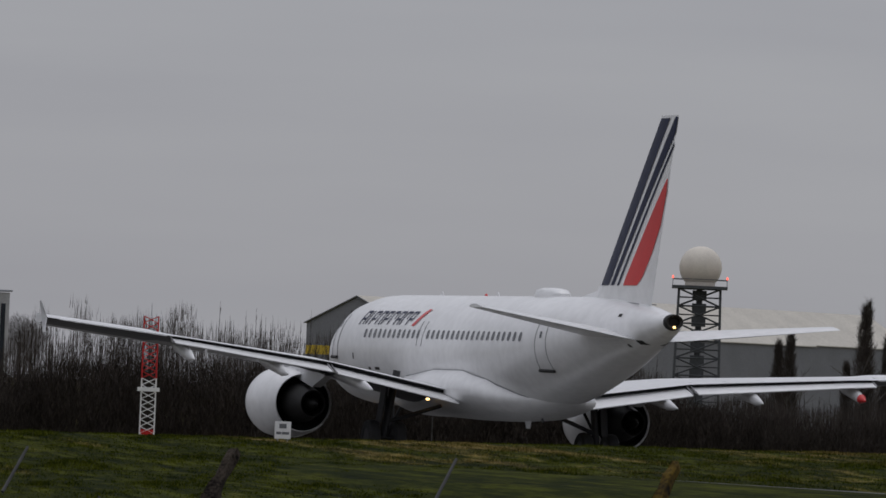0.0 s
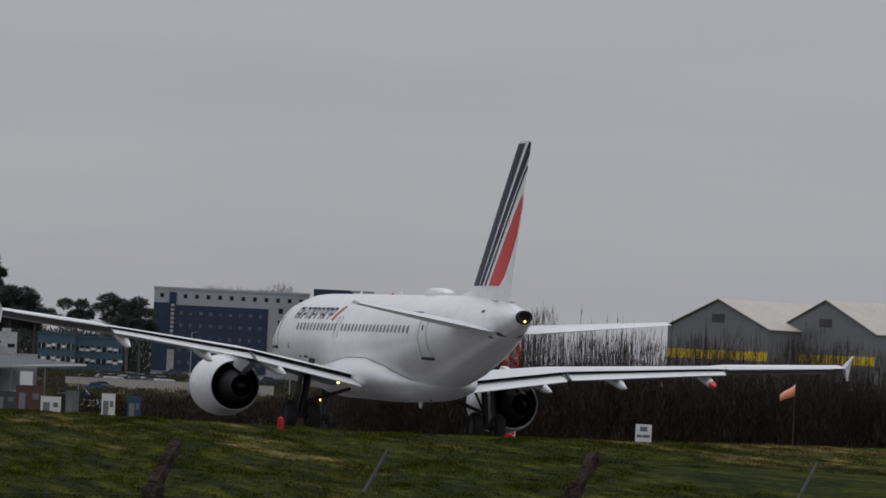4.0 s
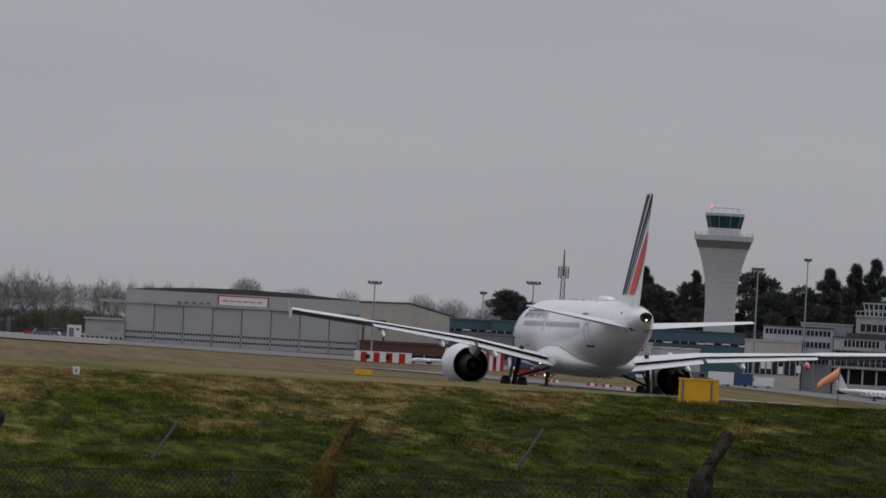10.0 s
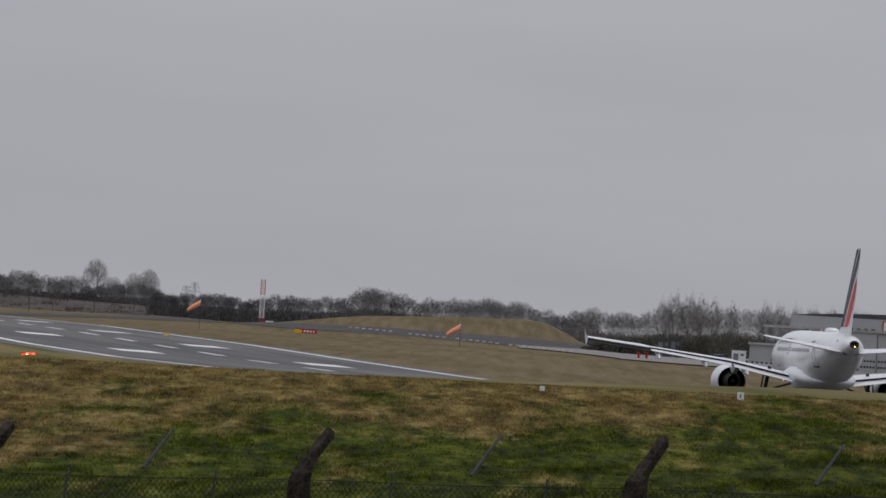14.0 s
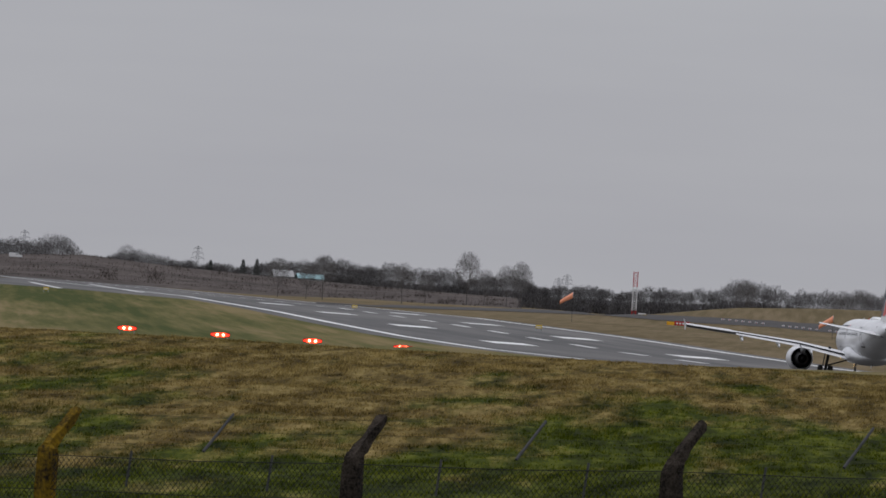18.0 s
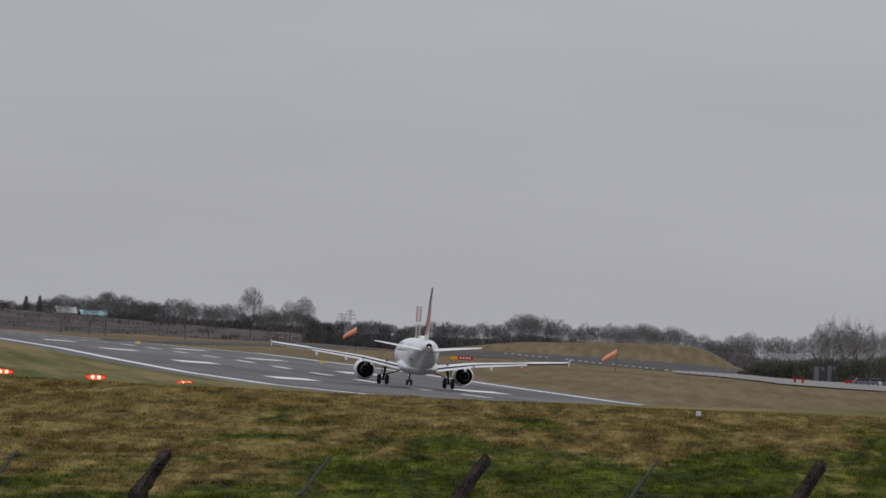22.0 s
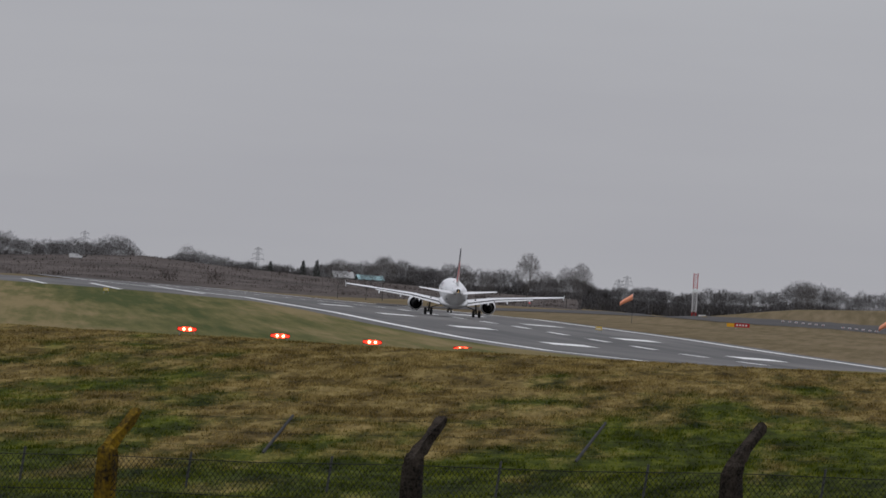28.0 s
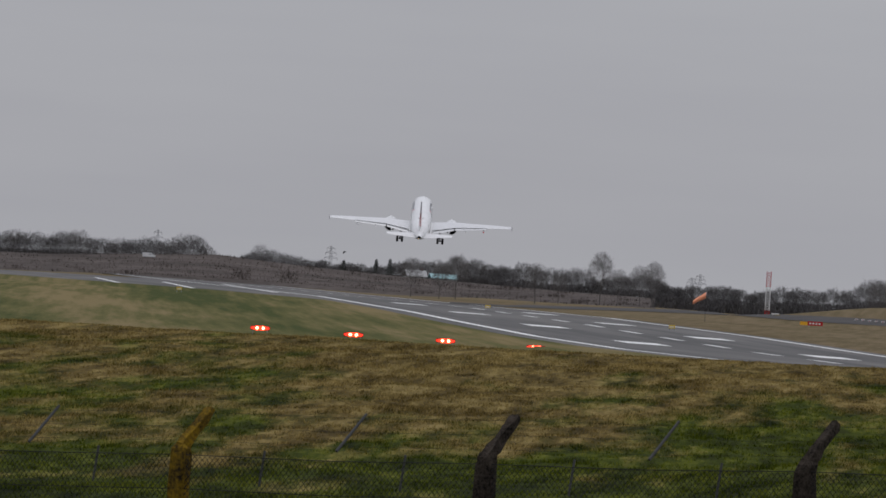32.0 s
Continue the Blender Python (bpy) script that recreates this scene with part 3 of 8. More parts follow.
def build_airliner():
    p = thing("airliner", "white twin-engine jet airliner with navy and red striped fin", "aircraft")
    bm = bmesh.new()
    loft(bm, [fuselage_ring(*q) for q in zip(FUS_X, FUS_W, FUS_B, FUS_T)])
    fus = part("fuselage", bm, M_WHITE, p, smooth=True)
    # tail cone with the exhaust of the auxiliary unit
    part("tail_tip", loft(bmesh.new(), [fuselage_ring(-17.003, 0.458, 4.342, 5.053), fuselage_ring(-17.25, 0.38, 4.45, 5.06), fuselage_ring(-17.42, 0.33, 4.52, 5.05)]), M_WHITE, p, "white painted tail tip", True)
    rings = [fuselage_ring(-17.4, 0.334, 4.515, 5.055), fuselage_ring(-17.55, 0.31, 4.55, 5.05), fuselage_ring(-17.62, 0.28, 4.58, 5.03), fuselage_ring(-17.58, 0.2, 4.64, 4.98), fuselage_ring(-17.2, 0.19, 4.65, 4.97)]
    part("tail_cone", loft(bmesh.new(), rings), M_DARK, p, "dark metal exhaust ring at the tail end", True)
    # solid black plug stands for the shade within the exhaust ring
    part("exhaust_hollow", loft(bmesh.new(), [fuselage_ring(-17.46, 0.185, 4.655, 4.965, 20), fuselage_ring(-17.3, 0.16, 4.67, 4.95, 20)]), M_BLACK, p, "black plug for the shade inside the exhaust")
    part("tail_lamp", loft(bmesh.new(), [fuselage_ring(-17.58, 0.05, 4.58, 4.68, 12), fuselage_ring(-17.63, 0.03, 4.6, 4.66, 12)]), M_LAMP, p, "lit tail lamp", True)
    # belly fairing
    rings = []
    for x, w, zb, zt in ((7.2, 0.9, 1.66, 1.9), (6.0, 1.6, 1.42, 2.5), (4.4, 2.08, 1.42, 3.1), (1.0, 2.3, 1.36, 3.4), (-2.0, 2.3, 1.36, 3.4), (-4.2, 2.12, 1.42, 3.05), (-5.6, 1.7, 1.56, 2.7), (-6.8, 1.0, 1.8, 2.4), (-7.6, 0.35, 2.04, 2.2)):
        rings.append(fuselage_ring(x, w, zb, zt, 32))
    fair = part("belly_fairing", loft(bmesh.new(), rings), M_WHITE, p, smooth=True)
    # the seam where the fairing leaves the hull
    FAIR = ((6.0, 1.6, 1.42, 2.5), (4.4, 2.08, 1.42, 3.1), (1.0, 2.3, 1.36, 3.4), (-2.0, 2.3, 1.36, 3.4), (-4.2, 2.12, 1.42, 3.05), (-5.6, 1.7, 1.56, 2.7), (-6.8, 1.0, 1.8, 2.4))
    for side in (1, -1):
        pts = []
        for x in np.linspace(5.6, -6.7, 30):
            w, zb, zt = (float(np.interp(-x, [-f[0] for f in FAIR], [f[k] for f in FAIR])) for k in (1, 2, 3))
            for z in np.linspace(zt - 0.01, (zb + zt) / 2, 80):
                y = w * math.sqrt(max(0.0, 1 - ((z - (zb + zt) / 2) / ((zt - zb) / 2)) ** 2))
                if y >= fus_side(x, z).y:
                    break
            pts.append(Vector((x, side * (y + 0.004), z)))
        bm = bmesh.new()
        for a, c in zip(pts, pts[1:]):
            tube(bm, a, c, 0.016, seg=5, caps=False)
        part("fairing_seam", bm, M_SEAM, fair, "dark fairing seam")
    for side in (1, -1):
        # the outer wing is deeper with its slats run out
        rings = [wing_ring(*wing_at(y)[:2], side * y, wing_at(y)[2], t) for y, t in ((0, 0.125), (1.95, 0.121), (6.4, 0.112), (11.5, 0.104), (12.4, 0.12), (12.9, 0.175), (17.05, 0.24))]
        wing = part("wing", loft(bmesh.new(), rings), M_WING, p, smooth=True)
        # downward faces take the darkened grey: shade put into the colour
        wing.data.materials.append(M_WINGSHADE)
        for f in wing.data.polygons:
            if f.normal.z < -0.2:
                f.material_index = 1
        for ya, yb, d0, d1 in ((2.1, 6.3, -0.42, -0.36), (6.5, 12.4, -0.33, -0.22)):
            part("flap", surface_strip(bmesh.new(), side, ya, yb, 0.93, 1.16, (-0.10, -0.09) if ya < 5 else (-0.075, -0.055), (d0, d1), 0.2 if ya < 5 else 0.12), M_WHITE, wing, "white trailing-edge flap lowered for take-off", True)
            # solid black strip in place of the shaded slot ahead of the flap
            part("flap_cove", surface_strip(bmesh.new(), side, ya, yb, 0.93, 0.97, (-0.012, -0.01), (-0.014, -0.012), 0.12, 0.07), M_BLACK, wing, "black strip for the shade before the flap")
            for y in (ya - 0.03, yb + 0.03):
                xl, ch, z = wing_at(y)
                part("flap_end", tubed((xl - 0.95 * ch, side * y, z - 0.03), (xl - 1.14 * ch, side * y, z + (d0 if y < yb else d1) + 0.02), 0.028, seg=5), M_SEAM, wing)
        part("aileron", surface_strip(bmesh.new(), side, 12.6, 16.6, 0.76, 1.02, (0.092, 0.078), (-0.03, -0.02), 0.03, 0.012), M_WHITE, wing, smooth=True)
        for k in range(5):
            ya = 6.6 + 1.14 * k
            part("spoiler", surface_strip(bmesh.new(), side, ya, ya + 1.1, 0.74, 0.99, (0.088 - 0.006 * k, 0.082 - 0.006 * k), (0.012, 0.012), 0.02, 0.008, 2), M_WING, wing, "pale grey spoiler panel", True)
        for ya, yb in ((2.6, 5.0), (6.5, 10.0), (10.1, 13.2), (13.3, 16.8)):
            part("slat", surface_strip(bmesh.new(), side, ya, yb, -0.06, 0.08, (-0.1, -0.08), (0.02, 0.0), 0.14, 0.1), M_BARE, wing, smooth=True)
        for y in (5.4, 8.4, 11.85):
            xl, ch, z = wing_at(y)
            rr = [[(xl - ch * f, side * y + w * math.cos(a), z - 0.26 - d + h * math.sin(a)) for a in np.linspace(0, 2 * math.pi, 12, endpoint=False)]
                  for f, w, h, d in ((0.4, 0.03, 0.04, -0.05), (0.6, 0.13, 0.17, 0.02), (0.9, 0.16, 0.22, 0.14), (1.15, 0.13, 0.19, 0.3), (1.28, 0.07, 0.1, 0.38), (1.36, 0.015, 0.02, 0.42))]
            fa = part("flap_fairing", loft(bmesh.new(), rr), M_WHITE, wing, "white canoe fairing under the wing", True)
            if side < 0 and y > 11:
                part("red_tip", tubed((xl - ch * 1.22, side * y, z - 0.615), (xl - ch * 1.365, side * y, z - 0.685), 0.16, 0.03, seg=10), M_RED, fa, "red fairing tip")
        xl, ch, z = wing_at(17.05)
        bm = bmesh.new()
        prism(bm, [(xl - 0.95, side * 17.06, z + 0.06), (xl - 1.45, side * 17.3, z + 0.5), (xl - 1.62, side * 17.33, z + 0.53), (xl - 1.5, side * 17.06, z), (xl - 1.6, side * 17.14, z - 0.48), (xl - 1.46, side * 17.14, z - 0.48)], (0, side * 0.04, 0))
        part("wingtip_fence", bm, M_WING, wing, "pale grey wingtip fence")
        # engine
        ex, ey, ez = 4.4, side * 5.75, 1.58
        eng = part("engine_cowl", lathe([(1.95, 0.93), (2.05, 1.0), (1.95, 1.08), (1.55, 1.17), (0.8, 1.22), (0, 1.19), (-0.9, 1.08), (-1.25, 0.99), (-1.22, 0.95), (-0.6, 0.97), (0.5, 0.98)], centre=(ex, ey, ez), seg=40), M_WHITE, p, "white engine cowling", True)
        part("intake_lip", lathe([(1.8, 0.94), (2.06, 0.99), (2.04, 1.03), (1.9, 1.1)], centre=(ex + 0.01, ey, ez), seg=40), M_BARE, eng, smooth=True)
        part("fan", lathe([(1.45, 0.01), (1.1, 0.32), (0.85, 0.34), (0.85, 0.97)], centre=(ex, ey, ez), seg=32), M_DARK, eng)
        # duct coloured black for the shade inside the engine
        part("bypass_duct", lathe([(-1.15, 0.94), (-0.5, 0.95), (-0.5, 0.6)], centre=(ex, ey, ez), seg=36), M_BLACK, eng)
        part("core_nozzle", lathe([(-0.5, 0.72), (-1.2, 0.66), (-2.0, 0.5), (-2.35, 0.44), (-2.33, 0.4), (-1.6, 0.42)], centre=(ex, ey, ez), seg=32), M_DARK, eng, "dark metal exhaust nozzle", True)
        part("exhaust_cone", lathe([(-1.6, 0.42), (-1.7, 0.28), (-2.4, 0.18), (-2.8, 0.02)], centre=(ex, ey, ez), seg=24), M_DARK, eng, smooth=True)
        bm = bmesh.new()
        loft(bm, [[(ex + 1.2, ey - 0.1, ez + 1.15), (ex + 1.2, ey + 0.1, ez + 1.15), (ex - 2.6, ey + 0.16, ez + 0.55), (ex - 2.6, ey - 0.16, ez + 0.55)],
                  [(ex + 0.6, ey - 0.12, ez + 1.5), (ex + 0.6, ey + 0.12, ez + 1.5), (ex - 4.0, ey + 0.14, ez + 0.95), (ex - 4.0, ey - 0.14, ez + 0.95)]])
        part("engine_pylon", bm, M_WING, p)
        # tailplane
        rings = [airfoil(xl, ch, side * y, z, 0.1, tw) for y, xl, ch, z, tw in ((0.35, -11.75, 3.85, 4.24, 0.02), (1.0, -12.15, 3.55, 4.30, 0.02), (6.1, -15.1, 1.35, 4.93, 0.02))]
        st = part("tailplane", loft(bmesh.new(), rings), M_WHITE, p, smooth=True)
        part("elevator", loft(bmesh.new(), [[(-14.72, side * 1.25, 4.335), (-15.72, side * 1.25, 4.235), (-14.72, side * 1.25, 4.225)], [(-16.0, side * 6.0, 4.945), (-16.46, side * 6.0, 4.885), (-16.0, side * 6.0, 4.875)]]), M_WHITE, st)
        part("hinge_seam", tubed((-14.7, side * 1.25, 4.34), (-15.99, side * 6.0, 4.95), 0.02, seg=5), M_SEAM, st)
        part("root_seal", hull_patch(bmesh.new(), side, (-13.3, -15.1), (-13.6, -14.9), 3.95, 4.25, 0.012, 4), M_WING, fus, "grey tailplane root seal")
        # main gear
        g = part("main_gear", tubed((0.15, side * 3.8, 0.55), (0.02, side * 3.5, 2.85), 0.13), M_GEAR, p, "grey main landing gear leg")
        part("gear_brace", tubed((0.1, side * 3.75, 1.1), (-0.1, side * 1.9, 1.75), 0.07), M_GEAR, g)
        part("gear_brace", tubed((0.1, side * 3.75, 1.0), (1.4, side * 3.4, 2.35), 0.05), M_GEAR, g)
        bm = bmesh.new()
        prism(bm, [(0.3, side * 4.02, 1.05), (0.3, side * 3.86, 2.45), (-0.3, side * 3.86, 2.45), (-0.22, side * 4.02, 1.05)], (0, side * 0.05, 0))
        part("gear_door", bm, M_GEAR, g)
        part("gear_axle", tubed((0.1, side * 3.28, 0.57), (0.1, side * 4.3, 0.57), 0.09), M_GEAR, g)
        for off in (-0.46, 0.46):
            wh = part("main_wheel", lathe([(-0.19, 0.3), (-0.21, 0.48), (-0.15, 0.56), (0, 0.575), (0.15, 0.56), (0.21, 0.48), (0.19, 0.3)], "y", 28, (0.1, side * 3.8 + off, 0.575)), M_TYRE, g, "black tyre", True)
            part("wheel_hub", lathe([(-0.17, 0.02), (-0.17, 0.31), (0.17, 0.31), (0.17, 0.02)], "y", 20, (0.1, side * 3.8 + off, 0.575)), M_GEAR, wh)
        # lamps at the wing root
        part("wing_lamp", lathe([(-0.1, 0.02), (-0.1, 0.04), (0.05, 0.04)], "x", 12, (-0.4, side * 2.5, 1.95)), M_LAMP, p, "lit lamp under the wing root")
        # doors and windows
        for x, zd in ((12.3, 3.3), (-9.55, 3.08)):
            for dx in (-0.42, 0.42):
                part("door_seam", hull_line(bmesh.new(), side, x + dx, zd + 0.05, zd + 1.5, 0.013), M_SEAM, fus)
            a, c = fus_side(x - 0.42, zd + 1.5, 0.006), fus_side(x + 0.42, zd + 1.5, 0.006)
            part("door_seam", tubed((a.x, side * a.y, a.z), (c.x, side * c.y, c.z), 0.013, seg=5), M_SEAM, fus)
            part("door_window", hull_patch(bmesh.new(), side, (x + 0.08, x - 0.08), (x + 0.08, x - 0.08), zd + 1.05, zd + 1.26, 0.012, 3), M_PANE, fus)
            a, b = fus_side(x - 0.45, zd, 0.03), fus_side(x + 0.45, zd, 0.03)
            part("door_sill", tubed((a.x, side * a.y, a.z), (b.x, side * b.y, b.z), 0.06, seg=6), M_DARK, fus, "dark door sill")
        x = 8.7
        while x > -8.3:
            if not (abs(x - 2.45) < 0.2):
                q = [fus_side(x + dx, zz, 0.012) for dx, zz in ((-0.10, 4.02), (-0.12, 4.12), (-0.10, 4.28), (0.0, 4.31), (0.10, 4.28), (0.12, 4.12), (0.10, 4.02), (0.0, 3.99))]
                bm = bmesh.new()
                bm.faces.new([bm.verts.new((v.x, side * v.y, v.z)) for v in q])
                part("cabin_window", bm, M_PANE, fus)
            x -= 0.533
        # overwing exit
        for dx in (-0.26, 0.26):
            part("exit_seam", hull_line(bmesh.new(), side, 2.55 + dx, 3.75, 4.6, 0.011, 4), M_SEAM, fus)
        # outflow doors, vents and a registration bar on the rear hull
        part("registration_bar", hull_patch(bmesh.new(), side, (-7.3, -8.7), (-7.42, -8.82), 4.72, 4.86, 0.012, 3), M_SEAM, fus, "small grey lettering bar")
        for x0, z0, ww, hh in ((-14.6, 4.9, 0.22, 0.1), (-15.6, 4.05, 0.3, 0.13), (-15.0, 3.95, 0.12, 0.1), (7.6, 2.9, 0.5, 0.09), (8.3, 2.9, 0.22, 0.09), (9.9, 3.25, 0.12, 0.2)):
            part("vent", hull_patch(bmesh.new(), side, (x0, x0 - ww), (x0, x0 - ww), z0, z0 + hh, 0.01, 3), M_DARK, fus, "small dark vent")
        # livery name, as plain slanted bars
        x = 9.9
        for k in range(9):
            bm = bmesh.new()
            wide = 0.2 if k == 1 else 0.52
            slabs = [(0.0, 0.1, 4.46, 4.94)]
            if wide > 0.3:
                slabs.append((wide - 0.1, 0.1, 4.46, 4.94) if k % 3 == 0 else (wide - 0.12, 0.09, 4.66, 4.94))
                slabs.append((0.1, wide - 0.2, 4.86, 4.94))
            if k % 2 == 0:
                slabs.append((0.1, wide - 0.2, 4.62, 4.69))
            for ox, ww, za, zb in slabs:
                lo, hi = x - ox - 0.5 * (za - 4.46), x - ox - 0.5 * (zb - 4.46)
                hull_patch(bm, side, (lo, lo - ww), (hi, hi - ww), za, zb)
            part("livery_bar", bm, M_NAVY, fus, "navy lettering bar")
            x -= wide + 0.17
        bm = hull_patch(bmesh.new(), side, (x - 0.05, x - 0.4), (x - 0.75, x - 1.1), 4.43, 5.02)
        part("livery_slash", bm, M_RED, fus, "red livery slash")
        # stripes on the fin
        for offs, m_ in ((((5.96, 0.2, 1.2), (11.36, 0.2, 1.05)), M_NAVY), (((5.96, 1.4, 1.72), (11.4, 1.42, 1.98)), M_NAVY), (((5.96, 2.02, 2.2), (11.0, 2.1, 2.24)), M_NAVY),
                         (((5.96, 2.6, 3.75), (6.2, 2.56, 3.95), (7.0, 2.6, 3.92), (7.9, 2.62, 3.7), (8.95, 2.68, 3.12), (9.4, 2.72, 2.78)), M_RED)):
            bm = bmesh.new()
            ring = []
            zz = [q[0] for q in offs]
            for z in np.linspace(zz[0], zz[-1], 24):
                le, te = fin_x(z)
                a, b = (float(np.interp(z, zz, [q[k] for q in offs])) for k in (1, 2))
                x0, x1 = max(le - a, te), max(le - b, te)
                ch = le - te
                if x0 - x1 > 0.01:
                    th = lambda xx: side * (0.018 + 0.5 * 0.1 * ch * 1.9 * math.sqrt(max(0.0, (le - xx) / ch)) * (1 - (le - xx) / ch) ** 0.9)
                    xs = np.linspace(x0, x1, 4)
                    ring.append([bm.verts.new((xx, th(xx), z)) for xx in xs])
            for r0, r1 in zip(ring, ring[1:]):
                for i in range(3):
                    bm.faces.new((r0[i], r0[i + 1], r1[i + 1], r1[i]))
            part("fin_stripe", bm, m_, p, smooth=True)
    # fin
    rings = []
    for z in np.linspace(5.32, 11.45, 12):
        le, te = fin_x(z)
        ch = le - te
        prof = []
        us = [0.5 * (1 - math.cos(math.pi * i / 16)) for i in range(17)]
        half = [(le - u * ch, 0.5 * 0.1 * ch * 1.9 * math.sqrt(u) * (1 - u) ** 0.9, z) for u in us]
        prof = half + [(a, -b, c) for a, b, c in half[-2:0:-1]]
        rings.append(prof)
    part("fin", loft(bmesh.new(), rings), M_WHITE, p, smooth=True)
    bm = bmesh.new()
    loft(bm, [[(-8.3, 0, 5.57), (-8.5, 0.02, 5.54), (-8.5, -0.02, 5.54)], [(-9.9, 0, 5.78), (-10.6, 0.14, 5.5), (-10.6, -0.14, 5.5)], [(-10.6, 0, 6.25), (-11.7, 0.2, 5.5), (-11.7, -0.2, 5.5)]])
    part("fin_fillet", bm, M_WHITE, p, smooth=True)
    # satellite dome and aerials
    bm = bmesh.new()
    rings = [[(-5.45 + lx * math.cos(a), wy * math.sin(a), z) for a in np.linspace(0, 2 * math.pi, 24, endpoint=False)] for lx, wy, z in ((1.2, 0.5, 5.46), (1.2, 0.5, 5.68), (1.02, 0.42, 5.8), (0.55, 0.22, 5.86))]
    part("satellite_dome", loft(bm, rings), M_WHITE, p, "white antenna dome on the roof", True)
    for x in (6.5, 0.5):
        part("roof_aerial", prism(bmesh.new(), [(x, -0.015, 5.56), (x - 0.2, -0.015, 5.72), (x - 0.3, -0.015, 5.72), (x - 0.4, -0.015, 5.56)], (0, 0.03, 0)), M_WHITE, p)
    part("beacon", lathe([(0, 0.06), (0.05, 0.055), (0.09, 0.01)], "z", 12, (1.5, 0, 5.57)), M_RED, p, "red anti-collision beacon")
    for s in (1, -1):
        part("fin_root_seam", tubed((-8.6, s * 0.06, 5.56), (-14.9, s * 0.3, 5.36), 0.018, seg=5), M_SEAM, p)
    part("belly_aerial", prism(bmesh.new(), [(-3.4, -0.02, 1.42), (-3.6, -0.02, 1.16), (-3.9, -0.02, 1.16), (-4.0, -0.02, 1.44)], (0, 0.04, 0)), M_WING, p)
    part("drain_mast", tubed((-5.0, 0, 1.8), (-5.2, 0, 1.4), 0.04), M_GREYP, p)
    # nose gear
    g = part("nose_gear", tubed((11.04, 0, 0.4), (11.2, 0, 1.95), 0.1), M_GEAR, p, "grey nose landing gear leg")
    part("gear_brace", tubed((11.1, 0, 1.0), (9.9, 0, 1.85), 0.05), M_GEAR, g)
    part("taxi_lamp", lathe([(0, 0.02), (0, 0.11), (0.1, 0.11)], "x", 12, (11.25, 0, 1.3)), M_LAMP, g)
    for off in (-0.25, 0.25):
        part("nose_wheel", lathe([(-0.1, 0.15), (-0.11, 0.33), (0, 0.38), (0.11, 0.33), (0.1, 0.15)], "y", 24, (11.04, off, 0.38)), M_TYRE, g, "black tyre", True)
    return p


AIRLINER = build_airliner()

M_CONC = mat("weathered_post_concrete", (0.034, 0.027, 0.021), 0.95, spec=0.1, var=0.85, scale=9, fine=6, bump=0.01)
M_LICHEN = mat("lichen_covered_concrete", (0.15, 0.092, 0.006), 0.95, spec=0.1, var=0.6, scale=4, fine=8, bump=0.012, tint=(0.014, 0.011, 0.008))
M_LICHEN2 = mat("patchy_lichen_concrete", (0.085, 0.056, 0.010), 0.95, spec=0.1, var=0.6, scale=5, fine=7, bump=0.012, tint=(0.016, 0.013, 0.010))
M_GALV = mat("galvanised_steel", (0.33, 0.35, 0.37), 0.5, 0.6, var=0.15)
M_WIRE = mat("dark_fence_wire", (0.022, 0.024, 0.025), 0.85, var=0.2, spec=0.2)
M_RUSTY = mat("dull_galvanised_arm", (0.072, 0.072, 0.072), 0.8, 0.1, var=0.2, spec=0.2)
M_YELLOW = mat("yellow_painted_steel", (0.80, 0.40, 0.01), 0.5, var=0.12, scale=3)
M_YPAINT = mat("yellow_cladding", (0.72, 0.50, 0.03), 0.6, var=0.1)
M_WPAINT = mat("white_painted_metal", (0.74, 0.74, 0.73), 0.55, var=0.08)
M_STAIN = mat("stained_white_sheet", (0.52, 0.515, 0.50), 0.7, var=0.28, scale=0.35, fine=6)
M_RPAINT = mat("red_painted_metal", (0.46, 0.018, 0.018), 0.6, var=0.12, spec=0.25)
M_ORANGE = mat("orange_windsock_cloth", (0.98, 0.38, 0.22), 0.85, var=0.12, scale=3)
M_STEEL = mat("dark_lattice_steel", (0.075, 0.08, 0.085), 0.6, 0.4, var=0.2)
M_RADOME = mat("cream_radome_panels", (0.66, 0.61, 0.53), 0.6, var=0.08, scale=0.6)
M_CLAD = mat("grey_hangar_cladding", (0.38, 0.388, 0.395), 0.6, var=0.07, scale=0.25, fine=30)
M_CLADD = mat("dark_grey_shed_cladding", (0.17, 0.175, 0.185), 0.6, var=0.1, scale=0.3)
M_ROOF = mat("dark_felt_roof", (0.07, 0.07, 0.072), 0.9, var=0.2, scale=0.3)
M_PALER = mat("pale_sheet_roof", (0.50, 0.47, 0.41), 0.7, var=0.1, scale=0.2)
M_CREAM = mat("cream_render", (0.46, 0.43, 0.38), 0.8, var=0.12, scale=0.2)
M_RENDER = mat("weathered_white_render", (0.37, 0.37, 0.365), 0.8, var=0.2, scale=0.25)
M_PINKB = mat("faded_red_lettering", (0.52, 0.28, 0.27), 0.7, var=0.15)
M_GREYB = mat("grey_building_panels", (0.36, 0.38, 0.41), 0.65, var=0.08, scale=0.3)
M_NAVYB = mat("navy_building_panels", (0.013, 0.029, 0.068), 0.45, var=0.15, scale=0.4)
M_TEAL = mat("teal_cladding", (0.05, 0.10, 0.13), 0.6, var=0.12, scale=0.3)
M_TOWER = mat("pale_tower_cladding", (0.50, 0.505, 0.51), 0.55, var=0.06, scale=0.4)
M_TOWERD = mat("dark_grey_tower_band", (0.16, 0.165, 0.17), 0.6, var=0.1)
M_CABGL = mat("green_tinted_cab_glass", (0.014, 0.05, 0.058), 0.1, var=0.3, scale=0.4)
M_BROWN = mat("brown_brick", (0.10, 0.055, 0.045), 0.85, var=0.25, scale=1.2)
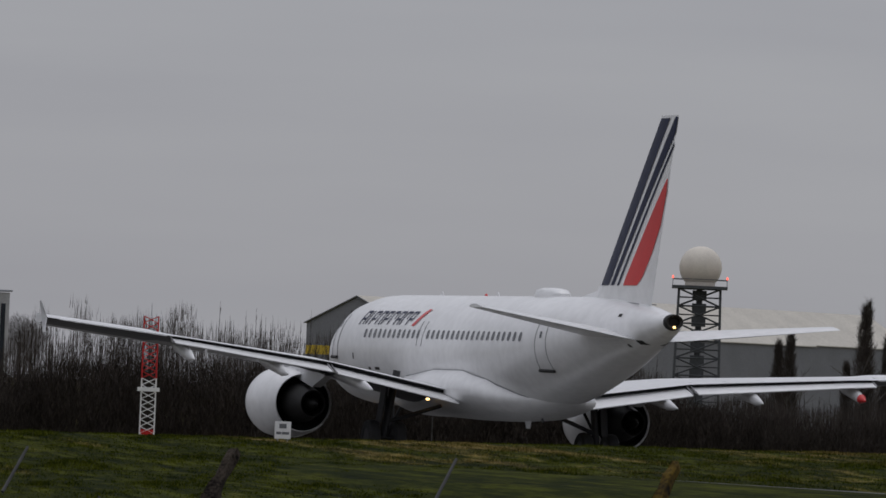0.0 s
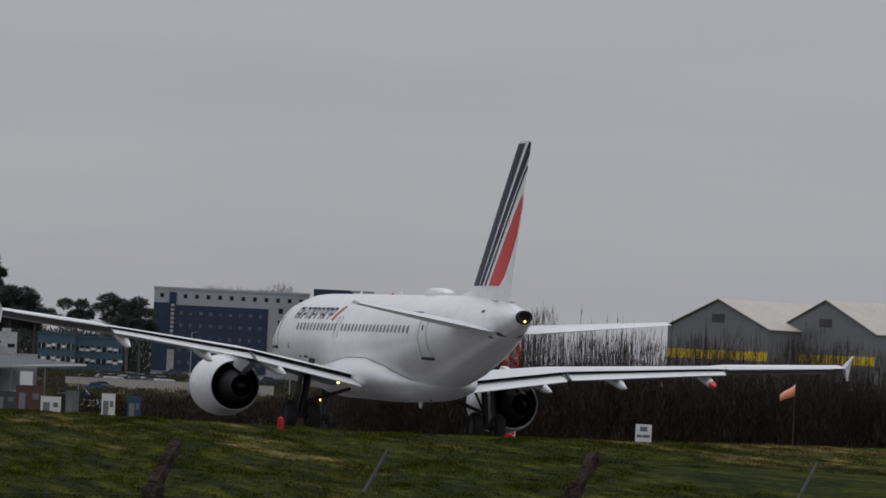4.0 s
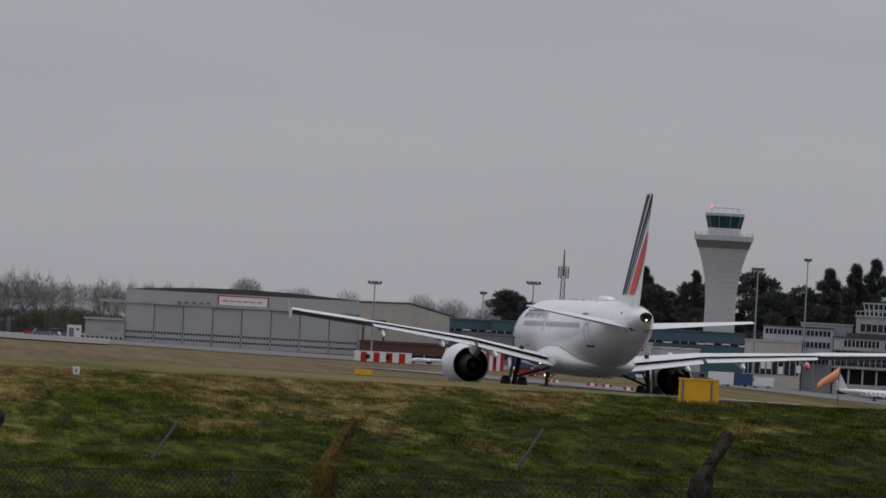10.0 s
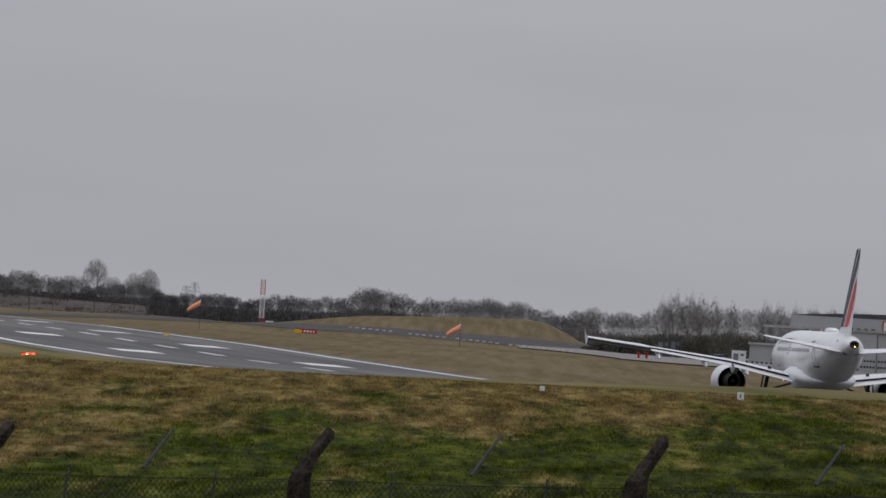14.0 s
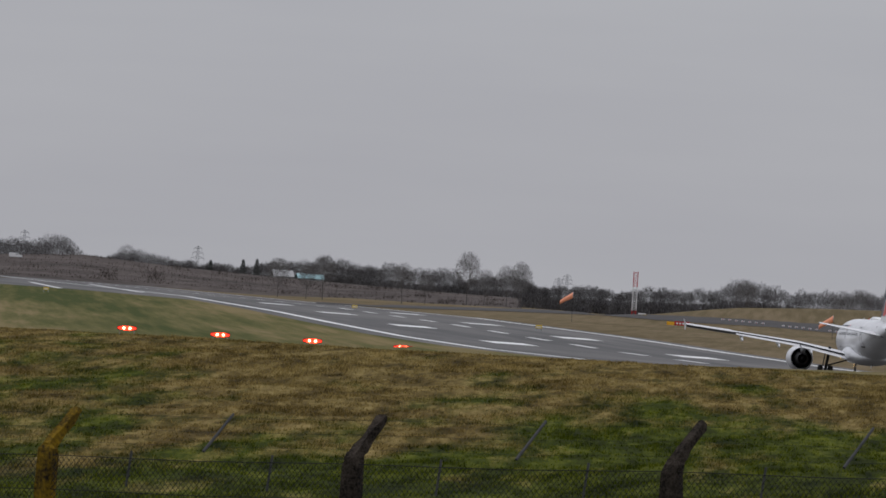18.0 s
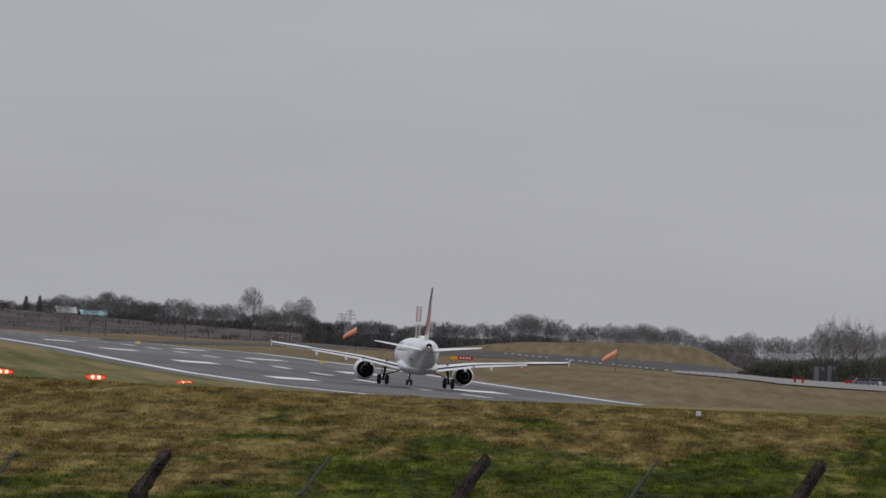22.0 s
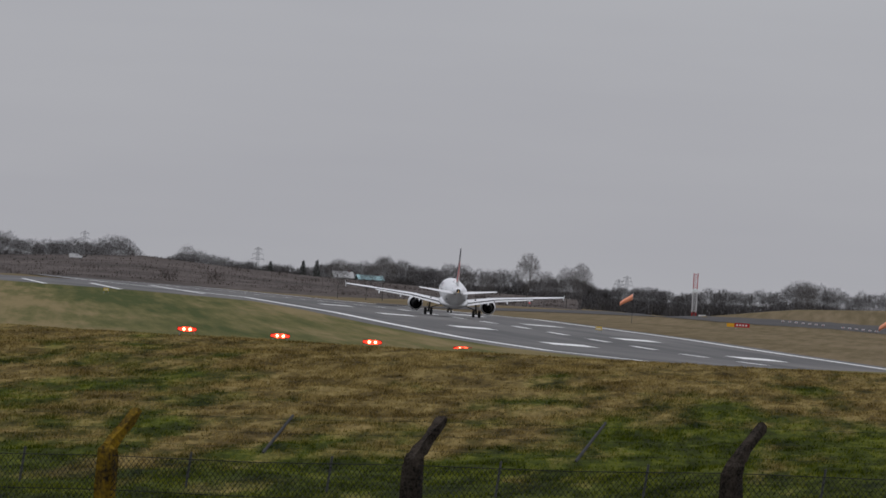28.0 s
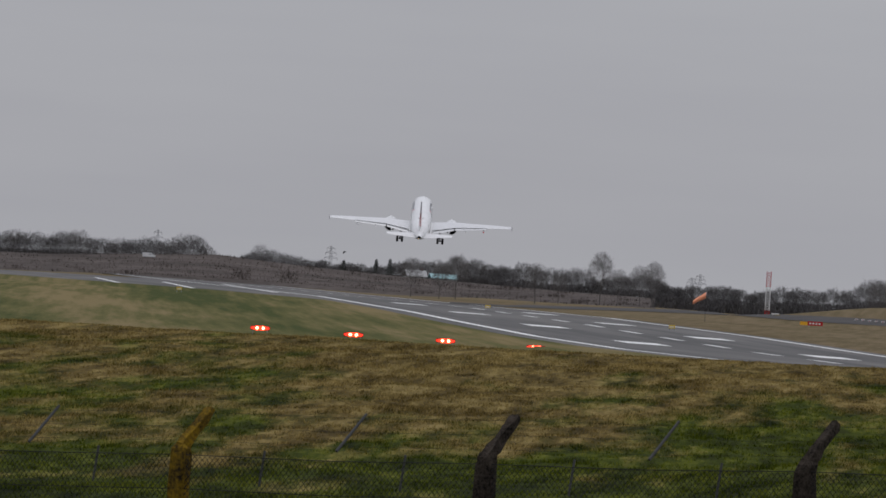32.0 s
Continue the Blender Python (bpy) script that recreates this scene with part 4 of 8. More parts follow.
M_BLUEC = mat("blue_container_paint", (0.025, 0.06, 0.14), 0.6, var=0.15)
M_BARK = mat("dark_bark", (0.10, 0.09, 0.082), 0.9, var=0.3, scale=3)


def island_mat(name, stops, rough=0.9):
    m = bpy.data.materials.new(name)
    m.use_nodes = True
    n, l = m.node_tree.nodes, m.node_tree.links
    b = n["Principled BSDF"]
    b.inputs["Roughness"].default_value, b.inputs["Specular IOR Level"].default_value = rough, 0.15
    g = n.new("ShaderNodeNewGeometry")
    r = n.new("ShaderNodeValToRGB")
    while len(r.color_ramp.elements) < len(stops):
        r.color_ramp.elements.new(0.5)
    for e, (p, c) in zip(r.color_ramp.elements, stops):
        e.position, e.color = p, (*c, 1)
    l.new(g.outputs["Random Per Island"], r.inputs["Fac"])
    l.new(r.outputs["Color"], b.inputs["Base Color"])
    return m


# skyline twigs lifted towards grey: distance haze put into the colour
M_TWIG = island_mat("hazed_bare_twigs", [(0.0, (0.118, 0.110, 0.107)), (0.6, (0.138, 0.130, 0.127)), (1.0, (0.160, 0.150, 0.146))])
M_TWIGB = island_mat("brown_thicket_twigs", [(0.0, (0.016, 0.012, 0.010)), (0.6, (0.032, 0.026, 0.021)), (1.0, (0.058, 0.048, 0.040))])
M_SHELTER = island_mat("grey_brown_poplar_shoots", [(0.0, (0.030, 0.024, 0.020)), (0.6, (0.055, 0.045, 0.038)), (1.0, (0.10, 0.085, 0.074))])
# paler again, with the haze over the hangar wood in the base colour
M_PALETWIG = island_mat("haze_pale_twigs", [(0.0, (0.165, 0.155, 0.150)), (0.6, (0.20, 0.19, 0.185)), (1.0, (0.25, 0.235, 0.225))])
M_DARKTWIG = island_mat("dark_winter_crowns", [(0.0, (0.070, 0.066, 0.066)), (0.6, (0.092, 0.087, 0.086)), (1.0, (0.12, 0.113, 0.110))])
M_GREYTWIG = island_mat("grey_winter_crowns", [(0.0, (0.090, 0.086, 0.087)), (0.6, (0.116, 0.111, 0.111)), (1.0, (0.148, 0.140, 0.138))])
# needles raised from near black to grey for haze
M_PINE = island_mat("hazed_pine_needles", [(0.0, (0.044, 0.050, 0.046)), (0.6, (0.074, 0.082, 0.076)), (1.0, (0.115, 0.124, 0.114))])
M_SCRUB = island_mat("winter_scrub", [(0.0, (0.050, 0.041, 0.037)), (0.6, (0.085, 0.070, 0.063)), (1.0, (0.15, 0.127, 0.11))])


# ---- placing by bearing (degrees) and slope (thousandths) ----
def height(el, dist):
    return EYE + el * 0.001 * dist


def spot(az, el, dist):
    return polar(az, dist, height(el, dist))


def on_ground(az, dist, sink=0.0):
    p = polar(az, dist)
    p.z = ground(p.x, p.y) - sink
    return p


def facing(p, az, turn=0.0):
    """A pose at p: x to the right, y away from the eye."""
    return pose(p.x, p.y, p.z, 0, 0, az + turn)


def extent(azl, azr, elt, elb, dist, foot=True):
    """Pose, width and height of an upright block seen between two bearings and two slopes."""
    a = (azl + azr) / 2
    w = dist * radians(azl - azr)
    zb = height(elb, dist)
    p = polar(a, dist)
    if foot:
        zb = min(zb, ground(p.x, p.y)) - 0.1
    p.z = zb
    return facing(p, a), w, height(elt, dist) - zb


# ---- runway marks ----
for yy in range(-5, 40):
    y0 = 941 + 59.1 * (yy - 6) - 14
    part("centre_dash", strip(bmesh.new(), y0, y0 + 28, -1.75, -0.65, 0.06), M_MARK, RUNWAY)
for y0 in (1020, 1165, 1312, 1459):
    for u in (-16.2, 5.8):
        part("touchdown_bar", strip(bmesh.new(), y0 - 8, y0 + 14, u, u + 5.3, 0.06), M_MARK, RUNWAY, "broad white touchdown bar")


def quad_strip(pts, half, lift, name, material, label, category):
    """A paved strip along a line of ground points."""
    bm = bmesh.new()
    last = None
    for i, p in enumerate(pts):
        q = pts[min(i + 1, len(pts) - 1)] - pts[max(i - 1, 0)]
        nrm = Vector((q.y, -q.x, 0)).normalized() * half
        row = []
        for s in (-1, 1):
            v = p + nrm * s
            row.append(bm.verts.new((v.x, v.y, ground(v.x, v.y) + lift)))
        if last:
            bm.faces.new((last[0], last[1], row[1], row[0]))
        last = row
    return single(name, bm, material, label, category, kind="structure")


pts = [RW_O + RW_D * s + RW_N * (143 + 0.03 * max(0, s - 1500)) for s in np.arange(900, 3300, 25)]
pts = [p for p in pts if math.degrees(math.atan2(-p.x, p.y)) < 8.640]
quad_strip(pts, 8, 0.12, "taxiway", M_ASPHALT, "grey asphalt taxiway beside the runway", "taxiway")
pts = [polar(11.3 - 0.2 * i, 1670) for i in range(33)]
quad_strip(pts, 115, 0.1, "apron", M_CONCRETE, "pale concrete apron before the hangars", "apron")


# bearing; slopes of the far and near edges
PERIMETER = ((15.243, -1.915, -2.226), (14.885, -1.793, -2.104), (14.528, -1.608, -1.92), (14.17, -1.423, -1.797), (13.812, -1.30, -1.675), (13.454, -1.302, -1.864),
             (13.095, -1.242, -1.928), (12.737, -1.231, -1.93), (12.378, -1.308, -2.119), (12.019, -1.422, -2.308), (11.659, -1.611, -2.559), (11.3, -1.8, -2.75))


def reach(az, el, d=700.0, far=4600.0):
    """The distance at which a sight line first comes down on the land."""
    while d < far:
        p = polar(az, d)
        if ground(p.x, p.y) >= height(el, d):
            break
        d += 6.0
    return d


def edged_strip(stops, az0, az1, lift, material, label, category):
    """A paved strip across the view between two edges given as slopes."""
    bm = bmesh.new()
    last = None
    for az in np.arange(az0, az1, -0.06):
        ef, en = (float(np.interp(-az, [-q[0] for q in stops], [q[k] for q in stops])) for k in (1, 2))
        dn = reach(az, en)
        df = min(reach(az, ef), dn + 330)
        row = []
        for j in range(7):
            p = polar(az, dn + (df - dn) * j / 6)
            row.append(bm.verts.new((p.x, p.y, ground(p.x, p.y) + lift)))
        if last:
            for j in range(6):
                bm.faces.new((last[j], last[j + 1], row[j + 1], row[j]))
        last = row
    single(category.split()[-1], bm, material, label, category, kind="structure", smooth=True)


# bearing; slopes of the far and near edges of the pale road before the apron
ROAD = ((11.972, -2.286, -2.535), (11.685, -2.305, -2.68), (11.434, -2.299, -2.923), (11.255, -2.241, -3.177), (10.895, -2.499, -3.31), (10.537, -2.508, -3.381), (10.25, -2.652, -3.4))
edged_strip(PERIMETER, 15.6, 11.29, 0.1, M_TARMAC, "dark asphalt taxiway beyond the runway", "taxiway")
edged_strip(ROAD, 11.95, 10.28, 0.2, M_SLAB, "pale worn concrete road along the apron", "road")


# the car park's tarmac on its bank
def car_park():
    bm = bmesh.new()
    rows = []
    for i in range(27):
        az = 5.3 - 0.1 * i
        row = []
        for j in range(13):
            p = polar(az, 1840 + 10 * j)
            row.append(bm.verts.new((p.x, p.y, ground(p.x, p.y) + 0.15)))
        rows.append(row)
    for a, b in zip(rows, rows[1:]):
        for j in range(12):
            bm.faces.new((a[j], a[j + 1], b[j + 1], b[j]))
    single("car_park", bm, M_TARMAC, "dark tarmac car park on a grass bank", "car park", kind="structure")


car_park()


# ---- approach lights beside the runway ----
def light_unit():
    p = thing("approach_light", "red approach path light unit on short legs beside the runway", "airfield light", group="approach path lights")
    bm = boxed(-0.95, 0.95, -0.5, 0.5, 0.28, 0.66, bevel=0.05)
    part("housing", bm, M_RPAINT, p, "red housing")
    # added glowing oval imitates the red halo round the lamps
    bm = bmesh.new()
    rim = [(0.92 * math.cos(a) * (1 - 0.25 * math.sin(a) ** 2), -0.505, 0.46 + 0.2 * math.sin(a)) for a in np.linspace(0, 2 * math.pi, 20, endpoint=False)]
    prism(bm, rim, (0, -0.03, 0))
    part("front_glass", bm, M_HALO, p, "glowing red plate for the halo of the lamps")
    for x in (-0.3, 0.3):
        lens = part("lamp", lathe([(0, 0.01), (0, 0.16), (0.06, 0.2), (0.1, 0.2)], "y", 16, (x, -0.62, 0.46)), M_PAPI, p, "glowing red lamp")
        part("filament_glow", lathe([(-0.02, 0.01), (-0.02, 0.10), (0.02, 0.11)], "y", 12, (x, -0.62, 0.46)), M_PAPIC, lens, "white-hot lamp centre")
    for x in (-0.7, 0.7):
        for y in (-0.35, 0.35):
            part("leg", tubed((x, y, -0.4), (x, y, 0.32), 0.04, seg=6), M_GALV, p)
    return p


# emission for the imitated halo, not a lamp of its own
M_HALO = mat("red_halo_glow", (0.6, 0.03, 0.015), 0.3, emit=(1.0, 0.035, 0.015), power=2.6)
M_PAPI = mat("glowing_red_lens", (0.9, 0.08, 0.03), 0.3, emit=(1.0, 0.07, 0.025), power=8.0)
M_PAPIC = mat("white_hot_lens", (0.9, 0.6, 0.5), 0.3, emit=(1.0, 0.45, 0.3), power=14.0)
first = None
for az, el in ((16.788, -6.125), (16.196, -6.263), (15.611, -6.344), (15.036, -6.499)):
    p = spot(az, el, 884)
    p.z = p.z - 0.46
    if first is None:
        first = light_unit()
        first.matrix_basis = facing(p, az)
    else:
        copy_thing(first, facing(p, az))


# ---- things on the grass ridge ----
def yellow_box():
    m, w, h = extent(6.713, 6.460, -3.442, -5.875, 238)
    p = thing("utility_cabinet", "yellow steel utility cabinet with strap bands on the grass", "cabinet", m)
    part("body", boxed(-w / 2, w / 2, 0, 0.5, 0, h * 0.93, bevel=0.012), M_YELLOW, p)
    part("lid", boxed(-w / 2 - 0.02, w / 2 + 0.02, -0.02, 0.52, h * 0.93, h, bevel=0.01), M_YELLOW, p)
    for x in (-w * 0.42, w * 0.3):
        part("strap", boxed(x, x + 0.05, -0.03, -0.005, 0, h * 0.92), M_GREYP, p, "dark metal strap")
    part("base_frame", boxed(-w / 2 - 0.01, w / 2 + 0.01, -0.01, 0.51, -0.2, 0.02), M_GREYP, p)


yellow_box()


def bar_sign(name, label, macro, dist, bars, material, ink):
    m, w, h = extent(*macro, dist)
    if w < 0.3:
        h = height(macro[2], dist) - height(macro[3], dist)
    p = thing(name, label, "sign", m)
    lo = 0.1 if w < 0.3 else max(0.05, height(macro[3], dist) - m.translation.z)
    h = h + 0.1 if w < 0.3 else h
    k = h - lo
    part("board", boxed(-w / 2, w / 2, 0, 0.03, lo, h, bevel=0.006), material, p)
    for x0, x1, z0, z1 in bars:
        part("text_bar", boxed(x0 * w, x1 * w, -0.006, 0.002, lo + z0 * k, lo + z1 * k), ink, p)
    for x in (-0.3, 0.3):
        part("post", boxed(x * w - 0.02, x * w + 0.02, 0.032, 0.06, -0.3, h * 0.9), M_GALV, p)


bar_sign("notice_board", "small white notice board with dark lettering bars on the grass", (0.986, 0.883, -4.097, -6.032), 238,
         ((-0.22, 0.22, 0.6, 0.86), (-0.4, -0.1, 0.25, 0.4), (-0.06, 0.4, 0.25, 0.4)), M_WPAINT, M_GREYP)
bar_sign("runway_board", "small white marker board with a dark figure bar", (10.551, 10.508, -5.382, -6.255), 236, ((-0.12, 0.12, 0.25, 0.8),), M_WPAINT, M_GREYP)
bar_sign("marker_board", "small white marker board on the grass", (11.802, 11.770, -5.729, -6.290), 236, ((-0.1, 0.1, 0.3, 0.7),), M_WPAINT, M_WPAINT)


def red_marker(macro, dist):
    m, w, h = extent(*macro, dist)
    p = thing("marker_light", "red cylindrical edge marker on the grass ridge", "marker", m)
    part("body", lathe([(0, w * 0.5), (h * 0.75, w * 0.5), (h * 0.9, w * 0.42), (h, 0.01)], "z", 14), M_RPAINT, p)
    part("base", lathe([(-0.2, w * 0.7), (0.03, w * 0.7), (0.03, w * 0.4)], "z", 14), M_GREYP, p)


red_marker((3.254, 3.215, -5.124, -6.559), 236)


# ---- the fence ----
def fence_point(az):
    return polar(az, 51.34 / math.cos(radians(az + 25)))


POST_AZ = (19.0, 17.048, 15.112, 13.089, 10.966, 8.735, 6.362, 3.856, 1.219, -1.576, -4.5)
POST_EL = (-16.3, -15.31, -14.24, -12.85, -11.51, -10.18, -9.38, -8.33, -7.53, -7.0, -6.5)


def build_fence():
    fence = thing("fence", "concrete-post chain-link airfield fence with cranked tops", "fence")
    lean = Vector((math.sin(radians(25)), math.cos(radians(25)), 0))
    run_dir = Vector((-lean.y, lean.x, 0))
    tops = []
    yellow = {1, 5, 9}
    for i, (az, el) in enumerate(zip(POST_AZ, POST_EL)):
        p = fence_point(az)
        r = math.hypot(p.x, p.y)
        zt = EYE + el * 0.001 * r
        zg = ground(p.x, p.y)
        m_ = (M_LICHEN if i == 1 else M_LICHEN2) if i in yellow else M_CONC
        rng = random.Random(40 + i)
        jit = lambda: rng.uniform(-0.011, 0.011)
        bm = bmesh.new()
        rings = []
        for z, s, off in ((zg - 0.3, 0.066, 0), (zg + 0.9, 0.065, 0.004), (zt - 0.62, 0.064, 0), (zt - 0.37, 0.062, 0.004), (zt - 0.31, 0.058, 0.012), (zt - 0.27, 0.046, 0.03)):
            c = Vector((p.x, p.y, z)) + lean * off - lean * 0.36
            rings.append([c + run_dir * (a * s + jit()) + lean * (b * s + jit()) for a, b in ((-1, -0.8), (-0.8, -1), (0.8, -1), (1, -0.8), (1, 0.8), (0.8, 1), (-0.8, 1), (-1, 0.8))])
        post = part("post", loft(bm, rings), m_, fence, "lichen-stained concrete post" if i in yellow else "weathered concrete post")
        bm = bmesh.new()
        rings = []
        for t, s in ((0.0, 0.042), (0.2, 0.040), (0.42, 0.033), (0.7, 0.035), (0.9, 0.032), (1.0, 0.024)):
            c = Vector((p.x, p.y, zt - 0.3 + 0.3 * t)) + lean * (-0.345 + 0.31 * t)
            rings.append([c + run_dir * (a * s + jit()) + (lean * 0.7 - Vector((0, 0, 0.7))) * (b * s + jit()) for a, b in ((-1, -0.8), (-0.8, -1), (0.8, -1), (1, -0.8), (1, 0.8), (0.8, 1), (-0.8, 1), (-1, 0.8))])
        part("cranked_arm", loft(bm, rings), m_, post)
        tops.append((p, zt, zg))
    # intermediate steel arms and pickets
    for (p, zt, zg), (q, zt2, zg2) in zip(tops, tops[1:]):
        mid = (p + q) / 2
        z = (zt + zt2) / 2
        a = mid - lean * 0.30 + Vector((0, 0, z - 0.30))
        b = mid + lean * 0.02 + Vector((0, 0, z - 0.01))
        part("steel_arm", tubed(a, b, 0.012, 0.010, seg=6), M_RUSTY, fence, "thin galvanised arm")
        for f in (0.27, 0.73):
            s = p.lerp(q, f) - lean * 0.36
            zz = zt + (zt2 - zt) * f
            part("picket", tubed((s.x, s.y, zz - 0.58), (s.x + 0.03, s.y, zz - 0.31), 0.009, seg=6), M_RUSTY, fence)
        for k, (dz, off) in enumerate(((-0.03, 0.0), (-0.14, -0.13), (-0.25, -0.26), (-0.36, -0.36), (-0.62, -0.36))):
            a = p + lean * off + Vector((0, 0, zt + dz))
            b = q + lean * off + Vector((0, 0, zt2 + dz))
            c = (a + b) / 2 - Vector((0, 0, 0.015))
            bm = bmesh.new()
            tube(bm, a, c, 0.0010 if k < 3 else 0.0032, seg=4)
            tube(bm, c, b, 0.0010 if k < 3 else 0.0032, seg=4)
            part("strand", bm, M_WIRE, fence)
        # woven mesh of one bay
        bm = bmesh.new()
        length = (q - p).length
        nrm = (q - p).normalized()
        hgt = 1.15
        n = int((length + hgt) / 0.052)
        for fam in (1, -1):
            for j in range(n):
                s0 = j * 0.052 - (hgt if fam > 0 else 0)
                s1 = s0 + fam * hgt
                if fam < 0:
                    s0 = j * 0.052
                    s1 = s0 - hgt
                # clip to the bay
                lo, hi = 0.0, 1.0
                d = s1 - s0
                ta, tb = sorted(((0 - s0) / d, (length - s0) / d))
                lo, hi = max(lo, ta), min(hi, tb)
                if hi - lo < 0.02:
                    continue
                ends = []
                for t in (lo, hi):
                    s = s0 + d * t
                    base = p + nrm * s - lean * (0.36 + 0.003 * fam)
                    zz = zt + (zt2 - zt) * s / length - 0.37
                    ends.append(Vector((base.x, base.y, zz - hgt * (1 - t))))
                a, b = ends
                ra = [bm.verts.new(a + o) for o in (nrm * 0.0028, nrm * -0.0028, lean * 0.004)]
                rb = [bm.verts.new(b + o) for o in (nrm * 0.0028, nrm * -0.0028, lean * 0.004)]
                for i in range(3):
                    bm.faces.new((ra[i], ra[(i + 1) % 3], rb[(i + 1) % 3], rb[i]))
        part("wire_mesh", bm, M_WIRE, fence, "woven wire mesh")


build_fence()


# ---- masts and towers ----
def lattice(name, p, w0, w1, h, bays, material, chord=0.09, brace=0.05):
    """Four chords and crossed braces, each a part."""
    cs = ((-1, -1), (1, -1), (1, 1), (-1, 1))
    for a, b in cs:
        part("chord", tubed((a * w0 / 2, b * w0 / 2, 0), (a * w1 / 2, b * w1 / 2, h), chord, seg=6), material, p)
    for k in range(bays):
        z0, z1 = h * k / bays, h * (k + 1) / bays
        r0, r1 = (w0 + (w1 - w0) * k / bays) / 2, (w0 + (w1 - w0) * (k + 1) / bays) / 2
        for i in range(4):
            a, b = cs[i], cs[(i + 1) % 4]
            for (ux, uy, ur, uz), (vx, vy, vr, vz) in (((*a, r0, z0), (*b, r1, z1)), ((*b, r0, z0), (*a, r1, z1)), ((*a, r1, z1), (*b, r1, z1))):
                part("brace", tubed((ux * ur, uy * ur, uz), (vx * vr, vy * vr, vz), brace, seg=4), material, p)


def glide_mast(az, el_t, dist, zb, w, split):
    p0 = polar(az, dist, zb)
    h = height(el_t, dist) - zb
    p = thing("aerial_mast", "red and white banded lattice aerial mast with a white hut", "mast", facing(p0, az))
    bands = 6
    for k in range(bands):
        m_ = M_RPAINT if split[k] else M_WPAINT
        z0, z1 = h * k / bands, h * (k + 1) / bands
        for a in (-1, 1):
            for b in (-1, 1):
                part("chord", tubed((a * w / 2, b * w / 2, z0), (a * w / 2, b * w / 2, z1), 0.085, seg=6), m_, p)
        for j in range(3):
            za, zc = z0 + (z1 - z0) * j / 3, z0 + (z1 - z0) * (j + 1) / 3
            for y in (-w / 2, w / 2):
                part("brace", tubed((-w / 2, y, za), (w / 2, y, zc), 0.05, seg=4), m_, p)
                part("brace", tubed((w / 2, y, za), (-w / 2, y, zc), 0.05, seg=4), m_, p)
    return p, h


mp_, mh = glide_mast(1.795, 6.9, 1100, -4.0, 1.75, (0, 0, 0, 1, 1, 1))
for z in (mh * 0.41,):
    part("aerial_panel", boxed(-1.35, 1.35, -1.1, -0.85, z - 0.25, z + 0.25, bevel=0.03), M_WPAINT, mp_, "white horizontal aerial panel")
part("plinth", boxed(-1.35, 1.35, -1.0, 1.0, -0.3, 0.5), M_WPAINT, mp_, "white plinth")
part("foot_frame", boxed(-0.95, 0.95, -0.9, 0.9, 0.52, 1.3), M_RPAINT, mp_, "red foot frame")
part("lightning_rod", tubed((0, 0, mh), (0, 0, mh + 1.6), 0.05, 0.02, seg=6), M_GALV, mp_)
mp_, mh = glide_mast(13.589, 3.394, 2500, -0.9, 1.2, (1, 0, 0, 0, 1, 1))
part("hut", boxed(1.2, 3.4, -1, 1.2, -0.5, 1.5, bevel=0.05), M_WPAINT, mp_, "small white equipment hut")


def radome_tower():
    d = 1400
    az, el = -1.667, 14.954
    zp = height(12.888, d)
    zb = -3.2
    p = thing("radar_tower", "cream radome on a dark steel lattice tower", "radar tower", facing(polar(az, d, zb), az))
    h = zp - zb
    lattice("radar_tower", p, 7.4, 6.4, h - 0.6, 9, M_STEEL, 0.2, 0.11)
    for k in range(9):
        z = (h - 0.6) * (k + 0.5) / 9
        for s in (-1, 1):
            part("cross_beam", tubed((s * 3.4, -3.4, z), (-s * 3.4, 3.4, z), 0.09, seg=4), M_STEEL, p)
    for k in range(12):
        z = (h - 0.6) * k / 12
        part("stair_flight", boxed(-1.1, 1.1, -1.4 + 0.2 * (k % 2), -1.0 + 0.2 * (k % 2), z + 0.2, z + (h - 0.6) / 12 - 0.25), M_STEEL, p)
    part("stair_core", tubed((0, 0, 0), (0, 0, h - 0.6), 0.5, seg=8), M_STEEL, p)
    part("platform", boxed(-4.3, 4.3, -4.3, 4.3, h - 0.6, h - 0.15), M_STEEL, p)
    for a in (-4.2, 4.2):
        part("rail", boxed(a - 0.04, a + 0.04, -4.2, 4.2, h + 0.8, h + 0.9), M_STEEL, p)
        part("rail", boxed(-4.2, 4.2, a - 0.04, a + 0.04, h + 0.8, h + 0.9), M_STEEL, p)
        part("obstruction_lamp", lathe([(0, 0.13), (0.3, 0.13), (0.45, 0.02)], "z", 10, (a, -4.2, h + 0.9)), M_LAMPR, p, "red obstruction lamp")
        for b in (-4.2, -2.1, 0, 2.1, 4.2):
            part("rail_post", tubed((a, b, h - 0.2), (a, b, h + 0.9), 0.04, seg=5), M_STEEL, p)
    bm = sphere(bmesh.new(), (0, 0, h + 2.75), 3.3, 28, 18)
    part("radome", bm, M_RADOME, p, "cream panelled radar dome", True)
    part("radome_base", lathe([(h - 0.15, 2.3), (h + 0.9, 2.4)], "z", 24), M_RADOME, p)


radome_tower()


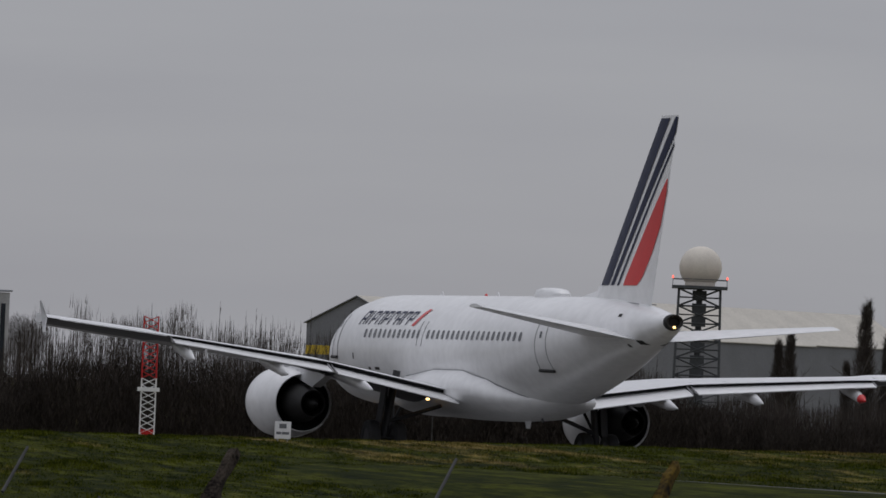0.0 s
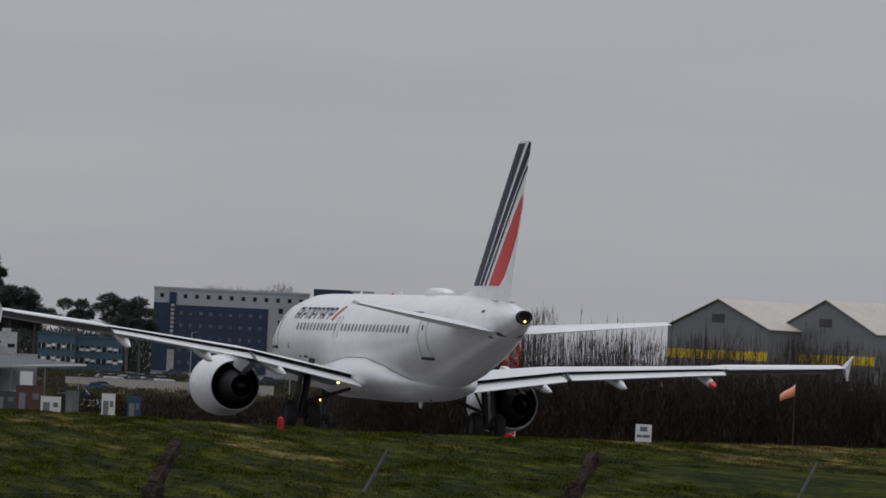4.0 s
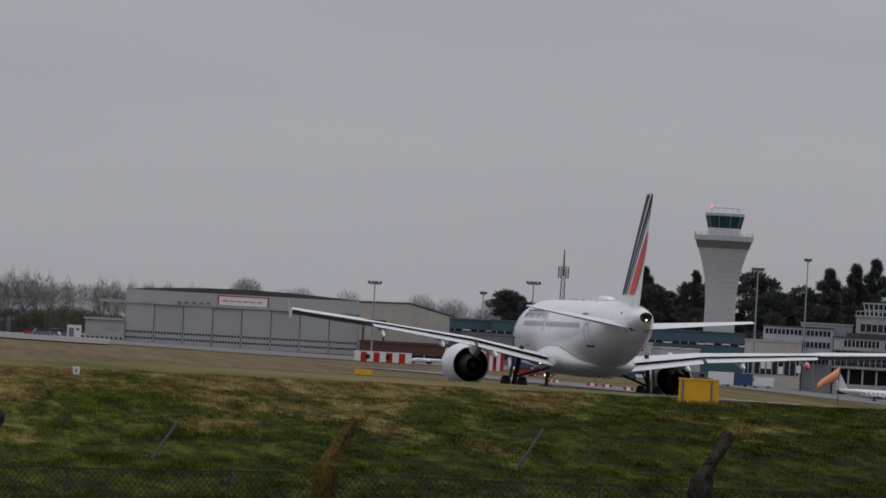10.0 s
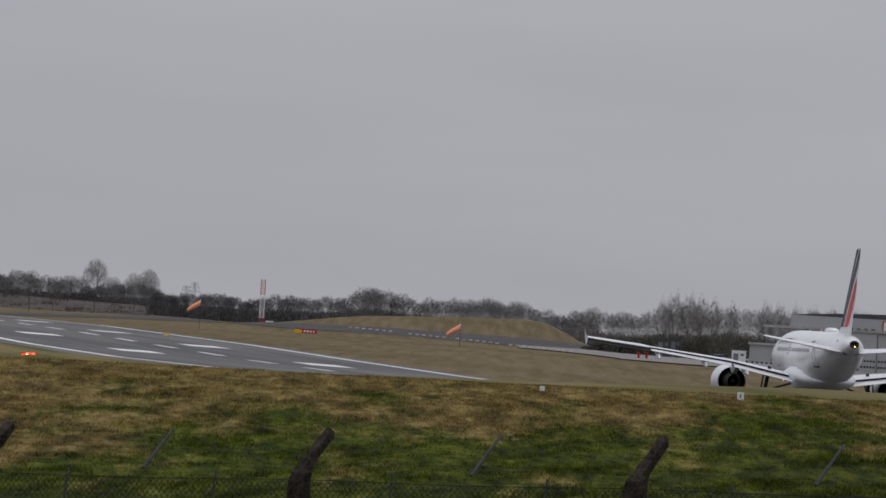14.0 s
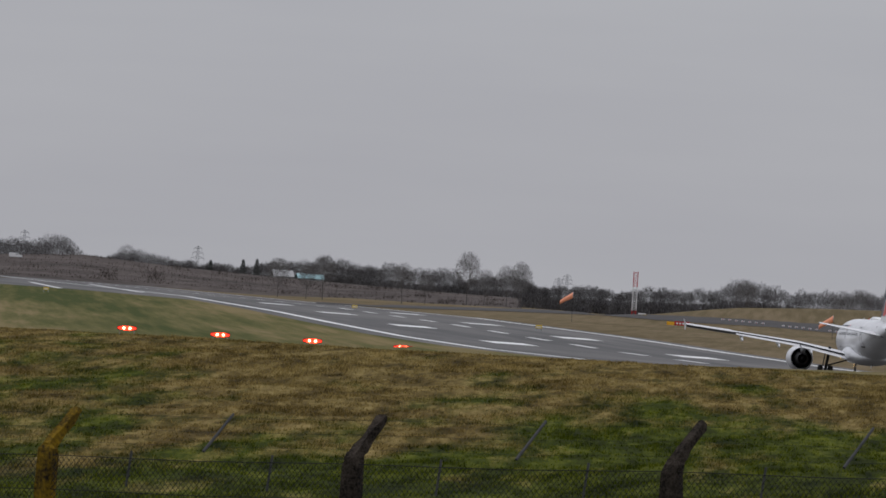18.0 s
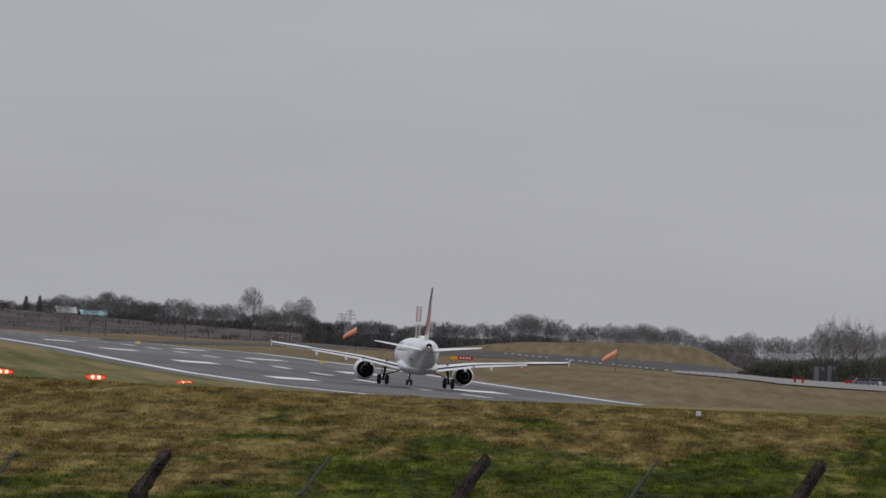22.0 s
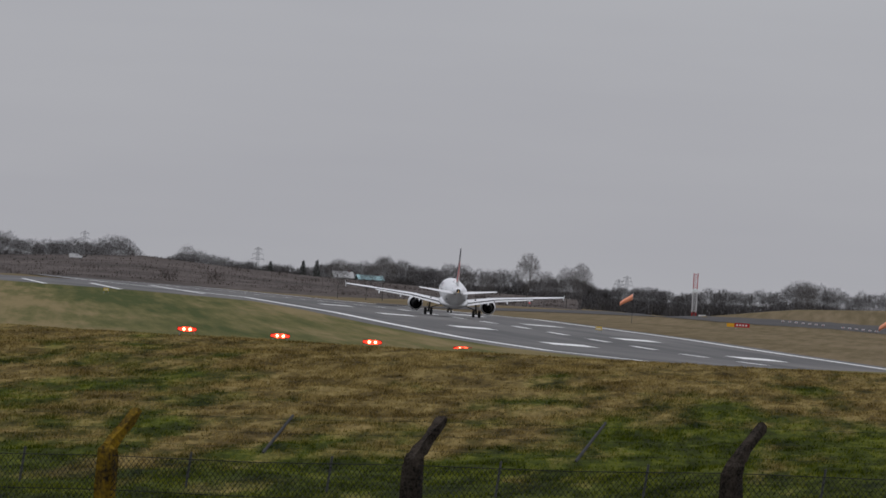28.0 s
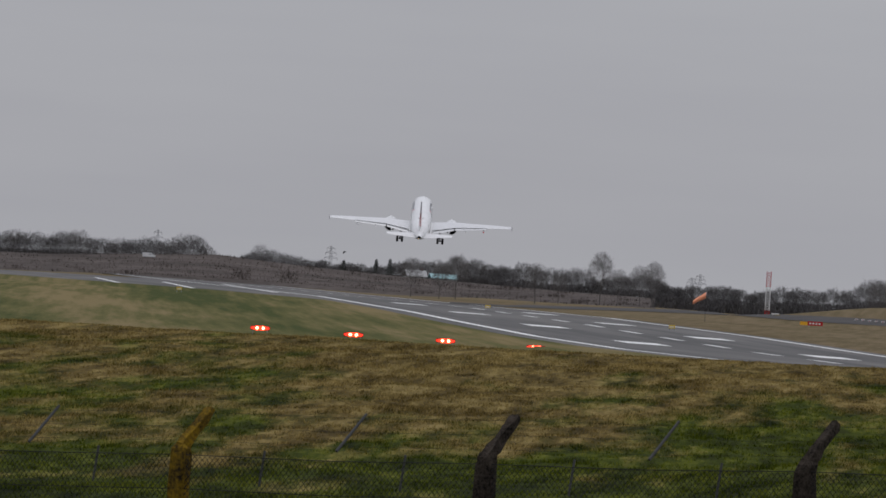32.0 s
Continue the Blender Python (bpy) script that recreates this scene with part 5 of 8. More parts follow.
def control_tower():
    d = 1890
    az = 6.480
    zb = -0.5
    p = thing("control_tower", "pale flared airport control tower with green glass cab", "control tower", facing(polar(az, d, zb), az))
    lip = height(12.434, d) - zb
    cab = height(14.878, d) - zb
    cb = height(13.318, d) - zb
    part("shaft", lathe([(0, 3.3), (lip * 0.52, 3.2), (lip * 0.66, 3.5), (lip * 0.78, 4.2), (lip * 0.9, 5.2), (lip - 1.2, 5.75)], "z", 40), M_TOWER, p, "pale flared shaft", True)
    for k in range(22):
        z = lip * (0.05 + 0.04 * k)
        r = float(np.interp(z, (0, lip * 0.52, lip * 0.66, lip * 0.78, lip * 0.9, lip), (3.3, 3.2, 3.5, 4.2, 5.2, 5.75)))
        part("shaft_joint", lathe([(z - 0.04, r + 0.004), (z, r + 0.02), (z + 0.04, r + 0.004)], "z", 40), M_CLAD, p)
    # the dark band under the lip
    part("band", lathe([(lip - 2.5, 5.42), (lip - 0.9, 5.95), (lip - 0.9, 5.7)], "z", 40), M_TOWERD, p, "dark grey band")
    part("lip", lathe([(lip - 0.95, 5.0), (lip - 0.95, 6.15), (lip + 0.1, 6.25), (lip + 0.1, 3.5)], "z", 40), M_TOWER, p, "pale balcony rim", True)
    for i in range(28):
        a = 2 * math.pi * i / 28
        part("balcony_post", tubed((6.1 * math.cos(a), 6.1 * math.sin(a), lip), (6.1 * math.cos(a), 6.1 * math.sin(a), lip + 0.8), 0.05, seg=4), M_GALV, p)
    n = 10
    for i in range(n):
        a0, a1 = 2 * math.pi * i / n, 2 * math.pi * (i + 1) / n
        r0, r1 = 3.4, 4.0
        bm = bmesh.new()
        q = [(r0 * math.cos(a0), r0 * math.sin(a0), cb), (r0 * math.cos(a1), r0 * math.sin(a1), cb), (r1 * math.cos(a1), r1 * math.sin(a1), cab - 0.35), (r1 * math.cos(a0), r1 * math.sin(a0), cab - 0.35)]
        prism(bm, q, (0.0, 0.0, 0.01))
        part("cab_pane", bm, M_CABGL, p, "green-tinted cab window")
        part("mullion", tubed(q[0], q[3], 0.09, seg=5), M_TOWERD, p)
    part("cab_base", lathe([(lip, 3.5), (cb + 0.02, 3.45)], "z", 30), M_TOWER, p)
    part("cab_floor", lathe([(cb - 0.05, 0.01), (cb - 0.05, 3.38)], "z", 20), M_TOWERD, p)
    part("cab_roof", lathe([(cab - 0.4, 0.01), (cab - 0.4, 4.1), (cab + 0.2, 4.15), (cab + 0.35, 3.3), (cab + 0.4, 0.01)], "z", 30), M_TOWER, p, "pale cab roof")
    for i in range(12):
        a = 2 * math.pi * i / 12
        part("roof_rail_post", tubed((3 * math.cos(a), 3 * math.sin(a), cab + 0.3), (3 * math.cos(a), 3 * math.sin(a), cab + 1.25), 0.05, seg=4), M_GALV, p)
    part("roof_rail", lathe([(cab + 1.2, 2.98), (cab + 1.27, 3.04), (cab + 1.2, 3.04)], "z", 24), M_GALV, p)
    part("obstruction_lamp", lathe([(0, 0.16), (0.36, 0.16), (0.48, 0.02)], "z", 10, (-2.9, 0, cab + 1.3)), M_LAMPR, p, "red obstruction lamp")


control_tower()


def lamp_mast(az, elt, dist, arms=1.0):
    p0 = on_ground(az, dist)
    h = height(elt, dist) - p0.z
    p = thing("floodlight_mast", "tall grey apron floodlight mast", "lamp mast", facing(p0, az))
    part("pole", tubed((0, 0, 0), (0, 0, h), 0.2, 0.1, seg=8), M_GALV, p)
    part("crossarm", boxed(-arms, arms, -0.15, 0.15, h - 0.5, h - 0.25), M_GALV, p)
    for x in (-arms, -arms * 0.35, arms * 0.35, arms):
        part("floodlight", boxed(x - 0.3, x + 0.3, -0.4, 0.2, h - 0.35, h + 0.15, bevel=0.04), M_GREYP, p)


for az, el, d, a in ((8.671, 5.288, 1750, 1.1), (7.667, 6.209, 1700, 1.1), (6.252, 9.088, 1650, 0.9), (5.94, 10.4, 1750, 0.5), (7.981, 4.775, 1900, 0.5)):
    lamp_mast(az, el, d, a)


def radio_mast():
    d = 1900
    az, el = 7.482, 9.958
    p0 = on_ground(az, d)
    h = height(el, d) - p0.z
    p = thing("radio_mast", "slim grey telecom mast with aerial clusters", "mast", facing(p0, az))
    lattice("radio_mast", p, 1.2, 0.8, h * 0.78, 10, M_GREYP, 0.09, 0.06)
    part("spire", tubed((0, 0, h * 0.78), (0, 0, h), 0.28, 0.12, seg=8), M_GREYP, p)
    for i in range(6):
        a = i * math.pi / 3
        part("aerial", boxed(1.0 * math.cos(a) - 0.18, 1.0 * math.cos(a) + 0.18, 1.0 * math.sin(a) - 0.18, 1.0 * math.sin(a) + 0.18, h * 0.76, h * 0.86), M_GALV, p)


radio_mast()


def windsock(az, el, dist, length, drop, side, pole_h):
    """A frame mast with an orange cloth cone; the mouth is at the given place."""
    c = spot(az, el, dist)
    g = ground(c.x, c.y)
    p = thing("windsock", "orange cloth windsock on a grey pole", "windsock", facing(Vector((c.x, c.y, g)), az))
    z = c.z - g
    part("pole", tubed((0, 0, -0.2), (0, 0, z + 0.3), 0.05, 0.035, seg=8), M_RUSTY, p)
    rings = []
    for i in range(9):
        t = i / 8
        x = side * length * t
        zz = z - drop * t ** 1.12 - 0.06 * math.sin(6.0 * t)
        r = 0.66 - 0.24 * t
        rings.append([(x, r * math.cos(a), zz + r * math.sin(a)) for a in np.linspace(0, 2 * math.pi, 14, endpoint=False)])
    part("sock", loft(bmesh.new(), rings, caps=(False, False)), M_ORANGE, p, "bright orange cloth sock", True)
    part("hoop", lathe([(-0.05, 0.67), (0.05, 0.69), (0.05, 0.65)], "x", 16, (0, 0, z)), M_GALV, p)


windsock(13.979, 0.402, 1900, 2.7, 1.75, -1, 6)
windsock(12.326, -0.567, 1700, 2.6, 1.7, -1, 4)
windsock(5.705, -1.940, 1000, 2.3, 1.7, -1, 4)
windsock(-0.01, 0.45, 1050, 1.7, 1.0, -1, 4)


def signal_lamp(az, el, dist):
    c = spot(az, el, dist)
    g = ground(c.x, c.y)
    p = thing("signal_lamp", "green traffic signal lit on a thin grey pole", "traffic light", facing(Vector((c.x, c.y, g)), az))
    z = c.z - g
    part("pole", tubed((0, 0, -0.2), (0, 0, z + 0.1), 0.04, seg=8), M_RUSTY, p)
    part("housing", boxed(-0.16, 0.16, -0.05, 0.18, z - 0.25, z + 0.75, bevel=0.03), M_DARK, p, "dark signal housing")
    part("lens", lathe([(-0.04, 0.02), (-0.02, 0.15), (0.05, 0.16)], "y", 14, (0, -0.06, z)), M_GREENL, p, "glowing green lens")


M_GREENL = mat("green_signal_lens", (0.05, 0.7, 0.5), 0.3, emit=(0.08, 1.0, 0.62), power=2.5)
signal_lamp(3.22, 0.21, 1300)


# ---- buildings ----
def grid_windows(p, x0, x1, z0, z1, cols, rows, ww, wh, y=-0.03, material=None, frame=False):
    for i in range(cols):
        for j in range(rows):
            cx = x0 + (x1 - x0) * (i + 0.5) / cols
            cz = z0 + (z1 - z0) * (j + 0.5) / rows
            part("window", boxed(cx - ww / 2, cx + ww / 2, y, y + 0.12, cz - wh / 2, cz + wh / 2), material or M_GLASS, p)
            if frame:
                part("window_sill", boxed(cx - ww / 2 - 0.1, cx + ww / 2 + 0.1, y - 0.06, y + 0.05, cz - wh / 2 - 0.15, cz - wh / 2), M_WPAINT, p)


def pitched_shed(az, el, dist, width, length, turn, eave_el):
    """A gabled shed: the near gable's apex at the given place."""
    c = spot(az, el, dist)
    g = ground(c.x, c.y) - 0.2
    h, e = c.z - g, height(eave_el, dist) - g
    p = thing("warehouse", "large grey gabled warehouse with pale roof and yellow band", "warehouse", facing(Vector((c.x, c.y, g)), az, turn), "warehouses by the trees")
    w = width / 2
    part("gable_wall", prism(bmesh.new(), [(-w, 0, 0), (w, 0, 0), (w, 0, e), (0, 0, h), (-w, 0, e)], (0, 0.4, 0)), M_CLADD, p)
    part("gable_wall", prism(bmesh.new(), [(-w, length, 0), (w, length, 0), (w, length, e), (0, length, h), (-w, length, e)], (0, -0.4, 0)), M_CLADD, p)
    for s in (-1, 1):
        part("side_wall", boxed(min(s * w, s * (w - 0.4)), max(s * w, s * (w - 0.4)), 0.41, length - 0.41, 0, e), M_CLADD, p)
        part("roof", prism(bmesh.new(), [(0, -0.3, h + 0.05), (s * (w + 0.4), -0.3, e - 0.1), (s * (w + 0.4), length + 0.3, e - 0.1), (0, length + 0.3, h + 0.05)], (0, 0, 0.18)), M_PALER, p, "pale sheet roof")
        part("roof_edge", tubed((0, -0.35, h + 0.1), (s * (w + 0.4), -0.35, e - 0.05), 0.15, seg=5), M_GREYP, p)
    part("yellow_band", boxed(-w, w, -0.05, -0.004, e - 5.9, e - 4.2), M_YPAINT, p, "yellow band")
    part("vent", boxed(-1.4, 1.4, -0.06, -0.004, e + 1.0, e + 2.6), M_ROOF, p, "dark gable vent")
    for x in (-w * 0.5, w * 0.45):
        part("loading_door", boxed(x - 2.2, x + 2.2, -0.06, -0.004, 0, 5), M_GREYP, p)
    return p


pitched_shed(0.495, 10.044, 1700, 22.5, 110, -33, 6.960)
pitched_shed(-0.185, 10.478, 1700, 22.5, 110, -33, 6.960)
pitched_shed(-0.853, 10.730, 1735, 22.5, 110, -33, 6.960)


# pale base colour stands in for sky reflected in these windows
M_PALEG = mat("painted_sky_window", (0.09, 0.11, 0.14), 0.2, var=0.5, scale=0.6)


def blue_offices():
    d = 2000
    m, w, h = extent(4.072, 3.089, 8.351, -0.262, d)
    p = thing("hotel_block", "grey hotel block with navy panels and rows of windows", "building", m)
    part("wall", boxed(-w / 2, w / 2, 0, 16, 0, h), M_GREYB, p)
    part("parapet", boxed(-w / 2 - 0.1, w / 2 + 0.1, -0.15, 16.1, h, h + 0.5), M_GREYB, p)
    x0, x1 = -w / 2 + 0.13 * w, w / 2 - 0.26 * w
    part("navy_panel", boxed(x0, x1, -0.25, -0.004, 1.0, h - 3.4), M_NAVYB, p, "navy cladding panel")
    part("navy_panel", boxed(-w / 2, -w / 2 + 0.1 * w, -0.25, -0.004, 1.0, h - 3.0), M_NAVYB, p, "navy cladding panel")
    part("sign_strip", boxed(-w / 2 + 0.1 * w, -w / 2 + 0.145 * w, -0.4, -0.26, h * 0.3, h - 0.6), M_NAVYB, p, "navy sign strip")
    for k in range(9):
        part("text_bar", boxed(-w / 2 + 0.112 * w, -w / 2 + 0.133 * w, -0.44, -0.405, h * 0.40 + 0.95 * k, h * 0.40 + 0.95 * k + 0.6), M_RENDER, p)
    part("stair_strip", boxed(-w / 2 + 0.1 * w, -w / 2 + 0.145 * w, -0.35, -0.004, 0, h * 0.3), M_RENDER, p)
    grid_windows(p, x0 + 0.6, x1 - 0.6, 1.6, h - 3.8, 9, 5, 0.7, 0.8, -0.3, M_PALEG)
    grid_windows(p, x1 + 0.8, w / 2 - 0.4, 0.6, h - 2.4, 2, 6, 1.0, 1.2, -0.06)
    grid_windows(p, -w / 2 + 0.5, w / 2 - 0.5, h - 2.4, h - 0.4, 13, 1, 0.8, 0.9, -0.06)
    m, w, h = extent(3.063, 2.817, 9.137, 1.400, d - 6)
    p = thing("stair_tower", "navy clad hotel tower with pale end wall and roof canopy", "building", m)
    part("wall", boxed(-w / 2, w / 2, 0, 14, 0, h), M_NAVYB, p, "navy cladding")
    for x0, x1, z0, z1 in ((0.12, 0.40, 0.86, 0.89), (0.1, 0.42, 0.79, 0.815), (-0.42, -0.34, 0.62, 0.86)):
        part("sign_bar", boxed(x0 * w, x1 * w, -0.1, -0.004, z0 * h, z1 * h), M_RENDER, p, "pale sign bar")
    w2 = d * radians(0.12)
    part("end_wall", boxed(w / 2, w / 2 + w2, 0.0, 14, 0, h - 0.6), M_RENDER, p, "pale end wall")
    part("slot_window", boxed(w / 2 + w2 * 0.55, w / 2 + w2 * 0.8, -0.08, 0.05, 2, h - 3), M_GLASS, p)
    part("roof_canopy", boxed(w / 2 - 0.5, w / 2 + w2 + 0.6, -0.4, 14, h - 0.3, h), M_GREYB, p)


blue_offices()


m_, w_, h_ = extent(4.608, 3.287, -1.881, -2.941, 1790)
wall_ = thing("low_wall", "long low grey concrete wall below the car park", "wall", m_)
part("wall_face", boxed(-w_ / 2, w_ / 2, 0, 0.3, -0.5, h_), M_CREAM, wall_)
part("coping", boxed(-w_ / 2, w_ / 2, -0.05, 0.35, h_, h_ + 0.12), M_GREYB, wall_)


def old_terminal():
    """Stepped blocks set out on one axis: x along the front, z over the datum of the field."""
    d = 1750
    az = 5.3305
    g = on_ground(az, d).z - 0.3
    p0 = polar(az, d, g)
    p = thing("old_terminal", "white stepped art-deco terminal with glazed balconies and rooftop cab", "building", facing(p0, az))

    def slab(name, x0, x1, z0, z1, y0, y1, m_, label=""):
        return part(name, boxed(x0, x1, y0, y1, z0 - g, z1 - g), m_, p, label)

    def glazed(x0, x1, z0, z1, y, n, bar=0.09, every=1):
        slab("glazing", x0, x1, z0, z1, y - 0.08, y - 0.004, M_GLASS, "dark glazing band")
        for i in range(0, n + 1, every):
            x = x0 + (x1 - x0) * i / n
            part("mullion", boxed(x - bar / 2, x + bar / 2, y - 0.16, y - 0.085, z0 - g, z1 - g), M_WPAINT, p)

    # ground floor behind a low white wall; a flat black panel paints the shade over it
    slab("lower_wall", -12.5, 5.7, g, 1.2, 0, 16, M_RENDER)
    slab("recess", -11.2, 2.0, -1.9, 0.9, -0.05, -0.004, M_BLACK, "black panel for the deep shade of the ground floor")
    for i in range(5):
        x = -9.6 + 2.7 * i
        part("pillar", boxed(x - 0.18, x + 0.18, -1.3, -0.9, -1.9 - g, 0.9 - g), M_RENDER, p)
    slab("terrace_wall", -12.6, 5.6, g, -1.95, -2.2, -1.9, M_RENDER, "white terrace wall")
    for k in range(6):
        slab("terrace_window", -11.6 + 2.6 * k, -9.9 + 2.6 * k, -3.9, -3.0, -2.26, -2.205, M_GLASS)
    slab("balcony", -12.9, 3.6, 1.1, 1.45, -2.0, 0, M_RENDER, "white balcony slab")
    for i in range(23):
        x = -12.7 + 16.2 * i / 22
        part("rail_post", tubed((x, -1.95, 1.45 - g), (x, -1.95, 2.4 - g), 0.035, seg=4), M_GREYP, p)
    slab("rail", -12.8, 3.55, 2.38, 2.46, -1.99, -1.92, M_GREYP)
    # the tall dark glazed floor
    slab("middle_wall", -12.6, 3.6, 1.2, 4.6, 0.6, 16, M_RENDER)
    glazed(-12.4, 3.4, 1.6, 4.4, 0.6, 14, 0.07)
    # the white upper floor with its strip windows
    slab("upper_wall", -12.8, 6.1, 4.6, 6.95, 0, 16, M_RENDER)
    glazed(-10.9, -3.9, 5.35, 6.55, 0, 9)
    glazed(-3.0, 3.6, 5.2, 6.4, 0, 9)
    glazed(4.2, 5.6, 5.2, 6.3, 0, 2)
    slab("roof_deck", -13.0, 6.3, 6.95, 7.15, -0.25, 16.2, M_ROOF, "dark felt roof edge")
    slab("roof_step", -10.4, 5.0, 7.15, 8.0, 1.0, 14, M_ROOF, "dark set-back roof step")
    # the set-back floor under the cab
    slab("tower_floor", -8.7, 1.3, 8.0, 11.2, 1.5, 11, M_RENDER)
    glazed(-7.9, -1.1, 8.4, 9.8, 1.5, 6)
    slab("tower_roof", -9.0, 1.6, 11.2, 11.5, 1.2, 11.3, M_RENDER)
    for i in range(13):
        x = -8.8 + 10.2 * i / 12
        part("rail_post", tubed((x, 1.4, 11.5 - g), (x, 1.4, 12.3 - g), 0.035, seg=4), M_WPAINT, p)
    slab("rail", -8.9, 1.5, 12.26, 12.34, 1.36, 1.44, M_WPAINT)
    zc, zt = 11.5 - g, 13.7 - g
    part("cab_glass", loft(bmesh.new(), [[(-6.9, 3.0, zc), (-1.2, 3.0, zc), (-1.2, 8.2, zc), (-6.9, 8.2, zc)], [(-7.4, 2.5, zt), (-0.7, 2.5, zt), (-0.7, 8.7, zt), (-7.4, 8.7, zt)]]), M_CABGL, p, "glazed rooftop cab")
    for i in range(8):
        part("cab_post", tubed((-6.9 + 5.7 * i / 7, 2.95, zc), (-7.4 + 6.7 * i / 7, 2.45, zt), 0.09, seg=5), M_WPAINT, p)
    part("cab_rail", tubed((-7.15, 2.66, (zc + zt) / 2), (-0.95, 2.66, (zc + zt) / 2), 0.07, seg=5), M_WPAINT, p)
    part("cab_roof", boxed(-7.7, -0.4, 2.1, 9.1, zt, zt + 0.3), M_RENDER, p)
    part("aerial", tubed((-0.9, 4, zt + 0.3), (-0.9, 4, zt + 2.2), 0.06, seg=5), M_GREYP, p)
    # the white east wing and its stair tower
    slab("east_wing", 3.7, 9.4, g, 6.2, -2.0, 10, M_RENDER)
    for x0, z0 in ((4.5, 2.6), (6.2, 4.5), (7.6, 4.4), (4.7, -0.6), (7.3, -0.8), (8.4, -0.8)):
        slab("window", x0, x0 + 0.8, z0, z0 + 1.5, -2.08, -2.004, M_GLASS)
        slab("window_sill", x0 - 0.1, x0 + 0.9, z0 - 0.15, z0 - 0.02, -2.15, -2.004, M_WPAINT)
    slab("stair_tower", 8.4, 12.4, g, 8.4, -1.0, 6, M_RENDER, "white stair tower")
    slab("window", 10.6, 12.0, 5.4, 6.1, -1.08, -1.004, M_GLASS)
    slab("window", 8.9, 9.3, 5.6, 6.6, -1.08, -1.004, M_GLASS)
    slab("tower_cap", 9.4, 11.2, 8.4, 9.1, 0, 3, M_RENDER)
    slab("link_block", 12.4, 16.5, g, 4.3, 0.5, 8, M_RENDER)
    # the wedge-shaped canopy
    part("canopy_wing", prism(bmesh.new(), [(6.4, -11, 1.5 - g), (9.6, -11, 1.4 - g), (25.8, -11, 2.35 - g), (25.8, -11, 2.8 - g), (6.4, -11, 4.2 - g)], (0, 8.9, 0)), M_GREYB, p, "grey projecting canopy wing")
    part("canopy_edge", prism(bmesh.new(), [(9.6, -11.1, 1.75 - g), (25.9, -11.1, 2.5 - g), (25.9, -11.1, 2.85 - g), (16, -11.1, 2.3 - g)], (0, 0.09, 0)), M_WPAINT, p, "pale canopy edge")
    for x in (11.5, 18.0):
        part("canopy_post", boxed(x - 0.15, x + 0.15, -10.5, -10.2, 0, 1.9 - g), M_GREYP, p)
    slab("gate_panel", 13.2, 15.7, -1.7, 0.9, -11.6, -11.4, M_WPAINT, "white gate panel")
    slab("gate_foot", 13.6, 15.3, g, -1.7, -11.58, -11.42, M_GREYP)
    # the grey west wing with long window bands
    slab("west_wing", -26.5, -12.9, g, 8.4, 1, 15, M_GREYB)
    for z0, z1 in ((1.6, 2.8), (4.7, 5.8), (7.0, 8.0)):
        glazed(-26.2, -13.4, z0, z1, 1, 16)
    slab("west_roof", -26.7, -12.9, 8.4, 8.7, 0.8, 15.2, M_ROOF)
    slab("west_canopy", -26.0, -13.0, 3.0, 3.7, -4.0, 0.95, M_GREYB, "grey entrance canopy")
    for i in range(5):
        part("canopy_post", tubed((-25.5 + 3 * i, -3.7, 0), (-25.5 + 3 * i, -3.7, 3.0 - g), 0.09, seg=6), M_GALV, p)


old_terminal()


rb = random.Random(15)


def band_block(name, label, macro, dist, depth, wall, bands, roof=None, posts=0, foot=True, category="building"):
    m, w, h = extent(*macro, dist, foot)
    p = thing(name, label, category, m)
    part("wall", boxed(-w / 2, w / 2, 0, depth, 0, h), wall, p)
    part("roof_edge", boxed(-w / 2 - 0.15, w / 2 + 0.15, -0.2, depth + 0.15, h, h + 0.3), roof or wall, p)
    for z0, z1 in bands:
        part("glazing", boxed(-w / 2 + 0.3, w / 2 - 0.3, -0.1, -0.004, z0 * h, z1 * h), M_GLASS, p)
        for i in range(posts):
            x = -w / 2 + 0.3 + (w - 0.6) * (i + 0.5) / posts
            part("mullion", boxed(x - 0.09, x + 0.09, -0.16, -0.11, z0 * h, z1 * h), M_GREYB, p)
            if rb.random() < 0.5:
                top = z1 * h - (z1 - z0) * h * rb.uniform(0.0, 0.5)
                part("blind", boxed(x + 0.15, x + (w - 0.6) / posts - 0.15, -0.115, -0.105, max(z0 * h, top - (z1 - z0) * h * 0.5), top), M_WPAINT, p)
    return p, w, h


band_block("office_block", "teal clad office block with strip windows", (4.796, 4.557, 2.813, -3.550), 1850, 12, M_TEAL, ((0.3, 0.4), (0.52, 0.62), (0.74, 0.84)), posts=7)
band_block("office_block", "teal clad office block with strip windows", (4.556, 4.256, 2.549, -3.316), 1862, 12, M_TEAL, ((0.3, 0.4), (0.52, 0.62), (0.74, 0.84)), posts=8)
band_block("terminal_building", "long low teal terminal building with slit windows", (7.921, 6.314, 1.703, -2.912), 1830, 20, M_TEAL, ((0.72, 0.78),), posts=30)
band_block("terminal_building", "long low teal terminal building with slit windows", (8.185, 7.076, 1.605, -2.887), 1840, 20, M_TEAL, ((0.74, 0.8),), posts=22)
band_block("upper_block", "teal rooftop plant block", (7.646, 7.145, 1.862, 0.302), 1850, 10, M_TEAL, (), foot=False)
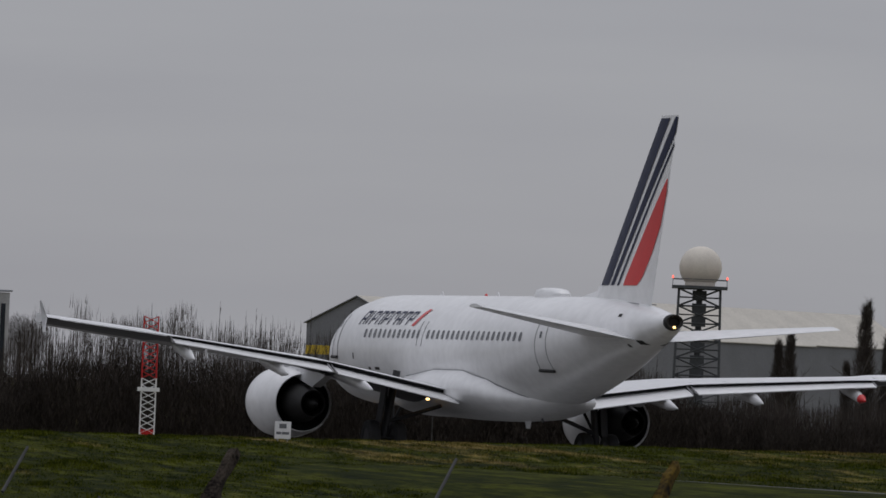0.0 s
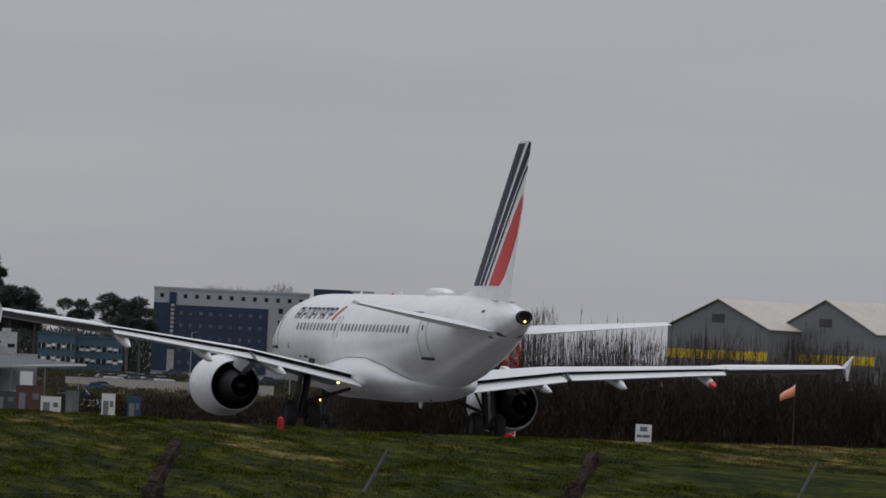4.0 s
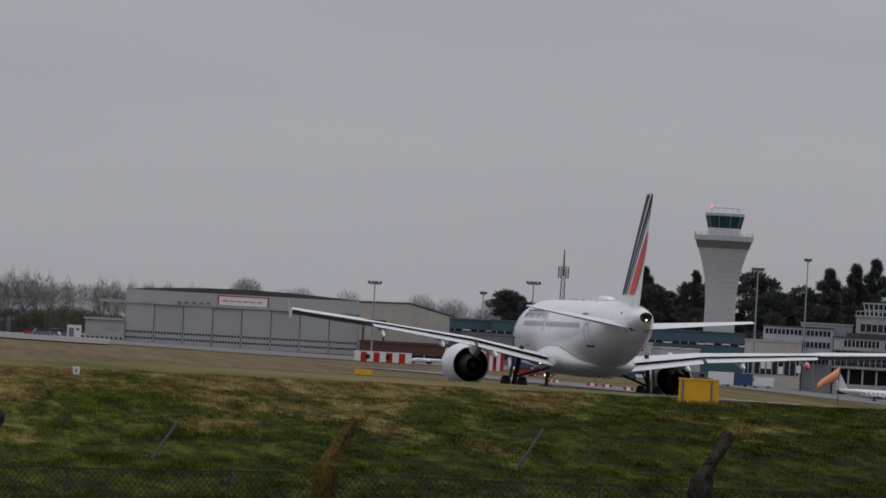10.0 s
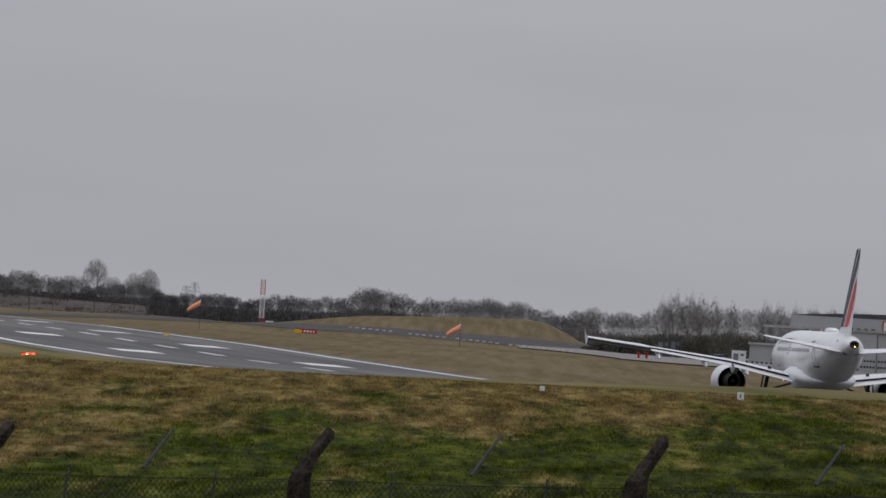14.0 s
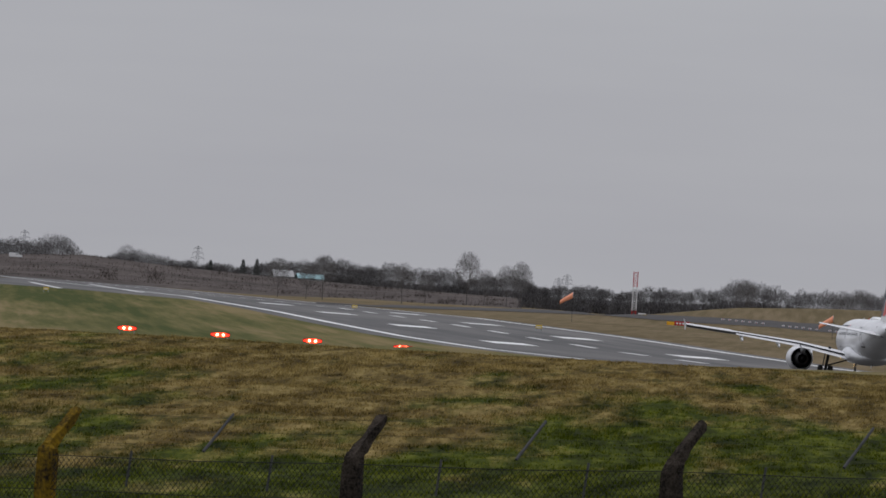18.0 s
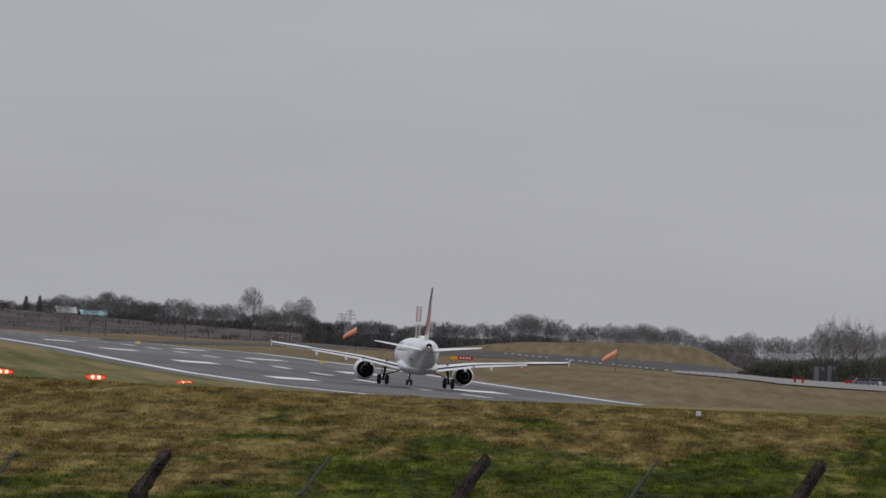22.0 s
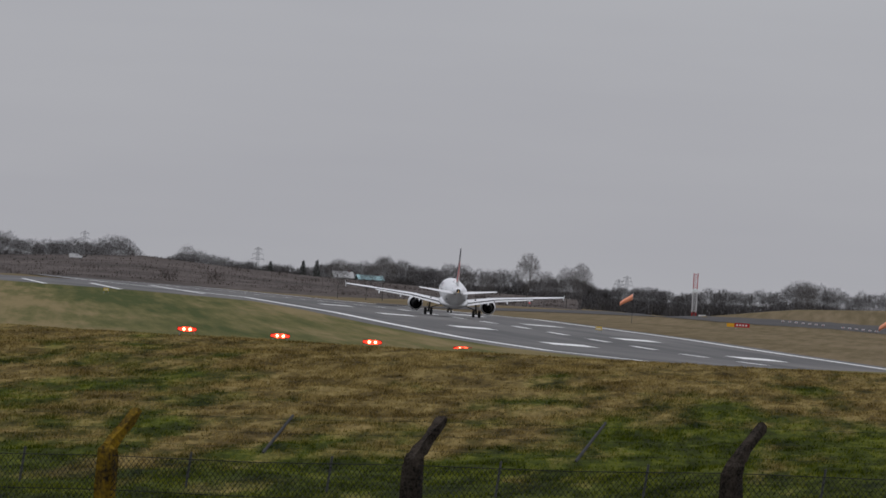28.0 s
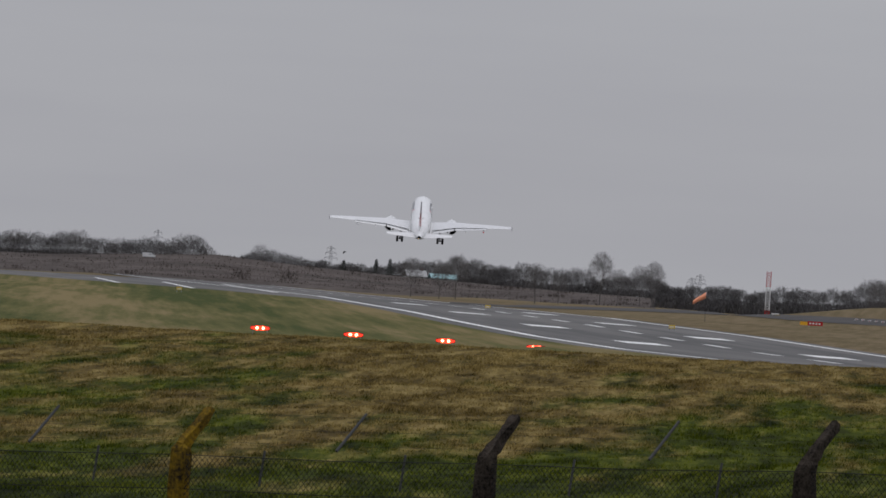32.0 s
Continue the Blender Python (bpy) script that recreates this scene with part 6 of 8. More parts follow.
for macro, dist in (((7.351, 6.894, 0.105, -3.388), 1640), ((6.892, 6.592, -0.300, -3.045), 1650)):
    p, w, h = band_block("store_shed", "stained white panelled store shed by the apron", macro, dist, 10, M_STAIN, ())
    n = int(w / 1.25)
    for i in range(1, n):
        x = -w / 2 + w * i / n
        part("panel_joint", boxed(x - 0.03, x + 0.03, -0.05, -0.004, 0, h), M_GREYB, p)
    for i in range(3):
        x = -w * 0.36 + w * 0.33 * i
        part("shed_door", boxed(x - 0.9, x + 0.9, -0.07, -0.006, 0, h * 0.52), M_GREYB, p, "grey roller door")
        part("wall_stain", boxed(x + 1.3, x + 1.9, -0.045, -0.005, h * 0.3, h * 0.9), M_CREAM, p, "rain stain")
band_block("low_block", "grey flat-roofed service building", (5.963, 5.634, 3.307, -2.308), 1760, 10, M_GREYB, ((0.66, 0.8),), posts=8)
band_block("low_block", "pale concrete service building with dark openings", (6.311, 5.953, 1.122, -2.621), 1745, 10, M_CREAM, ((0.3, 0.62),), posts=9)
band_block("red_store", "low dark red lean-to store beside the hangar", (8.746, 8.038, -1.451, -3.634), 1800, 6, M_BROWN, ((0.35, 0.5),), posts=6)
band_block("grey_store", "grey flat-roofed store beside the hangar", (8.103, 7.781, 0.111, -3.630), 1780, 8, M_CLADD, ((0.3, 0.5),))


def hangar():
    d = 1850
    azl, _a = 10.240, 2.939
    azr, _b = 8.761, 2.886
    elt, elb = 2.986, -2.275
    m, w, h = extent(azl, azr, elt, elb, d)
    p = thing("hangar", "big grey aircraft hangar with sliding doors and dark roof", "hangar", m)
    part("wall", boxed(-w / 2, w / 2, 0, 45, 0, h), M_CLAD, p)
    bm = bmesh.new()
    loft(bm, [[(-w / 2 + w * i / 16, y, h + 0.004 + 1.1 * math.sin(math.pi * i / 16) ** 0.8) for i in range(17)] + [(w / 2, y, h + 0.003), (-w / 2, y, h + 0.003)] for y in (0.2, 45)])
    part("roof", bm, M_ROOF, p, "dark curved felt roof")
    n = 8
    top = h * 0.74
    for i in range(n):
        x0, x1 = -w / 2 + w * i / n, -w / 2 + w * (i + 1) / n
        y = -0.35 if i % 2 else -0.6
        leaf = part("door_leaf", boxed(x0 + 0.1, x1 - 0.1, y, y + 0.2, 0.05, top), M_CLAD, p, "grey sliding door leaf")
        for z in (0.09, 0.2):
            for k in range(9):
                cx = x0 + 0.5 + (x1 - x0 - 1.0) * k / 8
                part("door_pane", boxed(cx - 0.2, cx + 0.2, y - 0.03, y + 0.02, h * z, h * z + 0.42), M_GLASS, leaf)
    part("door_rail", boxed(-w / 2 - 5.5, w / 2 + 0.3, -0.9, -0.004, top + 0.05, top + 0.55), M_RENDER, p, "pale door rail canopy")
    azs, els = 9.498, 2.247
    q = m.inverted() @ spot(azs, els, d)
    part("sign_frame", boxed(q.x - 5.2, q.x + 5.2, -0.25, -0.004, q.z - 1.1, q.z + 1.1), M_RPAINT, p, "red sign frame")
    part("sign_board", boxed(q.x - 4.95, q.x + 4.95, -0.32, -0.255, q.z - 0.88, q.z + 0.88), M_WPAINT, p, "white sign board")
    for i in range(6):
        part("text_bar", boxed(q.x - 4.2 + 1.4 * i, q.x - 3.1 + 1.4 * i, -0.35, -0.325, q.z - 0.16, q.z + 0.13), M_PINKB, p)
    for i in range(5):
        part("wall_lamp", boxed(-w * 0.28 + 1.5 * i, -w * 0.28 + 1.5 * i + 0.8, -1.1, -0.6, top + 0.56, top + 0.9), M_GREYP, p)
    # end wall turned away to the right
    m2, w2, h2 = extent(8.749, 8.127, 3.193, -1.922, d + 8)
    q = m.inverted() @ m2.translation
    part("end_gable", prism(bmesh.new(), [(w / 2 + 0.01, 0.2, 0), (w / 2 + w2, 22, 0), (w / 2 + w2, 22, h * 0.80), (w / 2 + w2 * 0.52, 11.4, h * 1.0), (w / 2 + 0.01, 0.2, h * 0.98)], (0.2, 0.35, 0)), M_CREAM, p, "cream gable wall")
    for (fa, za), (fb, zb) in (((0.0, 1.0), (0.52, 1.02)), ((0.52, 1.02), (1.0, 0.82))):
        part("verge_board", tubed((w / 2 + w2 * fa, 0.1 + 21.9 * fa, h * za), (w / 2 + w2 * fb, 0.1 + 21.9 * fb, h * zb), 0.22, seg=6), M_ROOF, p, "dark roof verge")
    for k in range(7):
        f = 0.08 + 0.125 * k
        part("door_panel", prism(bmesh.new(), [(w / 2 + w2 * f, 22 * f - 0.02, 0.2), (w / 2 + w2 * (f + 0.1), 22 * (f + 0.1) - 0.02, 0.2), (w / 2 + w2 * (f + 0.1), 22 * (f + 0.1) - 0.02, h * 0.2), (w / 2 + w2 * f, 22 * f - 0.02, h * 0.2)], (0.0, -0.12, 0)), M_RPAINT if k % 3 else M_WPAINT, p)
    part("lean_to", prism(bmesh.new(), [(w / 2 + 0.6, -0.4, h * 0.22), (w / 2 + w2, 20.6, h * 0.22), (w / 2 + w2, 20.6, h * 0.30), (w / 2 + 0.6, -0.4, h * 0.30)], (0.0, -1.8, 0)), M_BROWN, p, "dark red canopy along the gable")
    for k in range(2):
        part("gantry_post", boxed(w / 2 + 0.8 + 4.2 * k, w / 2 + 1.2 + 4.2 * k, -3.2, -2.8, 0, h * 0.62), M_STEEL, p)
    part("gantry_beam", boxed(w / 2 + 0.6, w / 2 + 5.6, -3.2, -2.8, h * 0.62, h * 0.68), M_STEEL, p)
    m3, w3, h3 = extent(10.490, 10.218, -0.373, -2.557, d - 2)
    q = m.inverted() @ m3.translation
    ax = p
    part("annexe", boxed(q.x - w3 / 2, -w / 2 - 0.01, -1.5, 20, 0, h3), M_CLAD, p, "grey lean-to annexe")
    part("annexe_roof", boxed(q.x - w3 / 2 - 0.3, -w / 2 - 0.02, -2.0, 20, h3, h3 + 0.4), M_RENDER, p)
    part("annexe_window", boxed(q.x - 0.5, q.x + 2.6, -1.6, -1.49, h3 * 0.55, h3 * 0.72), M_RENDER, p)
    for k in range(8):
        cx = q.x - w3 / 2 + 0.5 + k * w3 * 0.11
        part("door_pane", boxed(cx, cx + 0.4, -1.56, -1.49, 0.6, 1.0), M_GLASS, p)


hangar()


# ---- vehicles and clutter on the apron ----
def meet(az, el, near=420.0):
    """Where a sight line at that bearing and slope comes down on the field."""
    d = near
    while d < 2200:
        p = polar(az, d)
        if ground(p.x, p.y) >= height(el, d):
            break
        d += 4.0
    return on_ground(az, d)


def van(m, length, hgt, material, label, group):
    p = thing("van", label, "van", m, group)
    bm = bmesh.new()
    prism(bm, [(-length / 2, -0.95, 0.35), (length / 2, -0.95, 0.35), (length / 2, -0.95, 1.0), (length / 2 - 0.9, -0.95, 1.15), (length / 2 - 1.5, -0.95, hgt), (-length / 2, -0.95, hgt)], (0, 1.9, 0))
    part("body", bm, material, p)
    part("side_window", boxed(length / 2 - 2.3, length / 2 - 1.45, -0.97, -0.952, 1.2, hgt - 0.3), M_GLASS, p)
    for x in (-length * 0.3, length * 0.32):
        for y in (-0.9, 0.7):
            wh = part("wheel", lathe([(0, 0.02), (0, 0.34), (0.2, 0.34), (0.2, 0.02)], "y", 14, (x, y, 0.34)), M_TYRE, p)
            part("rim", lathe([(-0.01, 0.02), (-0.01, 0.18)], "y", 10, (x, y, 0.34)), M_BARE, wh)
    return p


rv = random.Random(5)
VANS = [(4.089, -0.625, 0, "w"), (6.428, -3.652, 0, "w"), (6.267, -3.440, 0, "w"), (6.159, -3.528, 0, "w"), (6.768, -3.719, 0, "w"), (6.607, -3.694, 0, "g"), (7.167, -3.433, 0, "w"), (6.123, -3.318, 0, "g"),
        (7.712, -3.286, 0, "d"), (6.087, -3.711, 0, "g"), (7.108, -3.660, 0, "d"), (4.442, -5.231, 0, "w"),
        (6.458, -3.818, 0, "w"), (6.358, -3.787, 0, "d"), (6.279, -3.777, 0, "w"), (6.2, -3.766, 0, "w"), (6.129, -3.637, 0, "w"), (6.061, -3.636, 0, "g"), (5.993, -3.635, 0, "w"), (6.704, -3.171, 0, "w"), (6.811, -3.395, 0, "g"), (7.17, -3.166, 0, "w")]
for az, el, d, c in VANS:
    m_ = {"w": M_WPAINT, "g": M_GREYP, "d": M_BLUEC, "b": M_BLUEC}[c]
    van(facing(meet(az, el - 0.3), az, rv.choice((0, 180, 20, 160))), rv.uniform(4.6, 6.2), rv.uniform(1.7, 2.5), m_, {"w": "white delivery van parked by the apron", "g": "grey van parked by the apron", "d": "dark blue van parked by the apron", "b": "dark blue van parked by the apron"}[c], "vehicles by the apron")


def car(m, material, label):
    p = thing("car", label, "car", m, "cars in the car park")
    bm = bmesh.new()
    prism(bm, [(-2.1, -0.85, 0.3), (2.1, -0.85, 0.3), (2.12, -0.85, 0.62), (1.9, -0.85, 0.82), (1.0, -0.85, 0.92), (-1.9, -0.85, 0.95), (-2.12, -0.85, 0.7)], (0, 1.7, 0))
    part("body", bm, material, p)
    bm = bmesh.new()
    loft(bm, [[(-1.85, -0.8, 0.93), (1.05, -0.8, 0.91), (1.05, 0.8, 0.91), (-1.85, 0.8, 0.93)], [(-1.35, -0.68, 1.42), (0.3, -0.68, 1.42), (0.3, 0.68, 1.42), (-1.35, 0.68, 1.42)]])
    part("cabin_glass", bm, M_GLASS, p)
    part("roof", boxed(-1.37, 0.32, -0.69, 0.69, 1.424, 1.47, bevel=0.02), material, p)
    for y in (-0.87, 0.862):
        part("side_trim", boxed(-1.9, 1.95, y, y + 0.008, 0.42, 0.48), M_GREYP, p)
    for x in (-1.3, 1.3):
        for y in (-0.88, 0.68):
            wh = part("wheel", lathe([(0, 0.02), (0, 0.31), (0.2, 0.31), (0.2, 0.02)], "y", 12, (x, y, 0.31)), M_TYRE, p)
            part("rim", lathe([(-0.01, 0.02), (-0.01, 0.18)], "y", 8, (x, y, 0.31)), M_BARE, wh)
    return p


CAR_INK = {"w": (M_WPAINT, "white hatchback parked in the car park"), "s": (M_GREYP, "dark grey hatchback parked in the car park"), "r": (M_RPAINT, "red hatchback parked in the car park"), "b": (M_BLUEC, "dark blue hatchback parked in the car park")}
car_models = {}
CARS = [(10.753, -2.504, "s"), (10.703, -2.456, "w"), (10.652, -2.470, "s"), (10.806, -2.494, "r"), (10.545, -2.429, "w"), (3.766, -1.104, "w"), (3.852, -0.988, "s"), (3.418, -1.442, "w"), (4.017, -1.937, "w"), (3.782, -1.743, "s"), (4.150, -1.800, "w"), (4.193, -1.773, "s"), (4.050, -1.905, "s"), (3.985, -1.914, "w"), (4.307, -1.875, "w"), (4.357, -1.979, "s"),
        (4.248, -0.622, "w"), (4.216, -1.720, "w"), (4.359, -2.846, "s"), (4.413, -2.954, "b"), (4.306, -2.737, "r"), (4.148, -1.723, "s"), (4.097, -0.554, "s"), (4.518, -3.859, "b"), (4.589, -3.921, "s"), (3.934, -1.056, "b"), (3.503, -1.513, "s"), (3.324, -1.490, "b"),
        (5.837, -3.478, "w"), (5.944, -3.516, "s"), (6.947, -3.698, "w"), (6.876, -3.631, "r"), (6.696, -3.715, "w"), (7.591, -3.983, "s"), (7.680, -4.004, "r"), (7.198, -3.743, "r"), (7.233, -3.776, "s")]
for az, el, c in CARS:
    m = facing(meet(az, el - 0.25), az, rv.choice((0, 180, 8, 172, 25)))
    if c in car_models:
        copy_thing(car_models[c], m)
    else:
        car_models[c] = car(m, *CAR_INK[c])


def street_lamp(az, el_top, el_foot):
    p0 = meet(az, el_foot)
    d = math.hypot(p0.x, p0.y)
    h = height(el_top, d) - p0.z
    p = thing("street_lamp", "slim grey street lamp by the car park", "street lamp", facing(p0, az))
    part("pole", tubed((0, 0, -0.2), (0, 0, h), 0.12, 0.08, seg=8), M_GALV, p)
    part("arm", tubed((0, 0, h), (0.9, 0, h + 0.15), 0.05, seg=6), M_GALV, p)
    part("lantern", boxed(0.7, 1.4, -0.15, 0.15, h + 0.08, h + 0.25, bevel=0.04), M_GREYP, p)


for a3 in ((3.822, 3.661, -3.260), (3.187, 2.124, -3.365), (2.844, 3.659, -1.457), (4.524, -1.550, -4.046)):
    street_lamp(*a3)
van(facing(spot(17.518, 0.92, 3130), 17.5), 4.6, 1.7, M_WPAINT, "white van on the far perimeter road", "")


def container(macro, dist, material, label, ribs=8, category="container", stripes=None):
    m, w, h = extent(*macro, dist)
    p = thing("container", label, category, m)
    part("box", boxed(-w / 2, w / 2, 0, 2.4, 0, h), material, p)
    for i in range(ribs):
        x = -w / 2 + w * (i + 0.5) / ribs
        mm = (stripes if stripes and i % 2 else material)
        part("rib", boxed(x - w / ribs * (0.5 if stripes else 0.18) + 0.01, x + w / ribs * (0.5 if stripes else 0.18) - 0.01, -0.06, -0.004, 0.1, h - 0.1), mm, p)
    if not stripes:
        part("door", boxed(-w * 0.38, -w * 0.38 + min(1.0, w * 0.4), -0.09, -0.062, 0.1, h * 0.8), M_CLADD, p)
        part("vent_grille", boxed(w * 0.12, w * 0.36, -0.09, -0.062, h * 0.62, h * 0.8), M_GREYP, p)
    else:
        for k in (-0.3, 0.05):
            part("door_hatch", boxed(k * w, k * w + w * 0.07, -0.09, -0.062, h * 0.35, h * 0.75), M_BLACK, p, "dark hatch")
    part("roof_sheet", boxed(-w / 2 - 0.05, w / 2 + 0.05, -0.07, 2.45, h, h + 0.08), material, p)


container((7.061, 6.907, -2.206, -3.766), 1540, M_BLUEC, "dark blue shipping container on the apron")
container((4.757, 4.629, -4.201, -6.197), 1350, M_WPAINT, "white cabin with panelled sides by the taxiway")
container((4.917, 4.745, -3.071, -6.065), 1360, M_BROWN, "dark red-brown hut by the taxiway")
container((5.052, 4.909, -3.825, -6.070), 1370, M_STEEL, "dark grey hut by the taxiway")
container((4.601, 4.516, -3.459, -5.830), 1340, M_GREYP, "grey equipment cabinet by the taxiway")
container((4.372, 4.286, -3.573, -5.756), 1340, M_WPAINT, "white equipment cabinet by the taxiway")
container((4.208, 4.122, -3.742, -5.364), 1345, M_BLUEC, "blue equipment cabinet by the taxiway")
container((8.777, 8.413, -2.45, -3.646), 1560, M_WPAINT, "red and white panelled barrier units", 9, "barrier", M_RPAINT)
container((7.967, 7.828, -1.784, -3.904), 1500, M_WPAINT, "red and white striped blast screen", 6, "barrier", M_RPAINT)
container((8.160, 8.035, -2.414, -3.662), 1540, M_RPAINT, "red and white panelled barrier units", 4, "barrier", M_WPAINT)
container((11.080, 10.995, -0.527, -1.089), 1900, M_STEEL, "dark steel container by the hangar bank")
container((10.995, 10.927, -0.329, -1.015), 1905, M_STEEL, "dark grey container by the hangar bank")
container((10.601, 10.511, -1.378, -2.251), 1800, M_WPAINT, "white low cabin beside the hangar")
container((3.623, 3.444, -0.526, -1.399), 1950, M_BLUEC, "blue skip container in the car park")
bmk = thing("taxiway_marker", "low orange taxiway marker block on the grass", "marker", facing(on_ground(8.712, 1180), 8.712))
part("block", boxed(-1.2, 1.2, -0.3, 0.3, 0, 0.75, bevel=0.08), M_YELLOW, bmk)
part("foot", boxed(-1.3, 1.3, -0.35, 0.35, -0.2, 0.06), M_GREYP, bmk)

# red and white barrier blocks along the taxiway
first = None
for az, el, hue in ((7.273, -4.938, 0), (7.248, -4.977, 1), (7.179, -5.039, 0), (7.154, -5.016, 1), (7.043, -5.162, 0), (7.018, -5.202, 1), (6.953, -5.204, 1), (6.921, -5.237, 0), (6.899, -5.279, 1), (6.867, -5.249, 0), (6.842, -5.288, 1), (7.524, -4.796, 0), (7.495, -4.832, 0)):
    p0 = meet(az, el)
    if first is None:
        first = thing("barrier_block", "red and white plastic barrier block along the taxiway edge", "barrier", group="taxiway barriers")
        part("red_half", prism(bmesh.new(), [(-0.42, -0.2, 0), (-0.42, 0.2, 0), (-0.42, 0.09, 0.42), (-0.42, -0.09, 0.42)], (0.416, 0, 0)), M_RPAINT, first)
        part("white_half", prism(bmesh.new(), [(0.0, -0.2, 0), (0.0, 0.2, 0), (0.0, 0.09, 0.42), (0.0, -0.09, 0.42)], (0.42, 0, 0)), M_WPAINT, first)
        first.matrix_basis = facing(p0, az, 180 * hue)
    else:
        copy_thing(first, facing(p0, az, 180 * hue))
# white edge blocks on the far perimeter
first = None
a0, e0 = 13.023, -1.418
a1, e1 = 11.620, -2.648
for i in range(34):
    az, el = a0 + (a1 - a0) * i / 33, e0 + (e1 - e0) * i / 33
    p0 = meet(az, el)
    if i in (7, 8, 15, 23):
        continue
    if first is None:
        first = thing("edge_block", "white concrete edge block along the perimeter road", "barrier", group="perimeter blocks")
        part("block", boxed(-0.33, 0.33, -0.2, 0.2, 0, 0.35, bevel=0.04), M_WPAINT, first)
        part("reflector", boxed(-0.1, 0.1, -0.24, -0.205, 0.12, 0.26), M_RPAINT, first)
        first.matrix_basis = facing(p0, az)
    else:
        copy_thing(first, facing(p0, az))


def runway_sign(az, d, w, h, m1, m2, label):
    p = thing("taxiway_sign", label, "sign", facing(on_ground(az, d), az))
    part("panel", boxed(-w / 2, w / 2, 0, 0.3, 0.35, h, bevel=0.03), m1, p)
    if m1 is not m2:
        part("end_panel", boxed(-w / 2 - w * 0.5, -w / 2 - 0.02, 0, 0.3, 0.35, h * 0.9, bevel=0.03), m2, p)
    for x in (-w * 0.4, w * 0.4):
        part("leg", tubed((x, 0.15, -0.2), (x, 0.15, 0.4), 0.06, seg=6), M_GALV, p)
    for k in range(4):
        part("text_bar", boxed(-w * 0.38 + k * w * 0.2, -w * 0.38 + k * w * 0.2 + w * 0.12, -0.02, -0.003, h * 0.5, h * 0.8), M_WPAINT, p)


runway_sign(13.280, 1900, 3.2, 1.2, M_RPAINT, M_YELLOW, "red runway holding sign with yellow end panel")
for az, d in ((17.314, 1500), (15.356, 1520), (14.184, 1300)):
    runway_sign(az, d, 0.9, 0.85, M_YPAINT, M_YPAINT, "small yellow runway distance board")
for az, d in ((11.189, 1650), (11.139, 1650)):
    red = thing("fire_post", "red equipment post beside the apron", "post", facing(on_ground(az, d), az))
    part("post", lathe([(0, 0.22), (1.15, 0.22), (1.25, 0.05)], "z", 12), M_RPAINT, red)
    part("cap", boxed(-0.28, 0.28, -0.25, 0.25, 1.0, 1.25, bevel=0.04), M_RPAINT, red)


